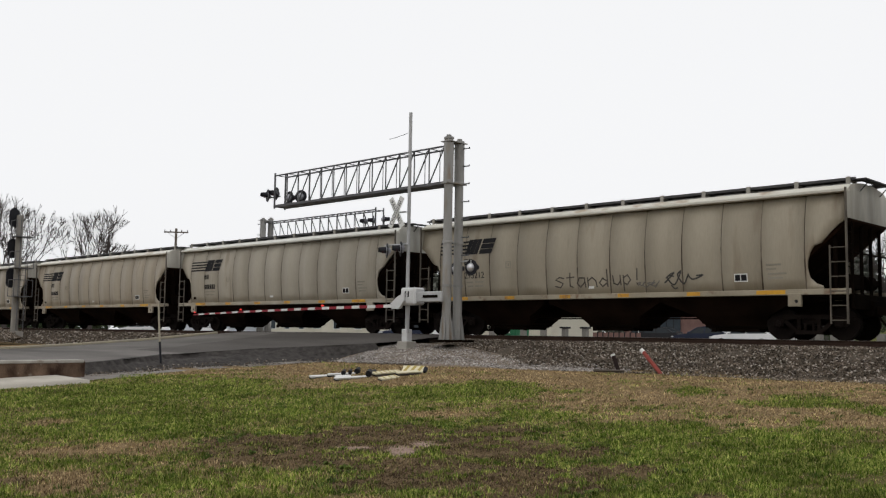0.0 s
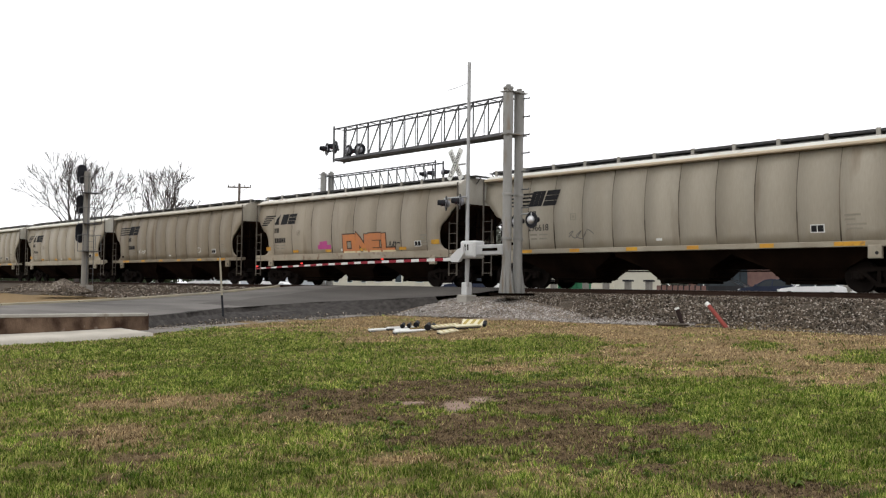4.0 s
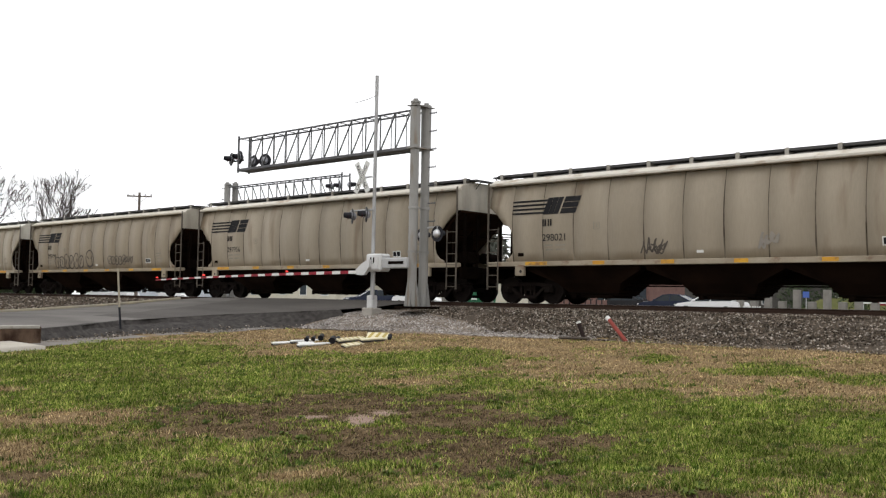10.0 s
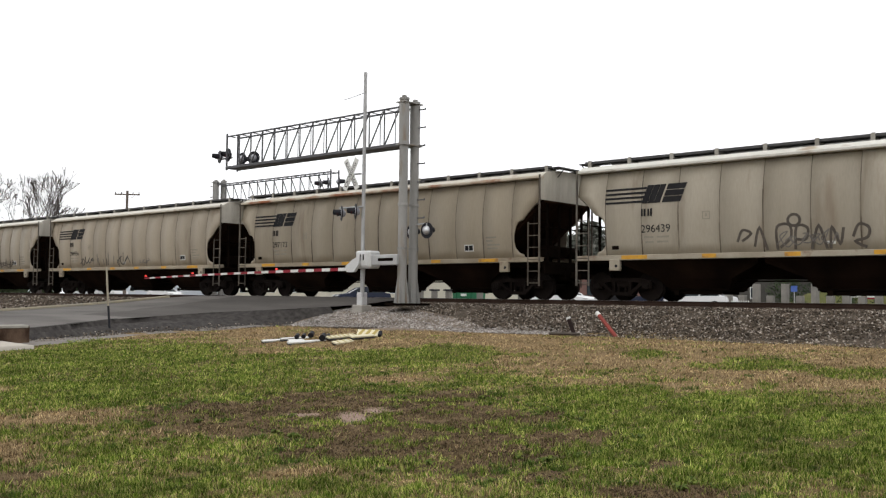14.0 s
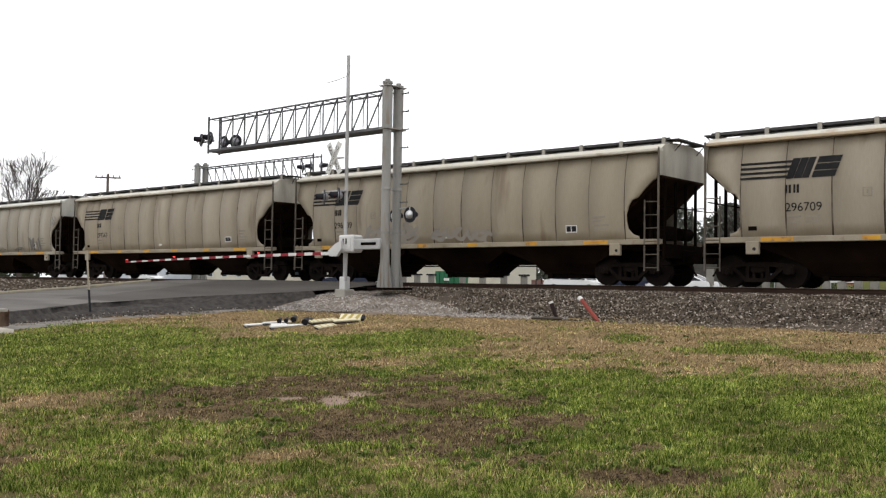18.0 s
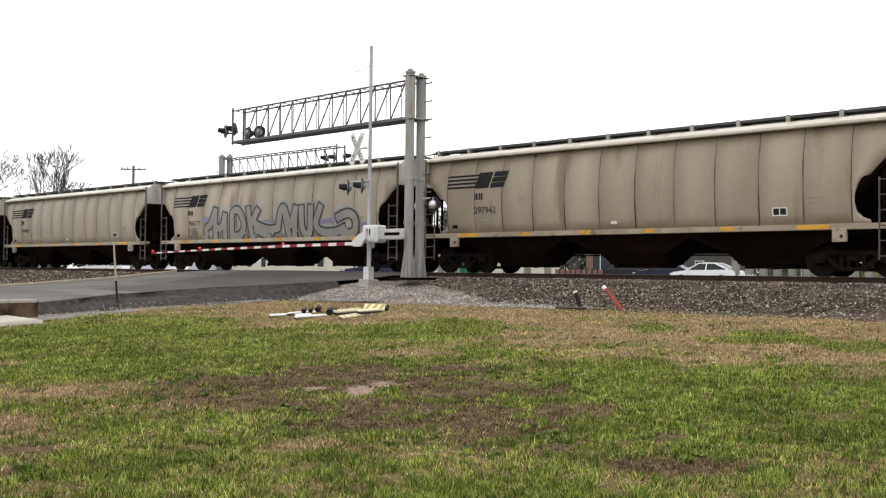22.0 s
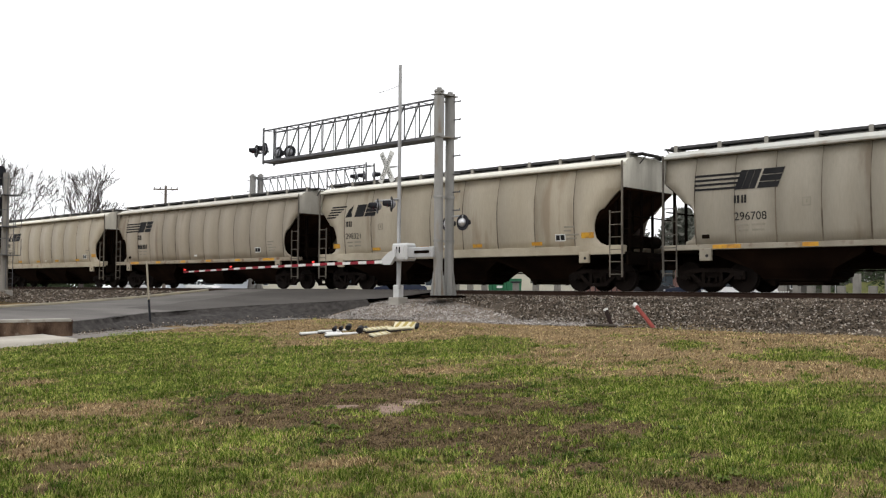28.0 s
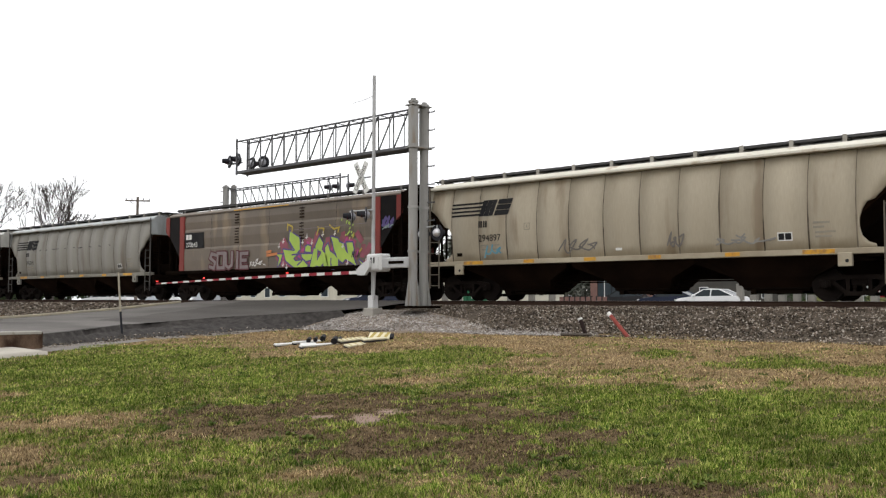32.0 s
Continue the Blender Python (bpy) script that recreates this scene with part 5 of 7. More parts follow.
def near_cantilever():
    c = cantilever((-22.25, 23.2, 1.3), 9.85, "weathered silver cantilever signal with lattice arm over the road", True)
    arm = c
    flasher(arm, pose(-9.95, -0.12, 6.06, 0, 0, 76))
    flasher(arm, pose(-10.55, -0.12, 6.03, 0, 0, 72))
    flasher(arm, pose(-9.1, -0.05, 5.82, 0, 0, -95))
    flasher(arm, pose(-8.35, -0.05, 5.80, 0, 0, -68))
    for x in (-9.1, -8.35):
        part("lamp_bracket", rod(B(), (x, 0.0, 5.9), (x, -0.23, 5.5), 0.025, n=6), M["lattice"], c)
    arm2 = B()
    rod(arm2, (0.0, 0.34, 2.78), (0.98, 0.12, 2.78), 0.03, n=8)
    b = part("lamp_crossarm", arm2, M["galv"], c)
    for x, y in ((0.05, 0.36), (0.95, 0.12)):
        flasher(b, pose(x, y, 2.55, 0, 0, -90), bowl_mat=M["dome"])
        part("lamp_drop", rod(B(), (x, y, 2.78), (x, y - 0.02, 2.6), 0.025, n=6), M["galv"], b)
    return c


gate()
near_cantilever()
far = cantilever(pose(-45.2, 32.0, 1.1, 0, 0, 180), 9.6, "weathered silver cantilever signal beyond the track", False)
for dx, dy, rz in ((8.63, 0.1, 235), (9.25, 0.1, 235), (10.05, 0.1, 40)):
    flasher(far, pose(-dx, dy, 6.25, 0, 0, rz))


# ---- paint on the cars ----
SPRAY_BLACK = material("black_spray_paint", (0.035, 0.033, 0.032), (0.06, 0.056, 0.052), 0.6, 0, 3, 30, 0.0)
SPRAY_GREY = material("grey_spray_paint", (0.20, 0.19, 0.18), (0.27, 0.26, 0.24), 0.6, 0, 3, 30, 0.0)
SPRAY_BROWN = material("dark_brown_spray_paint", (0.05, 0.03, 0.02), (0.08, 0.045, 0.03), 0.6, 0, 3, 30, 0.0)
SPRAY_TEAL = material("thin_teal_spray_paint", (0.17, 0.25, 0.25), (0.24, 0.28, 0.26), 0.6, 0, 3, 30, 0.0)
SPRAY_HAZE = material("grey_violet_spray_haze", (0.235, 0.215, 0.195), (0.29, 0.26, 0.22), 0.6, 0, 3, 30, 0.0)
SPRAY_HAZEBLUE = material("violet_blue_spray_haze", (0.17, 0.16, 0.27), (0.24, 0.22, 0.27), 0.6, 0, 3, 30, 0.0)
SPRAY_MAROON = material("maroon_spray_paint", (0.10, 0.025, 0.03), (0.07, 0.02, 0.025), 0.6, 0, 2, 30, 0.0)
SPRAY_MAUVE = material("grey_mauve_spray_paint", (0.22, 0.185, 0.18), (0.17, 0.14, 0.14), 0.6, 0, 2, 30, 0.0)
SPRAY_ROSE = material("dusty_rose_spray_haze", (0.34, 0.09, 0.13), (0.20, 0.08, 0.085), 0.6, 0, 2, 30, 0.0)
SPRAY_FILL = material("pale_grey_spray_paint", (0.27, 0.25, 0.225), (0.22, 0.20, 0.18), 0.6, 0, 1, 30, 0.0)
SPRAY_DIM = material("thin_dark_spray_paint", (0.12, 0.11, 0.10), (0.18, 0.165, 0.15), 0.6, 0, 3, 30, 0.0)
SPRAY_DARK = material("brown_black_spray_paint", (0.055, 0.045, 0.038), (0.10, 0.085, 0.07), 0.6, 0, 3, 30, 0.0)
SPRAY_BLUE = material("teal_spray_paint", (0.16, 0.35, 0.40), (0.10, 0.24, 0.33), 0.6, 0, 3, 30, 0.0)
SPRAY_VIOLET = material("violet_spray_paint", (0.08, 0.06, 0.18), (0.12, 0.09, 0.22), 0.6, 0, 3, 30, 0.0)
SPRAY_ORANGE = material("orange_spray_paint", (0.55, 0.20, 0.06), (0.42, 0.17, 0.09), 0.6, 0, 2, 30, 0.0)
SPRAY_YELLOW = material("dull_yellow_spray_paint", (0.48, 0.36, 0.07), (0.38, 0.28, 0.05), 0.6, 0, 2, 30, 0.0)
SPRAY_CREAM = material("cream_spray_paint", (0.62, 0.55, 0.36), (0.55, 0.46, 0.28), 0.6, 0, 2, 30, 0.0)
SPRAY_RED = material("crimson_spray_paint", (0.17, 0.02, 0.04), (0.12, 0.018, 0.03), 0.6, 0, 2, 30, 0.0)
SPRAY_WHITE = material("white_spray_paint", (0.72, 0.70, 0.68), (0.6, 0.58, 0.55), 0.6, 0, 2, 30, 0.0)
SPRAY_GREEN = material("lime_spray_paint", (0.42, 0.56, 0.10), (0.32, 0.46, 0.09), 0.6, 0, 2, 30, 0.0)
SPRAY_PINK = material("magenta_spray_paint", (0.50, 0.07, 0.26), (0.38, 0.06, 0.20), 0.6, 0, 2, 30, 0.0)

GLYPHS = {
    "O": [[(0, 0), (0, 1), (1, 1), (1, 0), (0, 0)]],
    "N": [[(0, 0), (0, 1), (1, 0), (1, 1)]],
    "E": [[(1, 0), (0, 0), (0, 1), (1, 1)], [(0, 0.5), (0.8, 0.5)]],
    "L": [[(0, 1), (0, 0), (1, 0)]],
    "M": [[(0, 0), (0.1, 1), (0.5, 0.35), (0.9, 1), (1, 0)]],
    "A": [[(0, 0), (0.45, 1), (0.6, 1), (1, 0)], [(0.2, 0.38), (0.8, 0.38)]],
    "K": [[(0, 0), (0, 1)], [(1, 1), (0.05, 0.45), (1, 0)]],
    "W": [[(0, 1), (0.2, 0), (0.5, 0.7), (0.8, 0), (1, 1)]],
    "D": [[(0, 0), (0, 1), (0.8, 0.85), (1, 0.5), (0.8, 0.1), (0, 0)]],
    "U": [[(0, 1), (0.05, 0.15), (0.5, 0), (0.95, 0.15), (1, 1)]],
    "s": [[(1, 0.62), (0.5, 0.7), (0.05, 0.52), (0.9, 0.28), (0.6, 0), (0, 0.08)]],
    "t": [[(0.5, 0.95), (0.45, 0.1), (0.8, 0)], [(0.1, 0.65), (0.95, 0.68)]],
    "a": [[(0.9, 0.6), (0.3, 0.62), (0.05, 0.25), (0.4, 0), (0.9, 0.3), (0.9, 0.6), (1, 0)]],
    "n": [[(0, 0.6), (0.05, 0)], [(0.05, 0.4), (0.5, 0.62), (0.9, 0.4), (1, 0)]],
    "d": [[(0.9, 0.35), (0.4, 0.55), (0.05, 0.25), (0.4, 0), (0.9, 0.25)], [(0.9, 1.1), (0.95, 0)]],
    "u": [[(0, 0.6), (0.1, 0.1), (0.6, 0), (0.95, 0.25), (0.95, 0.65), (1, 0)]],
    "p": [[(0.05, 0.6), (0.1, -0.4)], [(0.05, 0.45), (0.6, 0.62), (0.95, 0.3), (0.5, 0), (0.1, 0.12)]],
    "!": [[(0.5, 1), (0.45, 0.3)], [(0.42, 0.08), (0.5, 0)]],
    "H": [[(0, 0), (0.1, 1)], [(0.9, 0), (1, 1)], [(0.05, 0.5), (0.95, 0.5)]],
    "S": [[(1, 0.9), (0.3, 1), (0.1, 0.7), (0.9, 0.4), (0.7, 0), (0, 0.1)]],
    "T": [[(0, 1), (1, 1)], [(0.5, 1), (0.45, 0)]],
    "I": [[(0.5, 0), (0.55, 1)]],
    "Y": [[(0, 1), (0.5, 0.5), (1, 1)], [(0.5, 0.5), (0.45, 0)]],
    "F": [[(0.1, 0), (0, 1), (0.9, 0.95)]],
}


def word(s, x0, z0, w, h, gap=0.25, lean=0.0):
    out = []
    for i, ch in enumerate(s):
        for line in GLYPHS.get(ch, []):
            out.append([(x0 + i * w * (1 + gap) + u * w + lean * v * h, z0 + v * h) for u, v in line])
    return out


def left(k):
    return -(HALF - SHORT / 2) if k in SHORT_CARS else -HALF


def shift(lines, k):
    return [[(u + left(k), v) for u, v in line] for line in lines]


def fill_mesh(lines, width, mat, y, curved=False):
    """Closed lines filled with paint on a flat side."""
    bm = B()
    for line in lines:
        bm.faces.new([bm.verts.new((u, y, v)) for u, v in line])
    return mesh_of(bm, "painted_letters", mat)


def paint_on(k, layers, label):
    """Layers of strokes, the lowest first: (lines measured from the car's left eave, width, paint); width 0 fills."""
    base = None
    for i, (lines, width, mat) in enumerate(layers):
        me = (stroke_mesh if width else fill_mesh)(shift(lines, k), width, mat, -1.608 - 0.0035 * i - (0.006 if k == 20 else 0), curved=k != 20)
        if base is None:
            base = part("graffiti", me, None, cars[k], label)
            if len(lines) > 1:
                tagged(base, label, kind="stuff")
        else:
            o = part("graffiti_layer", me, None, base)
            if len(lines) > 1:
                tagged(o, kind="stuff")


def graffiti():
    rng = random.Random(11)
    paint_on(-9, [(word("stand", 6.6, 1.66, 0.36, 0.5) + word("up!", 8.95, 1.7, 0.3, 0.5, 0.3), 0.045, SPRAY_DARK), (scribble(rng, 10.9, 12.2, 1.62, 2.15, 4), 0.045, SPRAY_BLACK), (scribble(rng, 9.9, 10.7, 1.6, 1.8, 5), 0.025, SPRAY_DIM)], "black sprayed scrawl")
    paint_on(-1, [(bubbles(rng, 3.3, 6.6, 1.5, 2.3, 6), 0.06, SPRAY_DARK), ([[(7.35 + 0.42 * math.cos(a), 2.02 + 0.45 * math.sin(a)) for a in np.linspace(0, 6.3, 18)], [(7.0, 1.6), (7.3, 1.5), (7.7, 1.65)], [(7.1, 2.1), (7.25, 2.0)], [(7.5, 2.0), (7.62, 2.12)]], 0.07, SPRAY_DARK), (bubbles(rng, 9.4, 11.2, 1.65, 2.15, 5) + scribble(rng, 11.0, 12.1, 1.65, 2.1, 4), 0.045, SPRAY_DARK)], "thin dark sprayed bubble scrawl")
    slashes = [[(x, 1.52 + rng.uniform(0, 0.1)), (x + rng.uniform(-0.06, 0.1), 1.9 + rng.uniform(-0.1, 0.25))] for x in (5.35, 5.5, 6.0, 6.25, 6.42, 7.0, 7.45, 7.95)]
    paint_on(3, [(scribble(rng, 3.5, 4.9, 1.55, 2.0, 4) + slashes + scribble(rng, 7.4, 8.6, 1.55, 2.05, 2), 0.05, SPRAY_BLACK), (scribble(rng, 9.55, 10.5, 1.55, 1.8, 4), 0.03, SPRAY_DIM)], "black sprayed slashes and scrawl")
    paint_on(2, [([[(x, 1.6 + rng.uniform(-0.08, 0.15)), (x + rng.uniform(-0.05, 0.2), 1.95 + rng.uniform(-0.1, 0.25)), (x + rng.uniform(0.15, 0.35), 1.6 + rng.uniform(-0.1, 0.2))] for x in (11.25, 11.5, 11.75, 12.0, 12.2, 12.45, 12.75, 13.0)] + scribble(rng, 11.4, 13.3, 1.6, 1.9, 6), 0.045, SPRAY_DARK)], "thin sprayed tag")
    ring = [(7.08 + 0.17 * math.cos(a), 2.28 + 0.16 * math.sin(a)) for a in np.linspace(0, 6.3, 14)]
    paint_on(5, [([smooth_line(q, 4) for q in ([(5.45, 1.75), (5.6, 2.05), (5.85, 1.95), (5.6, 1.75)], [(5.95, 1.6), (6.1, 2.1), (6.3, 1.5)], [(6.6, 1.5), (6.6, 2.1), (6.95, 2.15), (6.98, 1.8), (6.7, 1.55)], [(7.1, 1.5), (7.15, 2.1), (7.45, 2.05), (7.4, 1.75), (7.15, 1.75)], [(7.55, 1.5), (7.75, 2.1), (7.95, 1.5)], [(8.05, 1.5), (8.1, 2.05), (8.3, 1.6), (8.4, 2.0)], [(8.65, 1.8), (8.8, 2.1), (9.05, 2.0), (9.0, 1.75), (8.7, 1.65), (8.95, 1.5)])] + [ring], 0.075, SPRAY_DARK), (scribble(rng, 6.6, 8.4, 1.5, 2.0, 6), 0.03, SPRAY_DIM), (scribble(rng, 9.6, 11.4, 1.72, 2.12, 9), 0.045, SPRAY_HAZEBLUE)], "dark faded sprayed letters")
    paint_on(1, [(scribble(rng, 6.1, 7.1, 1.6, 2.1, 5) + scribble(rng, 6.3, 7.0, 1.6, 1.9, 4), 0.045, SPRAY_DARK), (scribble(rng, 9.9, 10.5, 1.7, 2.15, 4), 0.07, SPRAY_HAZE)], "small dark sprayed scrawl")
    paint_on(-5, [(scribble(rng, 4.3, 5.2, 1.75, 2.1, 3), 0.03, SPRAY_DIM)], "small sprayed tag")
    paint_on(-12, [(scribble(rng, 9.3, 10.7, 1.6, 2.3, 5), 0.05, SPRAY_BLACK)], "small sprayed tag")
    paint_on(8, [(scribble(rng, 4.0, 6.8, 1.5, 2.2, 6) + bubbles(rng, 4.2, 6.6, 1.5, 2.05, 4), 0.14, SPRAY_HAZE), (scribble(rng, 7.5, 10.2, 1.5, 1.95, 6), 0.14, SPRAY_HAZE)], "faded grey-blue sprayed scrawl")
    upright = [[(x, 1.52 + rng.uniform(0, 0.2)), (x + rng.uniform(-0.12, 0.12), 1.85 + rng.uniform(-0.1, 0.25))] for x in np.linspace(3.35, 6.1, 15)]
    paint_on(6, [(upright[1::2], 0.16, SPRAY_HAZEBLUE), ([[(3.6, 2.1), (4.3, 2.15)], [(5.2, 2.0), (5.9, 2.1)], [(4.4, 1.6), (4.7, 2.0)]], 0.14, SPRAY_YELLOW), (upright[::2], 0.06, SPRAY_BLUE), (scribble(rng, 3.35, 6.1, 1.52, 2.05, 9), 0.045, SPRAY_BLACK), ([[(3.4, 1.95), (3.8, 2.15)], [(6.0, 1.6), (6.2, 1.9)]], 0.05, SPRAY_ORANGE), (scribble(rng, 6.4, 9.2, 1.65, 2.3, 5), 0.035, SPRAY_MAUVE), (scribble(rng, 8.6, 9.7, 1.5, 1.75, 3) + scribble(rng, 11.2, 12.2, 1.55, 1.75, 3), 0.04, SPRAY_DIM), ([[(13.05, 2.15), (13.2, 1.6)], [(13.45, 2.15), (13.5, 1.6)], [(13.3, 2.05), (13.3, 1.65)], [(13.85, 1.95), (13.95, 1.6)], [(14.05, 2.1), (14.25, 1.6)]], 0.17, SPRAY_DIM), (scribble(rng, 15.35, 15.95, 2.75, 3.35, 4), 0.045, SPRAY_GREY)], "faded many-coloured tag and dark block marks")
    paint_on(-7, [([[(11.72 + 0.2 * math.cos(a), 1.9 + 0.14 * math.sin(a)) for a in np.linspace(0, 6.3, 14)]] + scribble(rng, 3.9, 4.8, 1.8, 2.05, 3), 0.03, SPRAY_WHITE)], "thin white doodles")
    # block letters, orange over cream
    onel = word("ONEL", 7.66, 1.52, 0.66, 0.66, 0.44)
    foot = [[(x0, 1.47), (x1, 1.47)] for x0, x1 in ((7.66, 8.36), (8.6, 8.75), (9.1, 9.28), (9.56, 10.2), (10.5, 11.25))]
    paint_on(-6, [(onel, 0.40, SPRAY_BROWN), (onel, 0.29, SPRAY_ORANGE), (foot, 0.20, SPRAY_CREAM), ([[(5.6, 1.8), (6.5, 1.8)], [(5.75, 1.95), (6.2, 1.98)]], 0.2, SPRAY_PINK), (scribble(rng, 10.9, 11.5, 1.7, 1.95, 3), 0.04, SPRAY_BLACK)], "orange and cream block-letter graffiti")
    # wide grey piece with black and teal outlines
    big = [smooth_line(q, 4) for q in (
        [(3.65, 1.5), (3.7, 1.95), (4.05, 2.15), (4.45, 2.75)], [(4.45, 2.75), (4.4, 1.55)], [(4.55, 1.95), (4.95, 2.0), (5.2, 2.5)], [(5.2, 2.5), (5.15, 1.55)],
        [(5.7, 1.55), (5.8, 2.6), (6.3, 2.68), (6.65, 2.05), (6.3, 1.6), (5.75, 1.55)],
        [(6.98, 2.75), (7.1, 2.1), (7.2, 1.5)], [(7.65, 2.65), (7.25, 2.15)], [(7.25, 2.2), (7.8, 1.95), (8.5, 1.8), (9.0, 1.85)], [(7.5, 1.85), (8.4, 1.48)],
        [(9.1, 1.9), (9.3, 2.6), (9.55, 2.62), (9.8, 1.5)], [(9.6, 2.6), (9.95, 2.0), (10.3, 2.65)], [(10.3, 2.65), (10.15, 1.45)],
        [(10.68, 2.65), (10.72, 1.8), (11.0, 1.5), (11.22, 1.8), (11.28, 2.65)],
        [(11.9, 2.65), (11.6, 2.0), (11.9, 1.65), (12.7, 1.6), (13.3, 1.75)], [(13.0, 2.2), (13.6, 2.35), (14.0, 2.1), (13.9, 1.6), (13.2, 1.5)])]
    big = [[(u + 0.14, v) for u, v in line] for line in big]
    glow = [[(u - 0.02, v + 0.04) for u, v in line] for line in big]
    haze = [[(3.55, 2.35), (4.0, 2.42)], [(8.1, 2.12), (8.9, 2.15)], [(12.1, 2.05), (12.9, 2.1)], [(14.1, 1.9), (14.9, 1.85)], [(4.7, 2.45), (4.9, 2.5)]]
    flecks = [[(x, z), (x + 0.1, z + 0.03)] for x, z in ((rng.uniform(3.4, 13.6), rng.uniform(1.5, 1.75)) for _ in range(26))]
    paint_on(11, [(haze, 0.2, SPRAY_HAZEBLUE), (glow, 0.50, SPRAY_TEAL), (big, 0.46, SPRAY_BLACK), (big, 0.31, SPRAY_FILL), (flecks, 0.09, SPRAY_TEAL), (scribble(rng, 2.3, 3.1, 1.5, 2.0, 4) + scribble(rng, 2.5, 3.1, 1.45, 1.8, 4), 0.05, SPRAY_DIM)], "large grey graffiti with black and teal outlines")
    nicks = [[(x, 2.95 + rng.uniform(-0.04, 0.05)), (x + rng.uniform(0.1, 0.45), 2.95 + rng.uniform(-0.03, 0.03))] for x in (3.2, 4.1, 4.9, 5.7, 6.1, 7.2, 8.3, 8.9, 10.1, 11.2, 12.3)]
    paint_on(19, [(nicks, 0.045, SPRAY_BLACK)], "short dark scrapes")
    me4 = word("MEAK", 5.45, 1.52, 0.62, 0.5, 0.5, 0.06)
    paint_on(13, [([[(4.9, 1.42), (9.3, 1.42)], [(5.0, 1.55), (5.3, 1.6)], [(9.1, 1.6), (9.6, 1.5)]], 0.2, SPRAY_ORANGE), (me4, 0.46, SPRAY_BLACK), (me4, 0.36, SPRAY_WHITE), (me4, 0.25, SPRAY_RED), (word("MEAK", 5.47, 1.68, 0.62, 0.36, 0.5, 0.06), 0.15, SPRAY_BLACK)], "crimson and white letter graffiti")
    paint_on(21, [(scribble(rng, 2.6, 3.4, 1.5, 2.0, 3), 0.06, SPRAY_BLUE), (scribble(rng, 5.8, 7.4, 1.55, 2.05, 4), 0.05, SPRAY_DIM), (scribble(rng, 9.8, 10.4, 1.6, 2.1, 3), 0.05, SPRAY_DIM), (scribble(rng, 11.4, 13.2, 1.6, 1.9, 5), 0.045, SPRAY_GREY)], "small blue and grey sprayed tags")
    flame = [(9.78, 2.96), (10.42, 2.67), (10.46, 2.16), (10.23, 2.02), (10.02, 2.15), (9.74, 2.57)]
    hook = [(9.34, 2.19), (10.09, 2.11), (10.41, 1.98), (10.22, 1.93), (10.01, 1.79), (10.19, 1.66), (10.67, 1.7), (10.97, 1.48), (10.9, 1.34), (10.25, 1.34), (9.83, 1.54), (9.51, 1.72), (9.41, 2.0)]
    nub = [(10.83, 2.26), (10.98, 2.32), (11.16, 2.27), (11.18, 2.03), (10.81, 2.07)]
    bar = [(10.57, 1.95), (11.28, 1.94), (11.18, 1.71), (10.87, 1.66), (10.6, 1.84)]
    left_leg = [(11.38, 2.17), (11.61, 2.16), (11.58, 1.65), (11.84, 1.96), (11.99, 1.56), (11.8, 1.4), (11.5, 1.46), (11.34, 1.34), (11.1, 1.35), (11.24, 1.71)]
    peak = [(11.48, 2.28), (11.72, 2.65), (11.97, 2.37), (11.87, 2.12), (12.19, 1.84), (12.28, 1.44), (12.02, 1.4), (11.84, 2.02), (11.48, 2.18)]
    drop = [(12.1, 2.19), (12.26, 2.33), (12.38, 2.03), (12.63, 1.9), (12.9, 1.69), (12.9, 1.42), (12.62, 1.31), (12.27, 1.36), (12.12, 1.78)]
    slant = [(12.45, 2.62), (12.86, 2.53), (12.98, 2.37), (13.25, 2.28), (13.33, 2.04), (13.51, 1.86), (13.4, 2.34), (13.76, 2.33), (13.84, 2.04), (13.75, 1.85), (14.0, 1.39), (13.77, 1.5), (13.36, 1.68), (13.17, 1.54), (12.87, 1.72), (12.63, 2.13), (12.57, 2.39)]
    spur = [(14.18, 1.61), (14.49, 1.4), (14.29, 1.45)]
    arrow = [(8.86, 2.0), (9.26, 1.98), (9.15, 1.67), (8.96, 1.46), (9.06, 1.85)]
    letters = [flame, hook, nub, bar, left_leg, peak, drop, slant, spur, arrow]
    rims = [line + line[:1] for line in letters]
    cuts = [[(10.32, 1.51), (10.6, 1.67), (10.33, 1.82)], [(12.47, 1.72), (12.45, 1.54), (12.48, 1.45)], [(9.94, 1.95), (10.47, 1.98)], [(10.88, 1.99), (11.28, 1.99)], [(9.74, 2.54), (10.09, 2.15)]]
    drips = [[(9.6, 3.03), (9.64, 3.28), (9.96, 3.16), (9.92, 2.95)], [(11.56, 2.75), (11.69, 3.03), (12.01, 2.98), (11.98, 2.81)], [(12.37, 3.1), (12.65, 2.93), (12.96, 2.99), (12.89, 2.8)], [(13.79, 2.54), (13.85, 2.7)], [(14.19, 1.94), (14.3, 2.07)], [(11.69, 3.0), (11.63, 3.07)]]
    stars = [line for x, z in [(9.34, 2.53), (9.05, 2.33), (10.65, 2.45), (10.92, 2.66), (11.25, 2.41), (12.7, 2.73), (13.47, 1.5), (14.55, 1.51), (14.91, 1.44), (9.34, 1.53), (9.58, 1.41), (13.19, 2.19), (11.95, 2.72)] for line in ([(x - 0.07, z - 0.01), (x + 0.07, z + 0.01)], [(x - 0.01, z - 0.06), (x + 0.02, z + 0.14)])]
    cloud = [[(x, z), (x + rng.uniform(-0.3, 0.3), z + rng.uniform(0.05, 0.35))] for x, z in ((rng.uniform(8.9, 14.6), rng.uniform(1.45, 2.45)) for _ in range(80))]
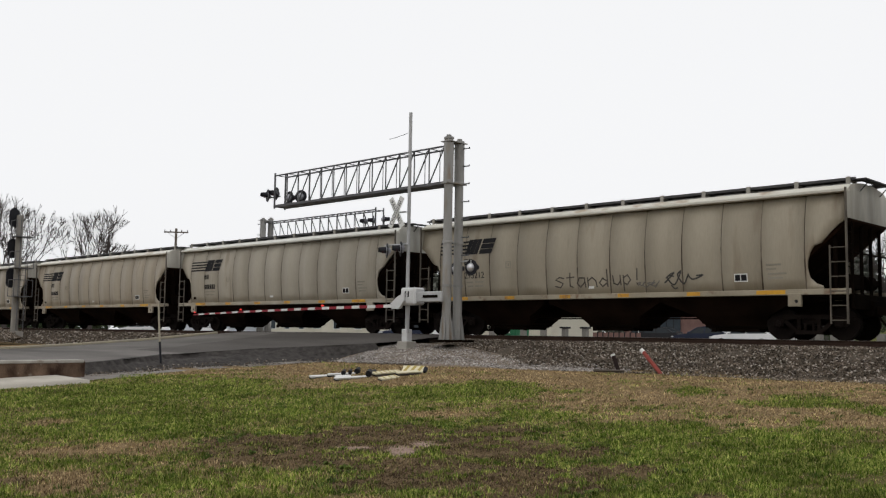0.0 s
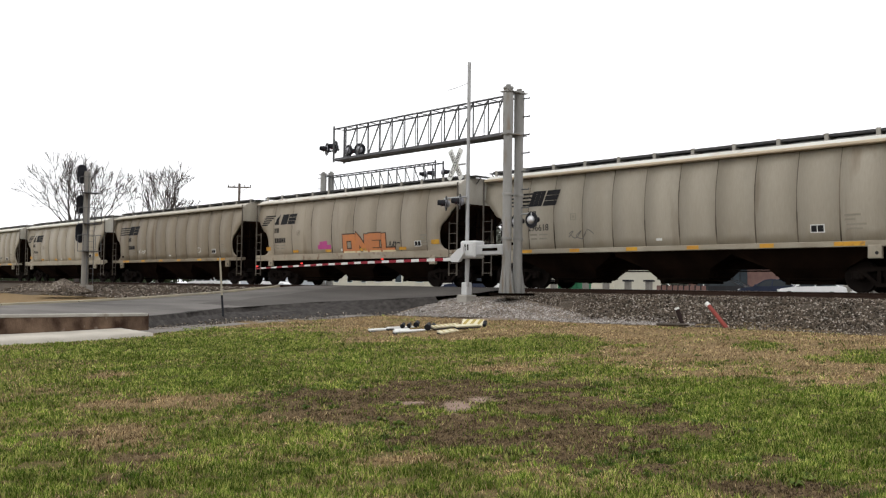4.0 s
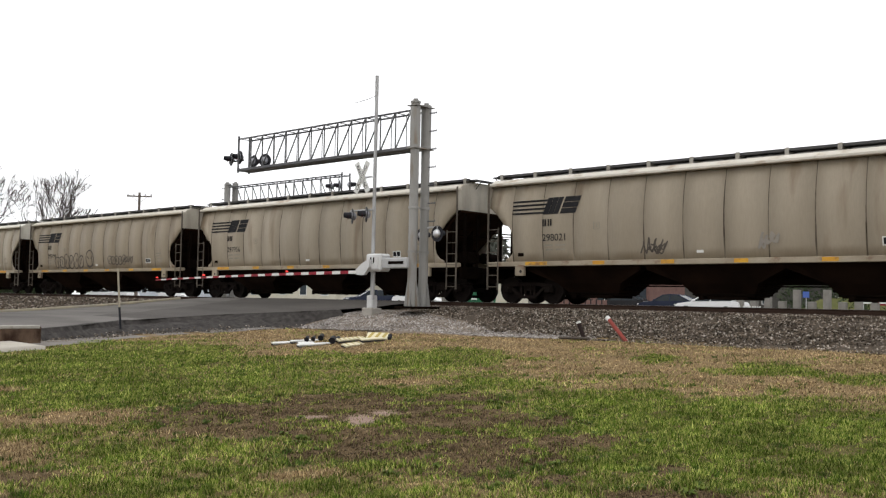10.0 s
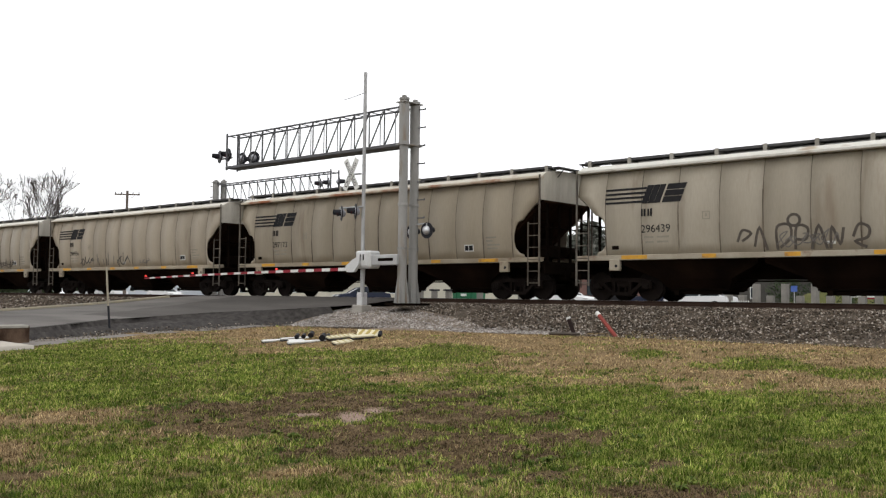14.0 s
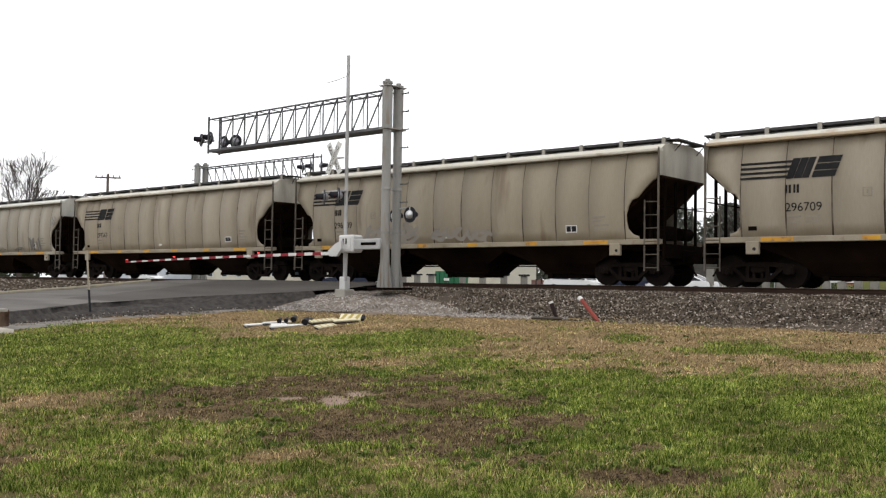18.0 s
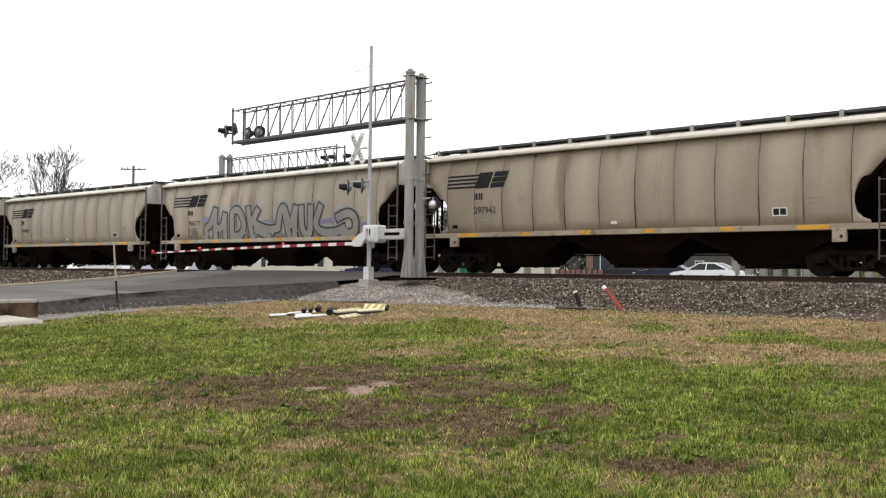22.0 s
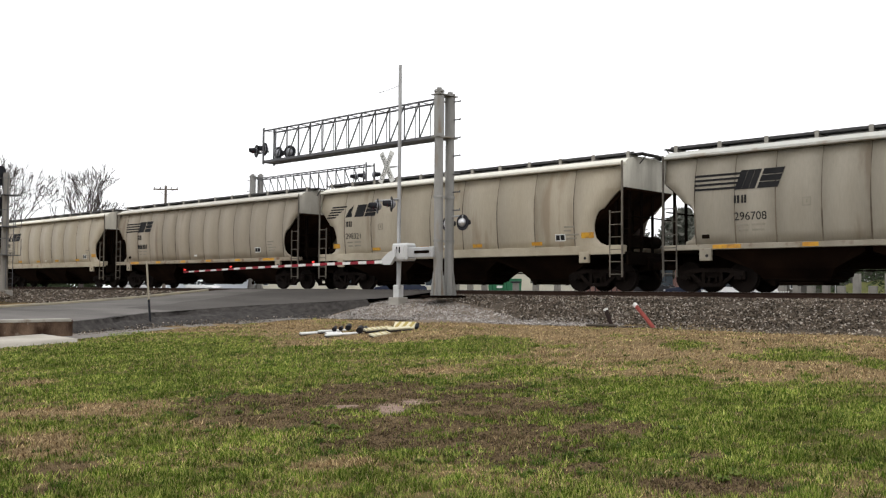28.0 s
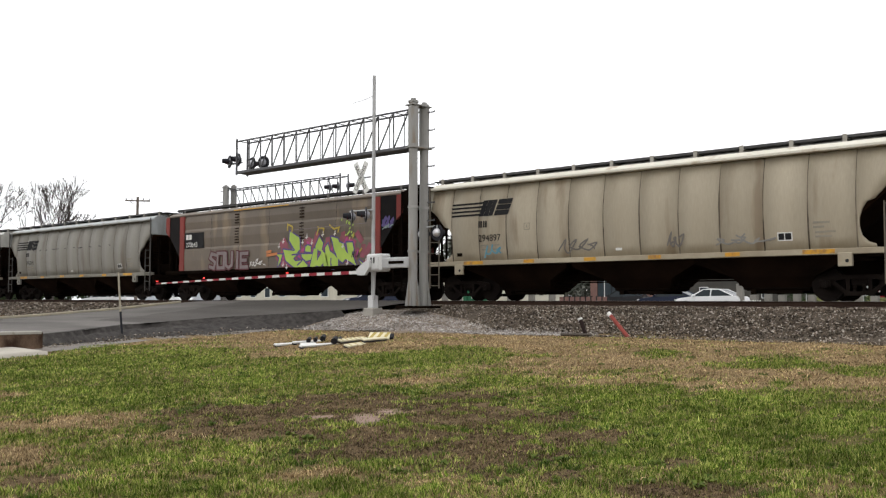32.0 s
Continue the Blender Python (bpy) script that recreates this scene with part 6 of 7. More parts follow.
    lime = [[(x, z), (x + 0.03, z + 0.05)] for x, z in ((rng.gauss(13.55, 0.15), rng.uniform(2.4, 3.3)) for _ in range(18))]
    tag = [[(u + 3.85 + 0.64 * i, 1.5 + 0.68 * v) for u, v in ((a * 0.5, b) for a, b in line)] for i, ch in enumerate("SOUI") for line in GLYPHS[ch]] + word("E", 6.3, 1.5, 0.5, 0.62)
    paint_on(20, [(cloud, 0.26, SPRAY_ROSE), (cloud[::3], 0.09, SPRAY_PINK), (rims, 0.13, SPRAY_VIOLET), (letters, 0, SPRAY_GREEN), (cuts, 0.07, SPRAY_VIOLET), (drips, 0.07, SPRAY_YELLOW), (stars, 0.035, SPRAY_WHITE), ([[(10.0, 3.02), (12.2, 3.05), (14.6, 3.08)]], 0.025, SPRAY_MAUVE), ([[(13.75, 1.75), (13.78, 1.95)], [(13.86, 1.75), (13.89, 1.95)], [(13.78, 1.84), (13.86, 1.84)], [(13.98, 1.75), (14.0, 1.95)], [(14.1, 1.75), (14.14, 1.95)]], 0.05, SPRAY_BLACK), (lime, 0.05, SPRAY_GREEN), (tag, 0.27, SPRAY_MAROON), (tag, 0.15, SPRAY_MAUVE), (scribble(rng, 7.0, 8.0, 1.5, 1.85, 5), 0.035, SPRAY_WHITE), ([[(8.25, 1.98), (8.9, 2.02)], [(8.25, 2.12), (8.5, 2.14)]], 0.12, SPRAY_ORANGE)], "lime green graffiti with violet outlines over a rose haze")
    paint_on(20, [(scribble(rng, 15.5, 16.1, 2.85, 3.25, 3), 0.13, SPRAY_VIOLET), (scribble(rng, 15.5, 15.9, 2.75, 3.0, 2), 0.045, SPRAY_TEAL)], "small violet and pale green scrawl")


graffiti()


# ---- signal mast by the track ----
M["mast"] = material("grey_brown_mast_steel", (0.27, 0.25, 0.22), (0.19, 0.175, 0.155), 0.7, 0, 1.5, 30, 0.1)


def signal_mast():
    s = thing("signal_mast", "galvanised railway signal mast with three black heads", "railway signal", (-58.4, 23.0, 1.25))
    part("mast_post", rod(B(), (0, 0, 0), (0, 0, 7.2), 0.22, 0.19, 14), M["mast"], s)
    part("footing", box(B(), -0.4, 0.4, -0.4, 0.4, -0.25, 0.12, 0.03), M["concrete"], s)
    for z in (7.1, 5.2, 3.4):
        b = B()
        prism(b, [(0.3 * math.cos(a), z + 0.25 + 0.3 * math.sin(a)) for a in np.linspace(0, math.pi, 10)] + [(0.3 * math.cos(a), z - 0.35 + 0.3 * math.sin(a)) for a in np.linspace(math.pi, 2 * math.pi, 10)], 0.0, 0.06, "yz")
        bmesh.ops.translate(b, verts=b.verts, vec=(-0.3, -0.25, 0))
        h = part("signal_head", b, M["blackmetal"], s, "black oval signal head")
        for dz in (0.25, -0.05, -0.35):
            part("hood", rod(B(), (-0.6, -0.25, z + dz), (-0.3, -0.25, z + dz), 0.11, n=12), M["blackmetal"], h)
    lad = B()
    for y in (-0.2, 0.2):
        rod(lad, (0.75, y, 0.2), (0.75, y, 7.0), 0.025, n=6)
    for k in range(20):
        rod(lad, (0.75, -0.2, 0.5 + 0.33 * k), (0.75, 0.2, 0.5 + 0.33 * k), 0.012, n=5)
    part("ladder", lad, M["lattice"], s)
    for z in (2.2, 3.9, 5.8):
        deck = part("platform", box(B(), 0.1, 1.0, -0.55, 0.55, z, z + 0.04), M["lattice"], s)
        for x, y in ((1.0, -0.55), (1.0, 0.55), (0.12, -0.55), (0.12, 0.55)):
            part("rail_post", rod(B(), (x, y, z), (x, y, z + 1.0), 0.02, n=6), M["lattice"], deck)
        part("guard_rail", rod(B(), (1.0, -0.55, z + 1), (1.0, 0.55, z + 1), 0.02, n=6), M["lattice"], deck)
        part("guard_rail", rod(B(), (0.12, -0.55, z + 1), (1.0, -0.55, z + 1), 0.02, n=6), M["lattice"], deck)


signal_mast()


# ---- trees and poles beyond ----
def bare_tree(at, height, spread, seed, limbs, label, deep=6):
    """A leafless tree: long upswept limbs from a low fork, branching down to fine twigs."""
    t = thing("bare_tree", label, "tree", at, "bare trees")
    rng = random.Random(seed)
    levels = [([], []), ([], []), ([], [])]

    def piece(store, p, q, r0, r1):
        vs, fs = store
        d = (q - p).normalized()
        u = d.orthogonal().normalized()
        v = d.cross(u)
        n = len(vs)
        for c, r in ((p, r0), (q, r1)):
            for k in range(3):
                a = 2.0944 * k
                vs.append(c + (u * math.cos(a) + v * math.sin(a)) * r)
        fs.extend(((n, n + 1, n + 4, n + 3), (n + 1, n + 2, n + 5, n + 4), (n + 2, n, n + 3, n + 5)))

    def grow(p, d, length, r, depth):
        """A bough that bends upwards and forks at its tip; deep counts the forks."""
        n = 4 if depth < 2 else 3
        r1 = max(0.026, r * 0.76)
        for i in range(n):
            d = (d + Vector((rng.uniform(-1, 1), rng.uniform(-1, 1), rng.uniform(-0.3, 0.95))) * 0.14).normalized()
            q = p + d * length / n
            piece(levels[0 if depth < 2 else (1 if depth < 4 else 2)], p, q, r + (r1 - r) * i / n, r + (r1 - r) * (i + 1) / n)
            p = q
            if depth < deep and depth > 0 and i == 1 and rng.random() < 0.7:
                side = (d + Vector((rng.uniform(-1, 1), rng.uniform(-1, 1), rng.uniform(-0.3, 0.4))) * 0.75).normalized()
                grow(p, side, length * rng.uniform(0.45, 0.7), r1 * 0.5, depth + 2)
        if depth >= deep:
            return
        u = d.orthogonal().normalized()
        u.rotate(Matrix.Rotation(rng.uniform(0, 6.283), 3, d))
        for k in range(3 if rng.random() < 0.3 else 2):
            v = u.copy()
            v.rotate(Matrix.Rotation(k * (3.14 if k < 2 else 1.57) + rng.uniform(-0.4, 0.4), 3, d))
            grow(p, (d + v * rng.uniform(0.2, 0.52)).normalized(), length * rng.uniform(0.66, 0.86), r1 * rng.uniform(0.6, 0.8), depth + 1)

    part("root_flare", rod(B(), (0, 0, -0.2), (0, 0, height * 0.12), 0.026 * height, 0.019 * height, 8), M["bark"], t)
    for k in range(limbs):
        a = 6.283 * (k + rng.uniform(-0.3, 0.3)) / limbs
        s = spread * rng.uniform(0.35, 1.0)
        grow(Vector((0, 0, height * rng.uniform(0.08, 0.12))), Vector((math.cos(a) * s, math.sin(a) * s, 1)).normalized(), height * rng.uniform(0.24, 0.31), 0.018 * height, 0)
    for name, (vs, fs) in zip(("limb", "branch", "twig_spray"), levels):
        me = bpy.data.meshes.new(name)
        me.from_pydata(vs, [], fs)
        me.materials.append(M["bark"])
        o = part(name, me, None, t)
        if name != "limb":
            tagged(o, kind="stuff")
    return t


bare_tree((-110.2, 52.5, 1.2), 13.2, 0.42, 3, 4, "leafless grey tree with a rounded twiggy crown")
bare_tree((-124.7, 48.0, 1.2), 15.2, 0.26, 8, 4, "tall leafless tree with upswept limbs")


def utility_pole():
    p = thing("utility_pole", "weathered timber utility pole with crossarm", "utility pole", (-78.0, 45.0, 1.2))
    part("pole_shaft", rod(B(), (0, 0, -0.6), (0, 0, 9.75), 0.16, 0.11, 10), M["timberpole"], p)
    arm = pose(0, 0, 9.4, 0, 0, 50)
    a = part("crossarm", box(B(), -1.1, 1.1, -0.05, 0.05, -0.06, 0.06, 0.01), M["timberpole"], p, at=arm)
    for x in (-1.02, -0.5, 0.5, 1.02):
        i = B()
        rod(i, (x, 0, 0.06), (x, 0, 0.24), 0.045, 0.03, 8)
        part("insulator", i, M["blackmetal"], a)
    for s in (-1, 1):
        part("brace", rod(B(), (s * 0.7, 0, -0.05), (0, 0, -0.6), 0.02, n=5), M["galv"], a)
    c = B()
    rod(c, (0.22, 0, 7.5), (0.22, 0, 8.1), 0.14, n=10)
    part("transformer", c, M["galv"], p)


utility_pole()


# ---- beyond the track: street, parked cars, buildings ----
LOT = 0.95
M["lot"] = material("pale_worn_parking_asphalt", (0.20, 0.195, 0.185), (0.14, 0.136, 0.13), 0.85, 0, 0.1, 20, 0.1)
strip("parking_lot", [[(x, y, LOT) for x in (-260, -130, -60, -20, 60)] for y in (33, 60, 95, 130)], M["lot"], "pale worn asphalt parking lot", "parking lot")
M["carwhite"] = material("white_car_paint", (0.78, 0.78, 0.78), (0.72, 0.72, 0.72), 0.25, 0, 1, 30, 0.0)
M["carblue"] = material("dark_blue_car_paint", (0.03, 0.036, 0.065), (0.024, 0.03, 0.05), 0.25, 0.2, 1, 30, 0.0)
M["carblack"] = material("black_car_paint", (0.02, 0.02, 0.022), (0.03, 0.03, 0.032), 0.25, 0, 1, 30, 0.0)
M["glass"] = material("tinted_car_glass", (0.03, 0.036, 0.04), (0.02, 0.024, 0.027), 0.15, 0, 1, 30, 0.0, spec=0.12)
M["tyre"] = material("tyre_rubber", (0.02, 0.02, 0.02), (0.03, 0.03, 0.03), 0.85, 0, 6, 40, 0.1)
M["rim"] = material("alloy_rim", (0.5, 0.5, 0.5), (0.4, 0.4, 0.4), 0.35, 0.7, 6, 40, 0.0)


def sedan(at, paint, label, category="car", pickup=False):
    """A parked car, its nose towards -x."""
    c = thing("car" if not pickup else "pickup_truck", label, category, at, "vehicles beyond the track")
    b = B()
    low = [(-2.35, 0.35), (-2.4, 0.62), (-2.2, 0.80), (-1.1, 0.95), (1.7, 1.0), (2.3, 0.95), (2.4, 0.6), (2.35, 0.35)] if not pickup else [(-2.7, 0.45), (-2.75, 0.85), (-2.5, 1.05), (-1.2, 1.15), (2.7, 1.15), (2.75, 0.5)]
    prism(b, low, -0.88, 0.88)
    bmesh.ops.bevel(b, geom=list(b.edges), offset=0.06, segments=2, affect="EDGES")
    part("body", b, paint, c)
    cab = [(-1.15, 0.95), (-0.35, 1.40), (0.2, 1.46), (0.9, 1.42), (1.85, 1.0)] if not pickup else [(-1.2, 1.12), (-0.6, 1.75), (0.6, 1.78), (0.75, 1.12)]
    g = B()
    prism(g, cab, -0.72, 0.72)
    for v in g.verts:
        if v.co.z > 1.2:
            v.co.y *= 0.86
    part("greenhouse", g, M["glass"], c, "tinted windows")
    r = B()
    tops = [q for q in cab if q[1] > 1.3]
    prism(r, [(tops[0][0], tops[0][1] + 0.0), *[(u, v + 0.035) for u, v in tops], (tops[-1][0], tops[-1][1] - 0.01)], -0.63, 0.63)
    part("car_roof", r, paint, c)
    for s in (-1, 1):
        for u0, u1 in (((cab[0][0], cab[0][1]), (tops[0][0], tops[0][1])), ((0.25, 0.97), (0.28, tops[-1][1])), ((cab[-1][0], cab[-1][1]), (tops[-1][0], tops[-1][1]))):
            part("pillar", rod(B(), (u0[0], s * 0.73, u0[1]), (u1[0], s * 0.63, u1[1]), 0.04, n=6), paint, c)
        part("mirror", box(B(), -0.95, -0.75, s * 0.9, s * 1.02, 0.98, 1.1, 0.02), paint, c)
        part("headlight", box(B(), -2.38, -2.1, s * 0.5, s * 0.86, 0.66, 0.76, 0.02), M["rim"], c)
    wx = 1.45 if not pickup else 1.75
    w = rod(B(), (0, -0.11, 0), (0, 0.11, 0), 0.33, n=18)
    w = mesh_of(w, "tyre", M["tyre"])
    rim = mesh_of(rod(B(), (0, -0.118, 0), (0, 0.118, 0), 0.21, n=14), "rim", M["rim"])
    for x in (-wx, wx):
        for y in (-0.8, 0.8):
            t = part("tyre", w, None, c, "black tyre", at=(x, y, 0.33))
            part("rim", rim, None, t)
    return c


sedan(pose(-29.7, 60.5, LOT), M["carwhite"], "parked white sedan on the lot beyond the track")
sedan(pose(-34.4, 63.5, LOT), M["carblue"], "parked dark blue sedan on the lot")
sedan(pose(-40.0, 66.0, LOT), M["carblack"], "parked black car beside a building")
sedan(pose(-44.9, 80, LOT), M["carwhite"], "white pickup truck parked farther off", "pickup truck", True)
sedan(pose(-58.6, 56, LOT, 0, 0, 60), M["carblue"], "parked blue car near the cream building")
sedan(pose(-116.0, 62, LOT, 0, 0, 20), M["carwhite"], "parked white car seen under the train")
sedan(pose(-107.0, 60, LOT), M["carwhite"], "parked white car seen under the train")
sedan(pose(-92.0, 58, LOT, 0, 0, 180), M["carwhite"], "parked white car seen under the train")
driver = sedan(pose(-54.0, 57, LOT, 0, 0, 180), M["carwhite"], "white sedan that drives along the lot")

M["cream"] = material("cream_metal_siding", (0.60, 0.57, 0.47), (0.52, 0.49, 0.40), 0.7, 0, 0.5, 20, 0.1)
M["palewall"] = material("pale_blue_white_wall", (0.60, 0.64, 0.68), (0.52, 0.55, 0.60), 0.7, 0, 0.5, 20, 0.1)
M["brick"] = material("dull_maroon_brick", (0.20, 0.115, 0.095), (0.14, 0.08, 0.07), 0.85, 0, 2, 20, 0.2, own=True)
M["brownwall"] = material("dark_weathered_wall", (0.075, 0.07, 0.06), (0.05, 0.047, 0.042), 0.85, 0, 1, 20, 0.2)
M["roofing"] = material("dark_shingle_roof", (0.09, 0.08, 0.075), (0.06, 0.055, 0.05), 0.9, 0, 2, 20, 0.2)
M["pane"] = material("dark_window_glass", (0.05, 0.06, 0.07), (0.03, 0.04, 0.045), 0.08, 0, 1, 20, 0.0)
M["green"] = material("green_dumpster_paint", (0.03, 0.16, 0.075), (0.025, 0.12, 0.06), 0.5, 0, 2, 20, 0.1)
M["hedge"] = random_island("evergreen_leaves", (0.018, 0.030, 0.014), (0.07, 0.085, 0.045), 0.7, (0.035, 0.052, 0.024))
M["farleaf"] = random_island("pale_hazy_foliage", (0.05, 0.056, 0.044), (0.24, 0.24, 0.21), 0.8, (0.12, 0.126, 0.105))
M["post"] = material("pale_concrete_post", (0.25, 0.235, 0.21), (0.18, 0.17, 0.15), 0.9, 0, 2, 20, 0.2, own=True)


def building(at, w, d, h, wall, roof, label, windows=4, ribs=False):
    b = thing("building", label, "building", at, "buildings beyond the track")
    part("wall", box(B(), -w / 2, w / 2, 0, d, -0.2, h), wall, b)
    r = B()
    prism(r, [(-0.3, h - 0.02), (d / 2, h + d * 0.14), (d + 0.3, h - 0.02)], -w / 2 - 0.3, w / 2 + 0.3, "yz")
    part("roof", r, roof, b)
    for i in range(windows):
        x = -w / 2 + (i + 0.5) * w / windows
        f = part("window", box(B(), x - 0.55, x + 0.55, -0.05, 0.02, 0.95, 2.25), M["white"], b)
        part("pane", box(B(), x - 0.47, x + 0.47, -0.06, -0.045, 1.03, 2.17), M["pane"], f)
    if ribs:
        for i in range(int(w / 0.6)):
            part("siding_rib", box(B(), -w / 2 + 0.6 * i, -w / 2 + 0.6 * i + 0.06, -0.03, 0.0, 0, h), wall, b)
    return b


building((-62.0, 75, LOT), 9.0, 8, 3.1, M["cream"], M["roofing"], "cream metal-sided shed behind a green dumpster", 0, True)
building((-75.0, 62, LOT), 10.0, 7, 2.6, M["cream"], M["roofing"], "low cream building seen under the train", 3, True)
building((-64.6, 66, LOT), 4.4, 6, 2.6, M["cream"], M["roofing"], "small cream shed with vertical siding", 1, True)
building((-114.0, 68, LOT), 14.0, 9, 3.0, M["palewall"], M["roofing"], "pale blue-white house seen under the train", 4)
building((-98.0, 74, LOT), 12.0, 9, 3.2, M["cream"], M["roofing"], "pale house seen under the train", 4)
building((-50.0, 100, LOT), 22.0, 10, 3.6, M["brownwall"], M["roofing"], "dark long building at the back of the lot", 3)
building((-20.0, 118, LOT), 26.0, 10, 3.4, M["brownwall"], M["roofing"], "dark building behind a grass bank", 0)


def dumpster():
    d = thing("dumpster", "green steel dumpster on the lot", "dumpster", (-50.0, 60, LOT))
    b = B()
    prism(b, [(-1.0, -0.01), (1.0, -0.01), (1.15, 1.5), (-1.15, 1.5)], -0.8, 0.8)
    part("bin", b, M["green"], d)
    for x in (-0.55, 0.55):
        part("lid", box(B(), x - 0.53, x + 0.53, -0.85, 0.85, 1.5, 1.58, 0.02), M["green"], d)
    for x in (-0.7, -0.2, 0.3, 0.8):
        part("rib", box(B(), x, x + 0.08, -0.92, -0.78, 0.2, 1.45), M["green"], d)
    part("label_plate", box(B(), -0.1, 0.5, -0.93, -0.921, 0.8, 1.0), M["white"], d)


dumpster()


def brick_porch():
    """Low brick wall in panels with a glazed front behind it."""
    t = thing("brick_screen_wall", "low terracotta panel wall before a glazed front", "wall", (-41.2, 62, LOT))
    for i in range(9):
        part("wall_panel", box(B(), -2.2 + 0.5 * i, -1.78 + 0.5 * i, 0, 0.15, 0, 0.95, 0.01), M["brick"], t)
        part("panel_post", box(B(), -1.78 + 0.5 * i, -1.70 + 0.5 * i, -0.03, 0.18, 0, 1.0), M["carblack"], t)
    g = building((-41.6, 68, LOT), 5.6, 6, 3.4, M["brick"], M["roofing"], "brick shopfront with dark glazing bars", 0)
    for i in range(7):
        p = part("shop_window", box(B(), -2.0 + 0.66 * i, -1.42 + 0.66 * i, -0.05, 0.0, 0.9, 2.9), M["pane"], g)
        part("glazing_bar", box(B(), -2.06 + 0.66 * i, -2.0 + 0.66 * i, -0.08, 0.0, 0.1, 2.95), M["white"] if i % 3 == 1 else M["carblack"], g)


brick_porch()


def post_row():
    t = thing("parapet", "row of pale concrete posts with dark rails", "fence", (0, 60, LOT - 0.1))
    me = mesh_of(box(B(), -0.2, 0.2, -0.2, 0.2, 0, 1.9, 0.02), "post", M["post"])
    low = mesh_of(box(B(), -0.22, 0.22, -0.2, 0.2, 0, 1.15, 0.02), "post", M["post"])
    for i in range(14):
        part("post", me if i % 2 == 0 else low, None, t, at=(-27.4 + 0.95 * i, 0, 0))
    for i in range(13):
        part("rail", box(B(), -27.2 + 0.95 * i, -26.65 + 0.95 * i, -0.05, 0.05, 0.35, 0.6), M["carblack"], t)
    for i in range(8):
        part("white_picket", box(B(), -27.0 + 0.16 * i, -26.93 + 0.16 * i, -0.5, -0.45, 0, 0.8), M["white"], t)


post_row()


def bollards():
    """Short capped bollards along the far edge of the street."""
    first = None
    for x in (-46.2, -44.86, -43.53, -40.7, -38.98, -37.2, -35.58):
        if first:
            copy_thing(first, pose(x, 50.0, LOT))
            continue
        first = thing("bollard", "short grey-brown bollard with a flat dark cap", "bollard", (x, 50.0, LOT), "bollards beyond the track")
        part("shaft", box(B(), -0.17, 0.17, -0.17, 0.17, -0.05, 1.12, 0.02), M["post"], first)
        part("cap", box(B(), -0.27, 0.27, -0.27, 0.27, 1.12, 1.24, 0.02), M["carblack"], first, "flat dark cap")


bollards()
M["bankgrass"] = material("mown_bank_grass", (0.065, 0.075, 0.022), (0.11, 0.105, 0.04), 0.95, 0, 0.6, 12, 0.4, spec=0.05)
bank = strip("grass_bank", [[(x, y, z) for x in (-34, -24, -10, 10, 60)] for y, z in ((84, LOT + 0.02), (92, LOT + 1.5), (106, LOT + 2.2))], M["bankgrass"], "green grass bank beyond the lot", "bank")


def sign_board():
    s = thing("street_sign", "white and red sign panels on posts", "sign", (-20.2, 64, LOT))
    part("panel", box(B(), -0.7, 0.0, -0.04, 0.0, 1.0, 2.3), M["white"], s)
    part("panel", box(B(), 0.25, 1.1, -0.04, 0.0, 0.9, 2.1), M["redtape"], s)
    part("panel_face", box(B(), 0.35, 1.0, -0.06, -0.045, 1.0, 1.75), M["white"], s)
    for x in (-0.65, -0.05, 0.3, 1.05):
        part("sign_post", rod(B(), (x, 0.05, -0.1), (x, 0.05, 2.2), 0.035, n=6), M["galv"], s)
    b = thing("blue_sign", "small blue sign on a concrete post", "sign", (-22.9, 59.9, LOT))
    part("board", box(B(), -0.2, 0.2, -0.26, -0.22, 1.3, 1.68), material("blue_sign_paint", (0.08, 0.14, 0.42), (0.06, 0.11, 0.36), 0.5, 0, 2, 20, 0.0), b)
    part("sign_support", rod(B(), (0, -0.2, -0.1), (0, -0.2, 1.4), 0.03, n=6), M["galv"], b)


sign_board()


M["gravelbed"] = material("brown_dirt_and_gravel", (0.24, 0.195, 0.155), (0.12, 0.092, 0.07), 0.95, 0, 1.6, 30, 0.8, spec=0.05, spread=0.3)


def shrub(at, r, h, seed, label, leaf=0.16, count=900, mat=None):
    t = thing("shrub", label, "shrub", at, "shrubs beyond the track")
    rng = random.Random(seed)
    vs, fs = [], []
    for i in range(count):
        a, u = rng.uniform(0, 6.283), rng.random() ** 0.5
        z = rng.random()
        k = math.sin(math.pi * (0.15 + 0.8 * z)) * (0.75 + 0.25 * noise.noise((a * 2, z * 4, seed)))
        c = Vector((math.cos(a) * r * u * k, math.sin(a) * r * u * k, h * z))
        e1 = Vector((rng.uniform(-1, 1), rng.uniform(-1, 1), rng.uniform(-1, 1))) * leaf
        e2 = Vector((rng.uniform(-1, 1), rng.uniform(-1, 1), rng.uniform(-1, 1))) * leaf
        n = len(vs)
        vs += [c + e1, c + e2, c - e1]
        fs.append((n, n + 1, n + 2))
    me = bpy.data.meshes.new("foliage")
    me.from_pydata(vs, [], fs)
    me.materials.append(mat or M["hedge"])
    tagged(part("foliage", me, None, t), kind="stuff")
    part("stem", rod(B(), (0, 0, -0.1), (0, 0, h * 0.6), 0.06, 0.03, 6), M["bark"], t)


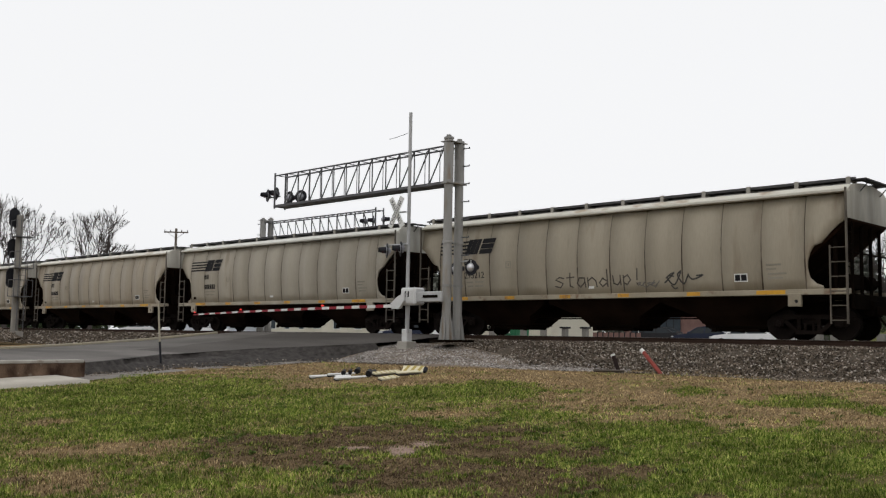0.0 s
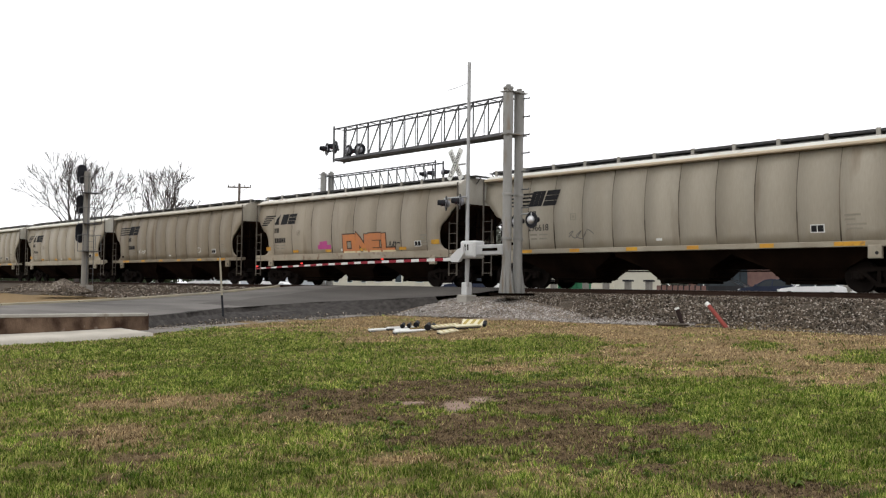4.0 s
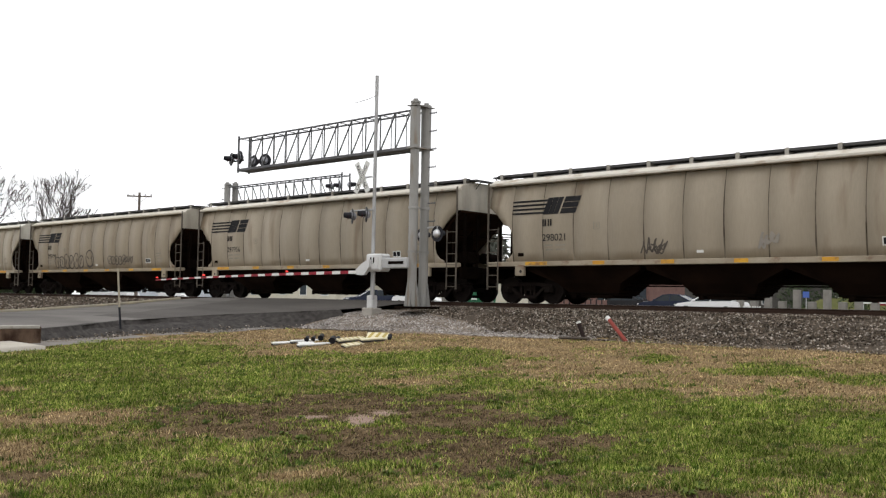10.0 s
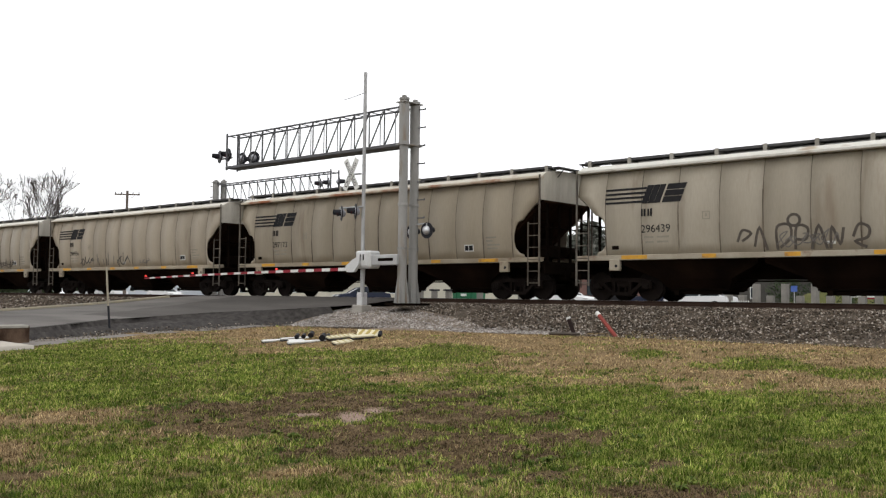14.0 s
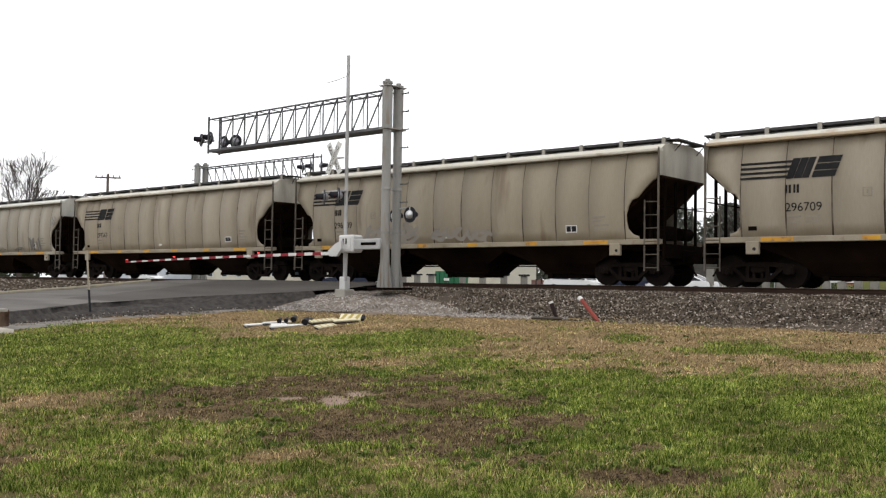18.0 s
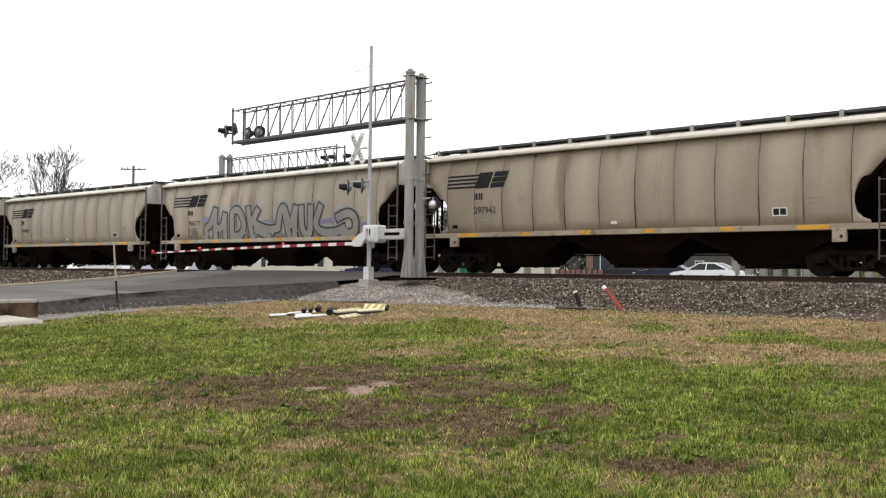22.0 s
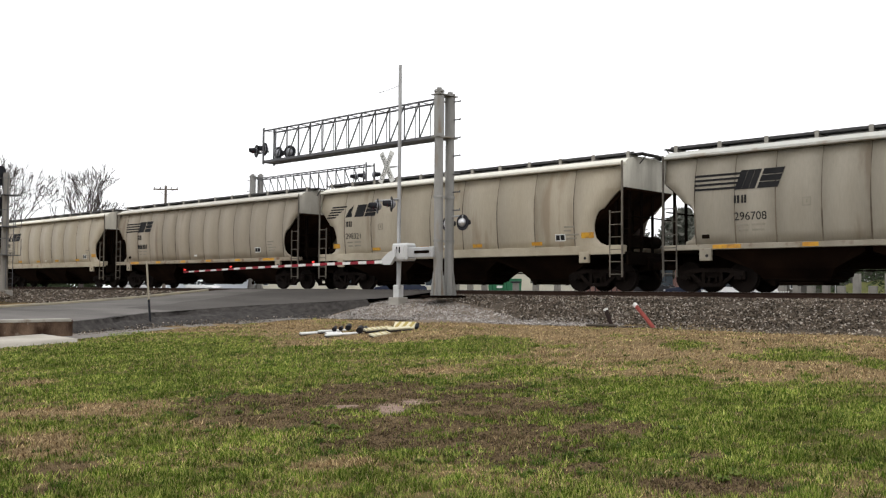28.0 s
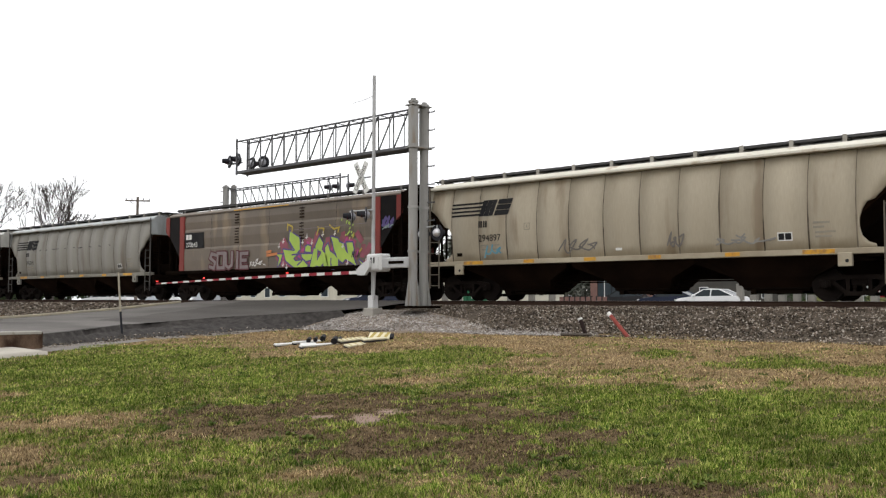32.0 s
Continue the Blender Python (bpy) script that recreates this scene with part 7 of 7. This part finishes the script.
for i, (x, y, r, h) in enumerate(((-31.0, 79, 2.4, 3.0), (-26.5, 82, 2.8, 3.4), (-19, 83, 3.0, 3.0), (-12, 80, 3.0, 3.6), (-6, 84, 3.2, 4.2), (2, 82, 3.0, 4.0), (-33.5, 95, 2.5, 4.5))):
    shrub((x, y, LOT), r, h, 20 + i, "dark evergreen shrub beyond the lot")
for i in range(13):
    shrub((-215.0 + 8.2 * i, 52.0 + 3 * (i % 2), LOT), 4.6, 3.3 + 0.4 * (i % 3), 90 + i, "dark evergreen hedge clump beyond the track", 0.34, 1100)
for i in range(30):
    shrub((-430.0 + 12.2 * i, 138.0 + 5 * (i % 2), LOT), 8.5, (8.0 + 2.0 * ((i * 5) % 4)) if i < 21 else 13.5, 130 + i, "grey-green tree in the far row", 0.75, 900 if i < 21 else 1700, None if i < 21 else M["farleaf"])
for i in range(13):
    shrub((-84 + 8.5 * i, 131.0 + 4 * (i % 2), LOT), 7.4, 12.0 + 0.8 * ((i * 7) % 5), 60 + i, "grey-green evergreen tree behind the lot", 0.5, 6500, M["farleaf"])
bare_tree((-8.0, 104.0, LOT), 10.0, 0.4, 12, 4, "leafless tree on the far bank", 5)
bare_tree((-16.0, 112.0, LOT), 11.0, 0.4, 14, 4, "leafless tree on the far bank", 5)
bare_tree((3.0, 110.0, LOT), 11.0, 0.4, 17, 4, "leafless tree on the far bank", 5)


for i, x in enumerate((-52, -44, -37, -30, -22, -2, 8)):
    bare_tree((x, 126.0 + 3 * (i % 2), LOT), 14.0 + i % 3, 0.45, 30 + i, 6, "leafless tree in the row behind the lot", 4)


# ---- small things on the verge ----
def marker_post():
    p = thing("marker_post", "thin leaning marker post, pale above and dark below", "post", (-26.7, 14.97, 0.3))
    part("lower_sleeve", rod(B(), (0, 0, 0), (-0.16, 0, 0.92), 0.035, n=8), M["blackmetal"], p, "dark lower sleeve")
    part("upper_rod", rod(B(), (-0.16, 0, 0.92), (-0.33, 0, 2.12), 0.032, 0.028, 8), material("weathered_tan_marker", (0.36, 0.32, 0.24), (0.28, 0.25, 0.19), 0.8, 0, 3, 30, 0.1), p)


marker_post()


def pipe_stub(at, tip, r, mat, label):
    s = thing("pipe_stub", label, "pipe", at)
    part("pipe", rod(B(), (0, 0, -0.1), tip, r, n=10), mat, s)
    e = Vector(tip)
    part("cut_end", rod(B(), e * 0.985, e * 1.12, r * 1.12, n=10), M["white"], s, "pale capped end")


M["redpipe"] = material("faded_red_pipe", (0.27, 0.055, 0.042), (0.19, 0.04, 0.032), 0.6, 0, 4, 30, 0.1)
M["darkpipe"] = material("dark_rusty_pipe", (0.016, 0.009, 0.008), (0.028, 0.015, 0.013), 0.7, 0, 4, 30, 0.1)
pipe_stub((-14.55, 22.05, 0.66), (-0.17, -0.06, 0.40), 0.06, M["darkpipe"], "dark rusty pipe stub leaning at the ballast foot")
pipe_stub((-13.25, 22.1, 0.68), (-0.66, 0.15, 0.50), 0.055, M["redpipe"], "faded red pipe stub leaning at the ballast foot")
b = B()
box(b, -0.45, 0.40, -0.10, 0.10, 0, 0.07, 0.03)
tagged(part("timber_scrap", b, M["tie"], None, at=pose(-14.5, 21.5, 0.63, 0, 0, 25)), "dark rotten timber scrap lying on the ground", "timber")


def fallen_barricade():
    """Broken striped boards of a fallen gate arm, lying on the verge."""
    t = thing("fallen_barricade", "broken white, yellow and black striped barricade boards on the grass", "barricade", (-19.0, 16.8, 0.48))

    dull = material("dull_ochre_stripe", (0.42, 0.33, 0.10), (0.35, 0.27, 0.09), 0.6, 0, 3, 30, 0.0)
    pale = material("faded_cream_board_paint", (0.70, 0.64, 0.46), (0.6, 0.55, 0.38), 0.6, 0, 3, 30, 0.05)

    def board(a, b, w, lift, stripes=0, mat=M["white"], tilt=20):
        a, b = Vector((*a, 0)), Vector((*b, 0))
        d = b - a
        m = Matrix.Translation((a + b) / 2 - Vector((-19.0, 16.8, 0))) @ pose(0, 0, 0, 0, 0, math.degrees(math.atan2(d.y, d.x)))
        L = d.length
        o = part("board", box(B(), -L / 2, L / 2, -w / 2, w / 2, 0.0, 0.04, 0.006), mat, t, at=Matrix.Translation((0, 0, lift + 0.05 * (((a + b) / 2).y - 16.8))) @ m @ pose(0, 0, 0, tilt, 0, 0))
        part("board_back", box(B(), -L / 2 - 0.01, L / 2 + 0.01, -w / 2 - 0.03, w / 2 - 0.02, -0.03, -0.001), M["blackmetal"], o, "black underside")
        for i in range(stripes):
            x = -L / 2 + (i + 0.5) * L / stripes
            s = B()
            prism(s, [(x - 0.06, -w / 2 + 0.01), (x + 0.02, -w / 2 + 0.01), (x + 0.08, w / 2 - 0.01), (x, w / 2 - 0.01)], 0.041, 0.045, "xy")
            part("stripe", s, dull, o)
        return o

    board((-18.97, 14.75), (-19.51, 16.8), 0.09, 0.02)
    board((-18.01, 14.77), (-18.39, 16.3), 0.09, 0.03)
    board((-18.1, 16.1), (-18.94, 17.83), 0.15, 0.05, 6, pale)
    board((-17.08, 15.43), (-17.75, 16.65), 0.15, 0.02, 3, pale)
    board((-17.75, 16.6), (-18.1, 17.75), 0.11, 0.06, 0, pale)
    board((-18.75, 15.4), (-18.6, 15.8), 0.16, 0.02)
    board((-19.0, 15.35), (-19.3, 16.5), 0.07, 0.05)
    p = B()
    box(p, -0.30, 0.30, -0.02, 0.02, 0.0, 0.26, 0.012)
    o = part("striped_panel", p, pale, t, "cream panel with dull yellow diagonal stripes", at=pose(0.62, 0.98, 0.06, -50, 0, 30))
    for i in range(3):
        s = B()
        x = -0.22 + 0.19 * i
        prism(s, [(x - 0.05, 0.01), (x + 0.04, 0.01), (x + 0.13, 0.25), (x + 0.04, 0.25)], -0.026, -0.021)
        part("stripe", s, dull, o)
    part("panel_end", box(B(), 0.30, 0.4, -0.05, 0.05, 0.02, 0.2, 0.02), M["blackmetal"], o, "black end lamp")
    for x, y, r in ((0.2, -1.1, 0.055), (0.05, -0.75, 0.05), (-0.3, -0.2, 0.07), (1.0, -0.94, 0.075), (0.75, -0.55, 0.06)):
        part("lamp", rod(B(), (x, y, 0.07), (x - 1.6 * r, y + 2.2 * r, 0.08 + 0.8 * r), r * 1.15, r * 0.85, n=10), M["blackmetal"], t, "black barricade lamp")


fallen_barricade()


# ---- loose stone and grass ----
def stones(name, mat, n, place, smin, smax, label, category):
    """Many small angular stones in one mesh."""
    rng = np.random.RandomState(7)
    base = np.array([(1, 0, 0), (-1, 0, 0), (0, 1, 0), (0, -1, 0), (0, 0, 1), (0, 0, -1)], float)
    tri = np.array([(0, 2, 4), (2, 1, 4), (1, 3, 4), (3, 0, 4), (2, 0, 5), (1, 2, 5), (3, 1, 5), (0, 3, 5)])
    P = np.array([place(rng) for _ in range(n)])
    V = base[None] * rng.uniform(0.55, 1.1, (n, 6, 1)) + rng.uniform(-0.25, 0.25, (n, 6, 3))
    a = rng.uniform(0, 6.28, n)
    ca, sa = np.cos(a)[:, None], np.sin(a)[:, None]
    V = np.stack([V[:, :, 0] * ca - V[:, :, 1] * sa, V[:, :, 0] * sa + V[:, :, 1] * ca, V[:, :, 2] * 0.75], 2)
    V = V * rng.uniform(smin, smax, (n, 1, 1)) + P[:, None, :]
    F = tri[None] + (np.arange(n) * 6)[:, None, None]
    me = bpy.data.meshes.new(name)
    me.vertices.add(n * 6)
    me.vertices.foreach_set("co", V.ravel())
    me.loops.add(n * 24)
    me.loops.foreach_set("vertex_index", F.ravel().astype(np.int32))
    me.polygons.add(n * 8)
    me.polygons.foreach_set("loop_start", np.arange(0, n * 24, 3).astype(np.int32))
    me.update()
    me.materials.append(mat)
    return tagged(new(name, me), label, category, kind="stuff")


def bed_z(x, y):
    return float(np.interp(y, [22.3, 23.2, 24.9, 25.6, 29.2], [0.57, 0.88, RAIL - 0.23, RAIL - 0.19, RAIL - 0.19])) + 0.05 * noise.noise((x * 1.5, y * 1.5, 2))


def on_bed(rng):
    x = -24.0 + 27.0 * rng.rand() ** 1.0
    y = 22.0 + 4.4 * rng.rand()
    if y < 22.6:
        y += 0.4 * noise.noise((x * 0.8, 0, 1))
    return (x, y, max(bed_z(x, y), lawn_z(x, y)) + 0.005)


stones("ballast_stones", M["stones"], 62000, on_bed, 0.015, 0.047, "loose grey and brown crushed ballast stones", "ballast")


def far_bed(rng):
    x = -75 + 34 * rng.rand()
    y = 22.6 + 3.6 * rng.rand()
    return (x, y, max(bed_z(x, y), 0.6) + 0.005)


stones("ballast_stones", M["stones"], 9000, far_bed, 0.04, 0.08, "loose crushed ballast stones beyond the road", "ballast")


def verge_z(x, y):
    return lawn_z(x, y) + 0.42 * smooth_step(-18.5, -22.5, x) * smooth_step(20.2, 22.8, y)


def gravel_place(rng):
    u = rng.rand()
    x = -25.0 + 10.5 * rng.rand() ** 1.3
    y = 23.3 - 3.0 * rng.rand() * (1 - 0.55 * (x + 25) / 10.5)
    return (x, y, verge_z(x, y) + 0.01)


strip("gravel_shoulder", [[(x, y, verge_z(x, y) + 0.02 - 0.09 * smooth_step(-19.5, -15.5, x + 0.8 * noise.noise((x, y, 1))) - 0.09 * (1 - smooth_step(20.3, 21.2, y + 0.5 * noise.noise((x * 0.8, y, 3))))) for x in np.linspace(-25.2, -14.5, 30)] for y in np.linspace(20.0, 23.4, 14)], M["gravelbed"], "pale gravel shoulder round the signal bases", "gravel")
stones("gravel", M["gravel"], 22000, gravel_place, 0.014, 0.05, "pale loose gravel round the signal bases", "gravel")


def bank_rubble(rng):
    y = rng.uniform(11.5, 21.5)
    b, e = bank_foot(y), road_edge(y)
    u = rng.rand() ** 2
    x = b + 0.35 - (b - e) * u * 0.8
    z = lawn_z(b, y) + 0.02 + (0.45 * (road_z(y) - lawn_z(b, y)) * max(0, (b - x) / max(0.2, b - e)))
    return (x, y, z)


stones("bank_rubble", M["stones"], 1100, bank_rubble, 0.012, 0.04, "loose broken asphalt and gravel on the bank", "rubble")


def mound_place(rng):
    a, r = rng.uniform(0, 6.28), rng.rand() ** 0.5
    return (-56.5 + 2.6 * r * math.cos(a), 21.0 + 1.4 * r * math.sin(a), 1.0 + 0.75 * (1 - r))


stones("gravel_mound", M["stones"], 7000, mound_place, 0.03, 0.07, "heap of gravel beside the signal mast", "gravel")


def on_lawn(x, y):
    """True where grass can grow: not on the paving, the bank, the ballast or the gravel."""
    foot = np.interp(y, [-60, 9.5, 11.5, 15, 19.4, 21.5, 23], [-24.0, -24.0, -24.6, -26.0, -25.2, -24.6, -24.0])
    rag = 0.3 * np.sin(y * 3.1) * np.sin(y * 1.3 + 1.0) + 0.35 * np.sin(x * 2.3 + np.sin(x * 5.1)) * np.sin(x * 0.9 + 2.0)
    paved = np.where(y < 10.3, x < -22.25 + 0.2 * rag, x < foot + 1.5 * np.clip(1 - (y - 10.3) / 11.5, 0, 1) - 0.1 + rag)
    return (y < 22.2 + rag) & ~paved & ~((x < -16.5 + 2 * rag) & (y > 21.0 + rag + 0.3 * np.sin(x * 9 + y * 7)))


def patches(x, y, scale, seed):
    """Smooth random patches, about -1 to 1, from a few crossing waves."""
    rng = np.random.RandomState(seed)
    out = np.zeros_like(x)
    for _ in range(7):
        a, k, p = rng.uniform(0, 6.28), scale * rng.uniform(0.6, 1.9), rng.uniform(0, 6.28)
        out += np.sin(k * (x * math.cos(a) + y * math.sin(a)) + p + 0.9 * np.sin(0.7 * k * (y * math.cos(a) - x * math.sin(a)) + 2 * p))
    return out / 3.2


def lawn_heights(x, y):
    zs = np.array([[lawn_z(u, v) for u in np.arange(-35, 7, 0.5)] for v in np.arange(1.8, 24.6, 0.5)])
    u, v = np.clip((x + 35) / 0.5, 0, zs.shape[1] - 1.001), np.clip((y - 1.8) / 0.5, 0, zs.shape[0] - 1.001)
    i, k = u.astype(int), v.astype(int)
    fu, fv = u - i, v - k
    return (zs[k, i] * (1 - fu) + zs[k, i + 1] * fu) * (1 - fv) + (zs[k + 1, i] * (1 - fu) + zs[k + 1, i + 1] * fu) * fv


def triangles(name, V, mat, label, category):
    """One mesh of loose triangles, V being n x 3 corners."""
    n = len(V)
    me = bpy.data.meshes.new(name)
    me.vertices.add(3 * n)
    me.vertices.foreach_set("co", V.ravel())
    me.loops.add(3 * n)
    me.loops.foreach_set("vertex_index", np.arange(3 * n, dtype=np.int32))
    me.polygons.add(n)
    me.polygons.foreach_set("loop_start", np.arange(0, 3 * n, 3, dtype=np.int32))
    me.update()
    me.materials.append(mat)
    return tagged(new(name, me), label, category, kind="stuff")


def grass(name, mat, want, n, hmin, hmax, label):
    """Blades of grass as single triangles, thinner with distance, where the lawn maps want them."""
    rng = np.random.RandomState({"green": 3, "dry": 9, "dead": 15}[want])
    got, count = [], 0
    while count < n:
        m = 400000
        a = np.radians(rng.uniform(8, 80, m))
        r = 5.0 * (34.0 / 5.0) ** (rng.rand(m) ** 0.85)
        x, y = -r * np.sin(a), r * np.cos(a)
        d, mud = share(DRY_MAP, x, y), share(MUD_MAP, x, y)
        clump = patches(x, y, 4.0, 5) + 0.6 * patches(x, y, 11.0, 6)
        if want == "green":
            p = (1 - d) ** 1.2 * (1 - np.where(clump > 0.5, 0.3, 0.97) * mud)
        elif want == "dry":
            p = (0.12 + 0.88 * d) * (1 - 0.95 * mud)
        else:
            p = mud * (1 - share(SILT_MAP, x, y))
        tuft = 0.3 * patches(x, y, 3.4, 8) + 0.65 * patches(x, y, 11.0, 9) + 0.65 * patches(x, y, 26.0, 12)
        if want == "green":
            p = p * np.where(tuft < -0.5, 0.2, np.where(tuft < -0.2, 0.55, 1.0))
        elif want == "dry":
            p = np.minimum(1, p + np.where(tuft < -0.35, 0.28, 0.0) * (1 - mud))
        keep = on_lawn(x, y) & (rng.rand(m) < p)
        got.append(np.stack([x, y, r, tuft], 1)[keep])
        count += int(keep.sum())
    x, y, r, tuft = np.concatenate(got)[:n].T
    h = rng.uniform(hmin, hmax, n) * rng.uniform(0.7, 1.3, n) * np.clip(1 + 0.6 * tuft, 0.4, 2.2)
    w = 0.0050 * (0.6 + 0.08 * r) * rng.uniform(0.6, 1.5, n)
    t, b = rng.uniform(0, 6.28, n), rng.uniform(0, 6.28, n)
    lean = h * rng.uniform(0.2, 0.9 if want == "green" else 1.4, n)
    z = lawn_heights(x, y)
    V = np.stack([np.stack([x - np.cos(t) * w, y - np.sin(t) * w, z - 0.012], 1), np.stack([x + np.cos(t) * w, y + np.sin(t) * w, z - 0.012], 1), np.stack([x + np.cos(b) * lean, y + np.sin(b) * lean, z + h], 1)], 1)
    return triangles(name, V, mat, label, "grass")


grass("green_grass", M["blade_green"], "green", 430000, 0.016, 0.046, "short green lawn grass in patches")
grass("dry_grass", M["blade_dry"], "dry", 260000, 0.010, 0.034, "dry straw-brown grass among the green")
grass("dead_grass", M["blade_dead"], "dead", 60000, 0.008, 0.026, "dead brown thatch on the worn earth")


def tufts():
    """Dark green clumps of longer blades that stand out of the short lawn."""
    rng = np.random.RandomState(33)
    m = 9000
    a, r = np.radians(rng.uniform(10, 78, m)), 5.0 * (22.0 / 5.0) ** rng.rand(m)
    x, y = -r * np.sin(a), r * np.cos(a)
    mud, d = share(MUD_MAP, x, y), share(DRY_MAP, x, y)
    rim = np.clip(1 - np.abs(mud - 0.45) / 0.4, 0, 1)
    keep = on_lawn(x, y) & (rng.rand(m) < 0.02 + 0.30 * rim + 0.025 * (d < 0.3)) & (mud < 0.95)
    x, y = x[keep], y[keep]
    n = len(x)
    R = rng.uniform(0.03, 0.11, n)
    per = 46
    q, ph = rng.rand(n, per) ** 0.5, rng.uniform(0, 6.28, (n, per))
    px, py = x[:, None] + R[:, None] * q * np.cos(ph), y[:, None] + R[:, None] * q * np.sin(ph)
    h = rng.uniform(0.035, 0.075, (n, per)) * (1.1 - 0.5 * q) * (0.6 + 5 * R[:, None])
    t = rng.uniform(0, 6.28, (n, per))
    w = 0.0045 * (0.6 + 0.08 * np.hypot(px, py))
    out = ph + rng.uniform(-0.7, 0.7, (n, per))
    z = lawn_heights(px.ravel(), py.ravel()).reshape(n, per)
    V = np.stack([np.stack([px - np.cos(t) * w, py - np.sin(t) * w, z - 0.01], 2), np.stack([px + np.cos(t) * w, py + np.sin(t) * w, z - 0.01], 2), np.stack([px + np.cos(out) * h * 0.6, py + np.sin(out) * h * 0.6, z + h], 2)], 2)
    triangles("grass_tufts", V.reshape(-1, 3, 3), M["blade_tuft"], "dark green tufts of longer grass", "grass")


tufts()


def weeds():
    """A few low rosettes of broad leaves round the bare earth."""
    rng = np.random.RandomState(21)
    vs, fs = [], []
    while len(fs) < 1100:
        x, y = rng.uniform(-13, -3), rng.uniform(5.2, 11)
        m = muddy(x, y)
        if not 0.1 < m < 0.95 or noise.noise((x * 1.2, y * 1.2, 30)) < 0.05:
            continue
        z, r = lawn_z(x, y), rng.uniform(0.03, 0.075)
        for k in range(8):
            a = rng.uniform(0, 6.28)
            c, s = math.cos(a), math.sin(a)
            n = len(vs)
            h = rng.uniform(0.2, 0.8) * r
            vs += [(x, y, z), (x + c * r * 0.6 - s * 0.3 * r, y + s * r * 0.6 + c * 0.3 * r, z + h), (x + c * r, y + s * r, z + h * 0.6), (x + c * r * 0.6 + s * 0.3 * r, y + s * r * 0.6 - c * 0.3 * r, z + h)]
            fs.append((n, n + 1, n + 2, n + 3))
    me = bpy.data.meshes.new("weeds")
    me.from_pydata(vs, [], fs)
    me.materials.append(random_island("weed_leaves", (0.04, 0.065, 0.012), (0.14, 0.17, 0.035), 0.6, (0.08, 0.115, 0.02)))
    tagged(new("weed_cover", me), "low green weeds round the bare earth", "weeds", kind="stuff")


weeds()


def clods(rng):
    while True:
        x, y = rng.uniform(-14, -3), rng.uniform(5.0, 11)
        if muddy(x, y) > 0.55 and silty(x, y) < 0.3 and noise.noise((x * 2, y * 2, 17)) > -0.1:
            return (x, y, lawn_z(x, y))


stones("soil_crumbs", random_island("damp_soil_crumbs", (0.025, 0.017, 0.011), (0.14, 0.095, 0.06), 0.9, (0.06, 0.04, 0.026)), 7000, clods, 0.006, 0.022, "crumbs of bare brown soil", "soil")
# ---- keyed movement ----
def motions():
    ts = [0.0, 2.0, 4.0, 6.0, 8.0, 10.0, 12.0, 14.0, 16.0, 18.0, 20.0, 22.0, 24.0, 26.0, 28.0, 30.0, 32.0]
    for k, c in cars.items():
        walk(c, [(t, pose(train_x(t, k), TRACK, RAIL)) for t in ts])

    # wheels roll: one key set for the front axle of a truck, one for the rear, shared by all
    sets = {}
    for o in list(scene.objects):
        if o.name.split(".")[0] == "wheelset":
            sets.setdefault(o.location.x > 0, []).append(o)
    for group in sets.values():
        x, z = group[0].location.x, group[0].location.z
        start = train_x(0.0, 0)
        rows = [(f / FPS, pose(x, 0, z) @ Matrix.Rotation((train_x(f / FPS, 0) - start) / 0.457, 4, "Y")) for f in range(32 * FPS + 1)]
        walk(group[0], rows)
        keys = group[0].animation_data
        for o in group[1:]:
            o.rotation_mode = "QUATERNION"
            o.animation_data_create()
            o.animation_data.action = keys.action
            o.animation_data.action_slot = keys.action_slot
    # the white car that drives off to the right
    road_x = [(0.0, -54.0), (11.5, -54.0), (14.4, -37.7), (16.6, -37.5), (17.6, -36.6), (18.0, -35.9), (19.0, -33.4), (19.5, -31.6), (20.0, -29.2), (20.6, -25.5), (21.2, -20.6), (22.0, -12.0), (24.0, 10.0), (27.0, 28.0), (32.0, 45.0)]
    walk(driver, [(t, pose(x, 57, LOT, 0, 0, 180)) for t, x in road_x])


motions()
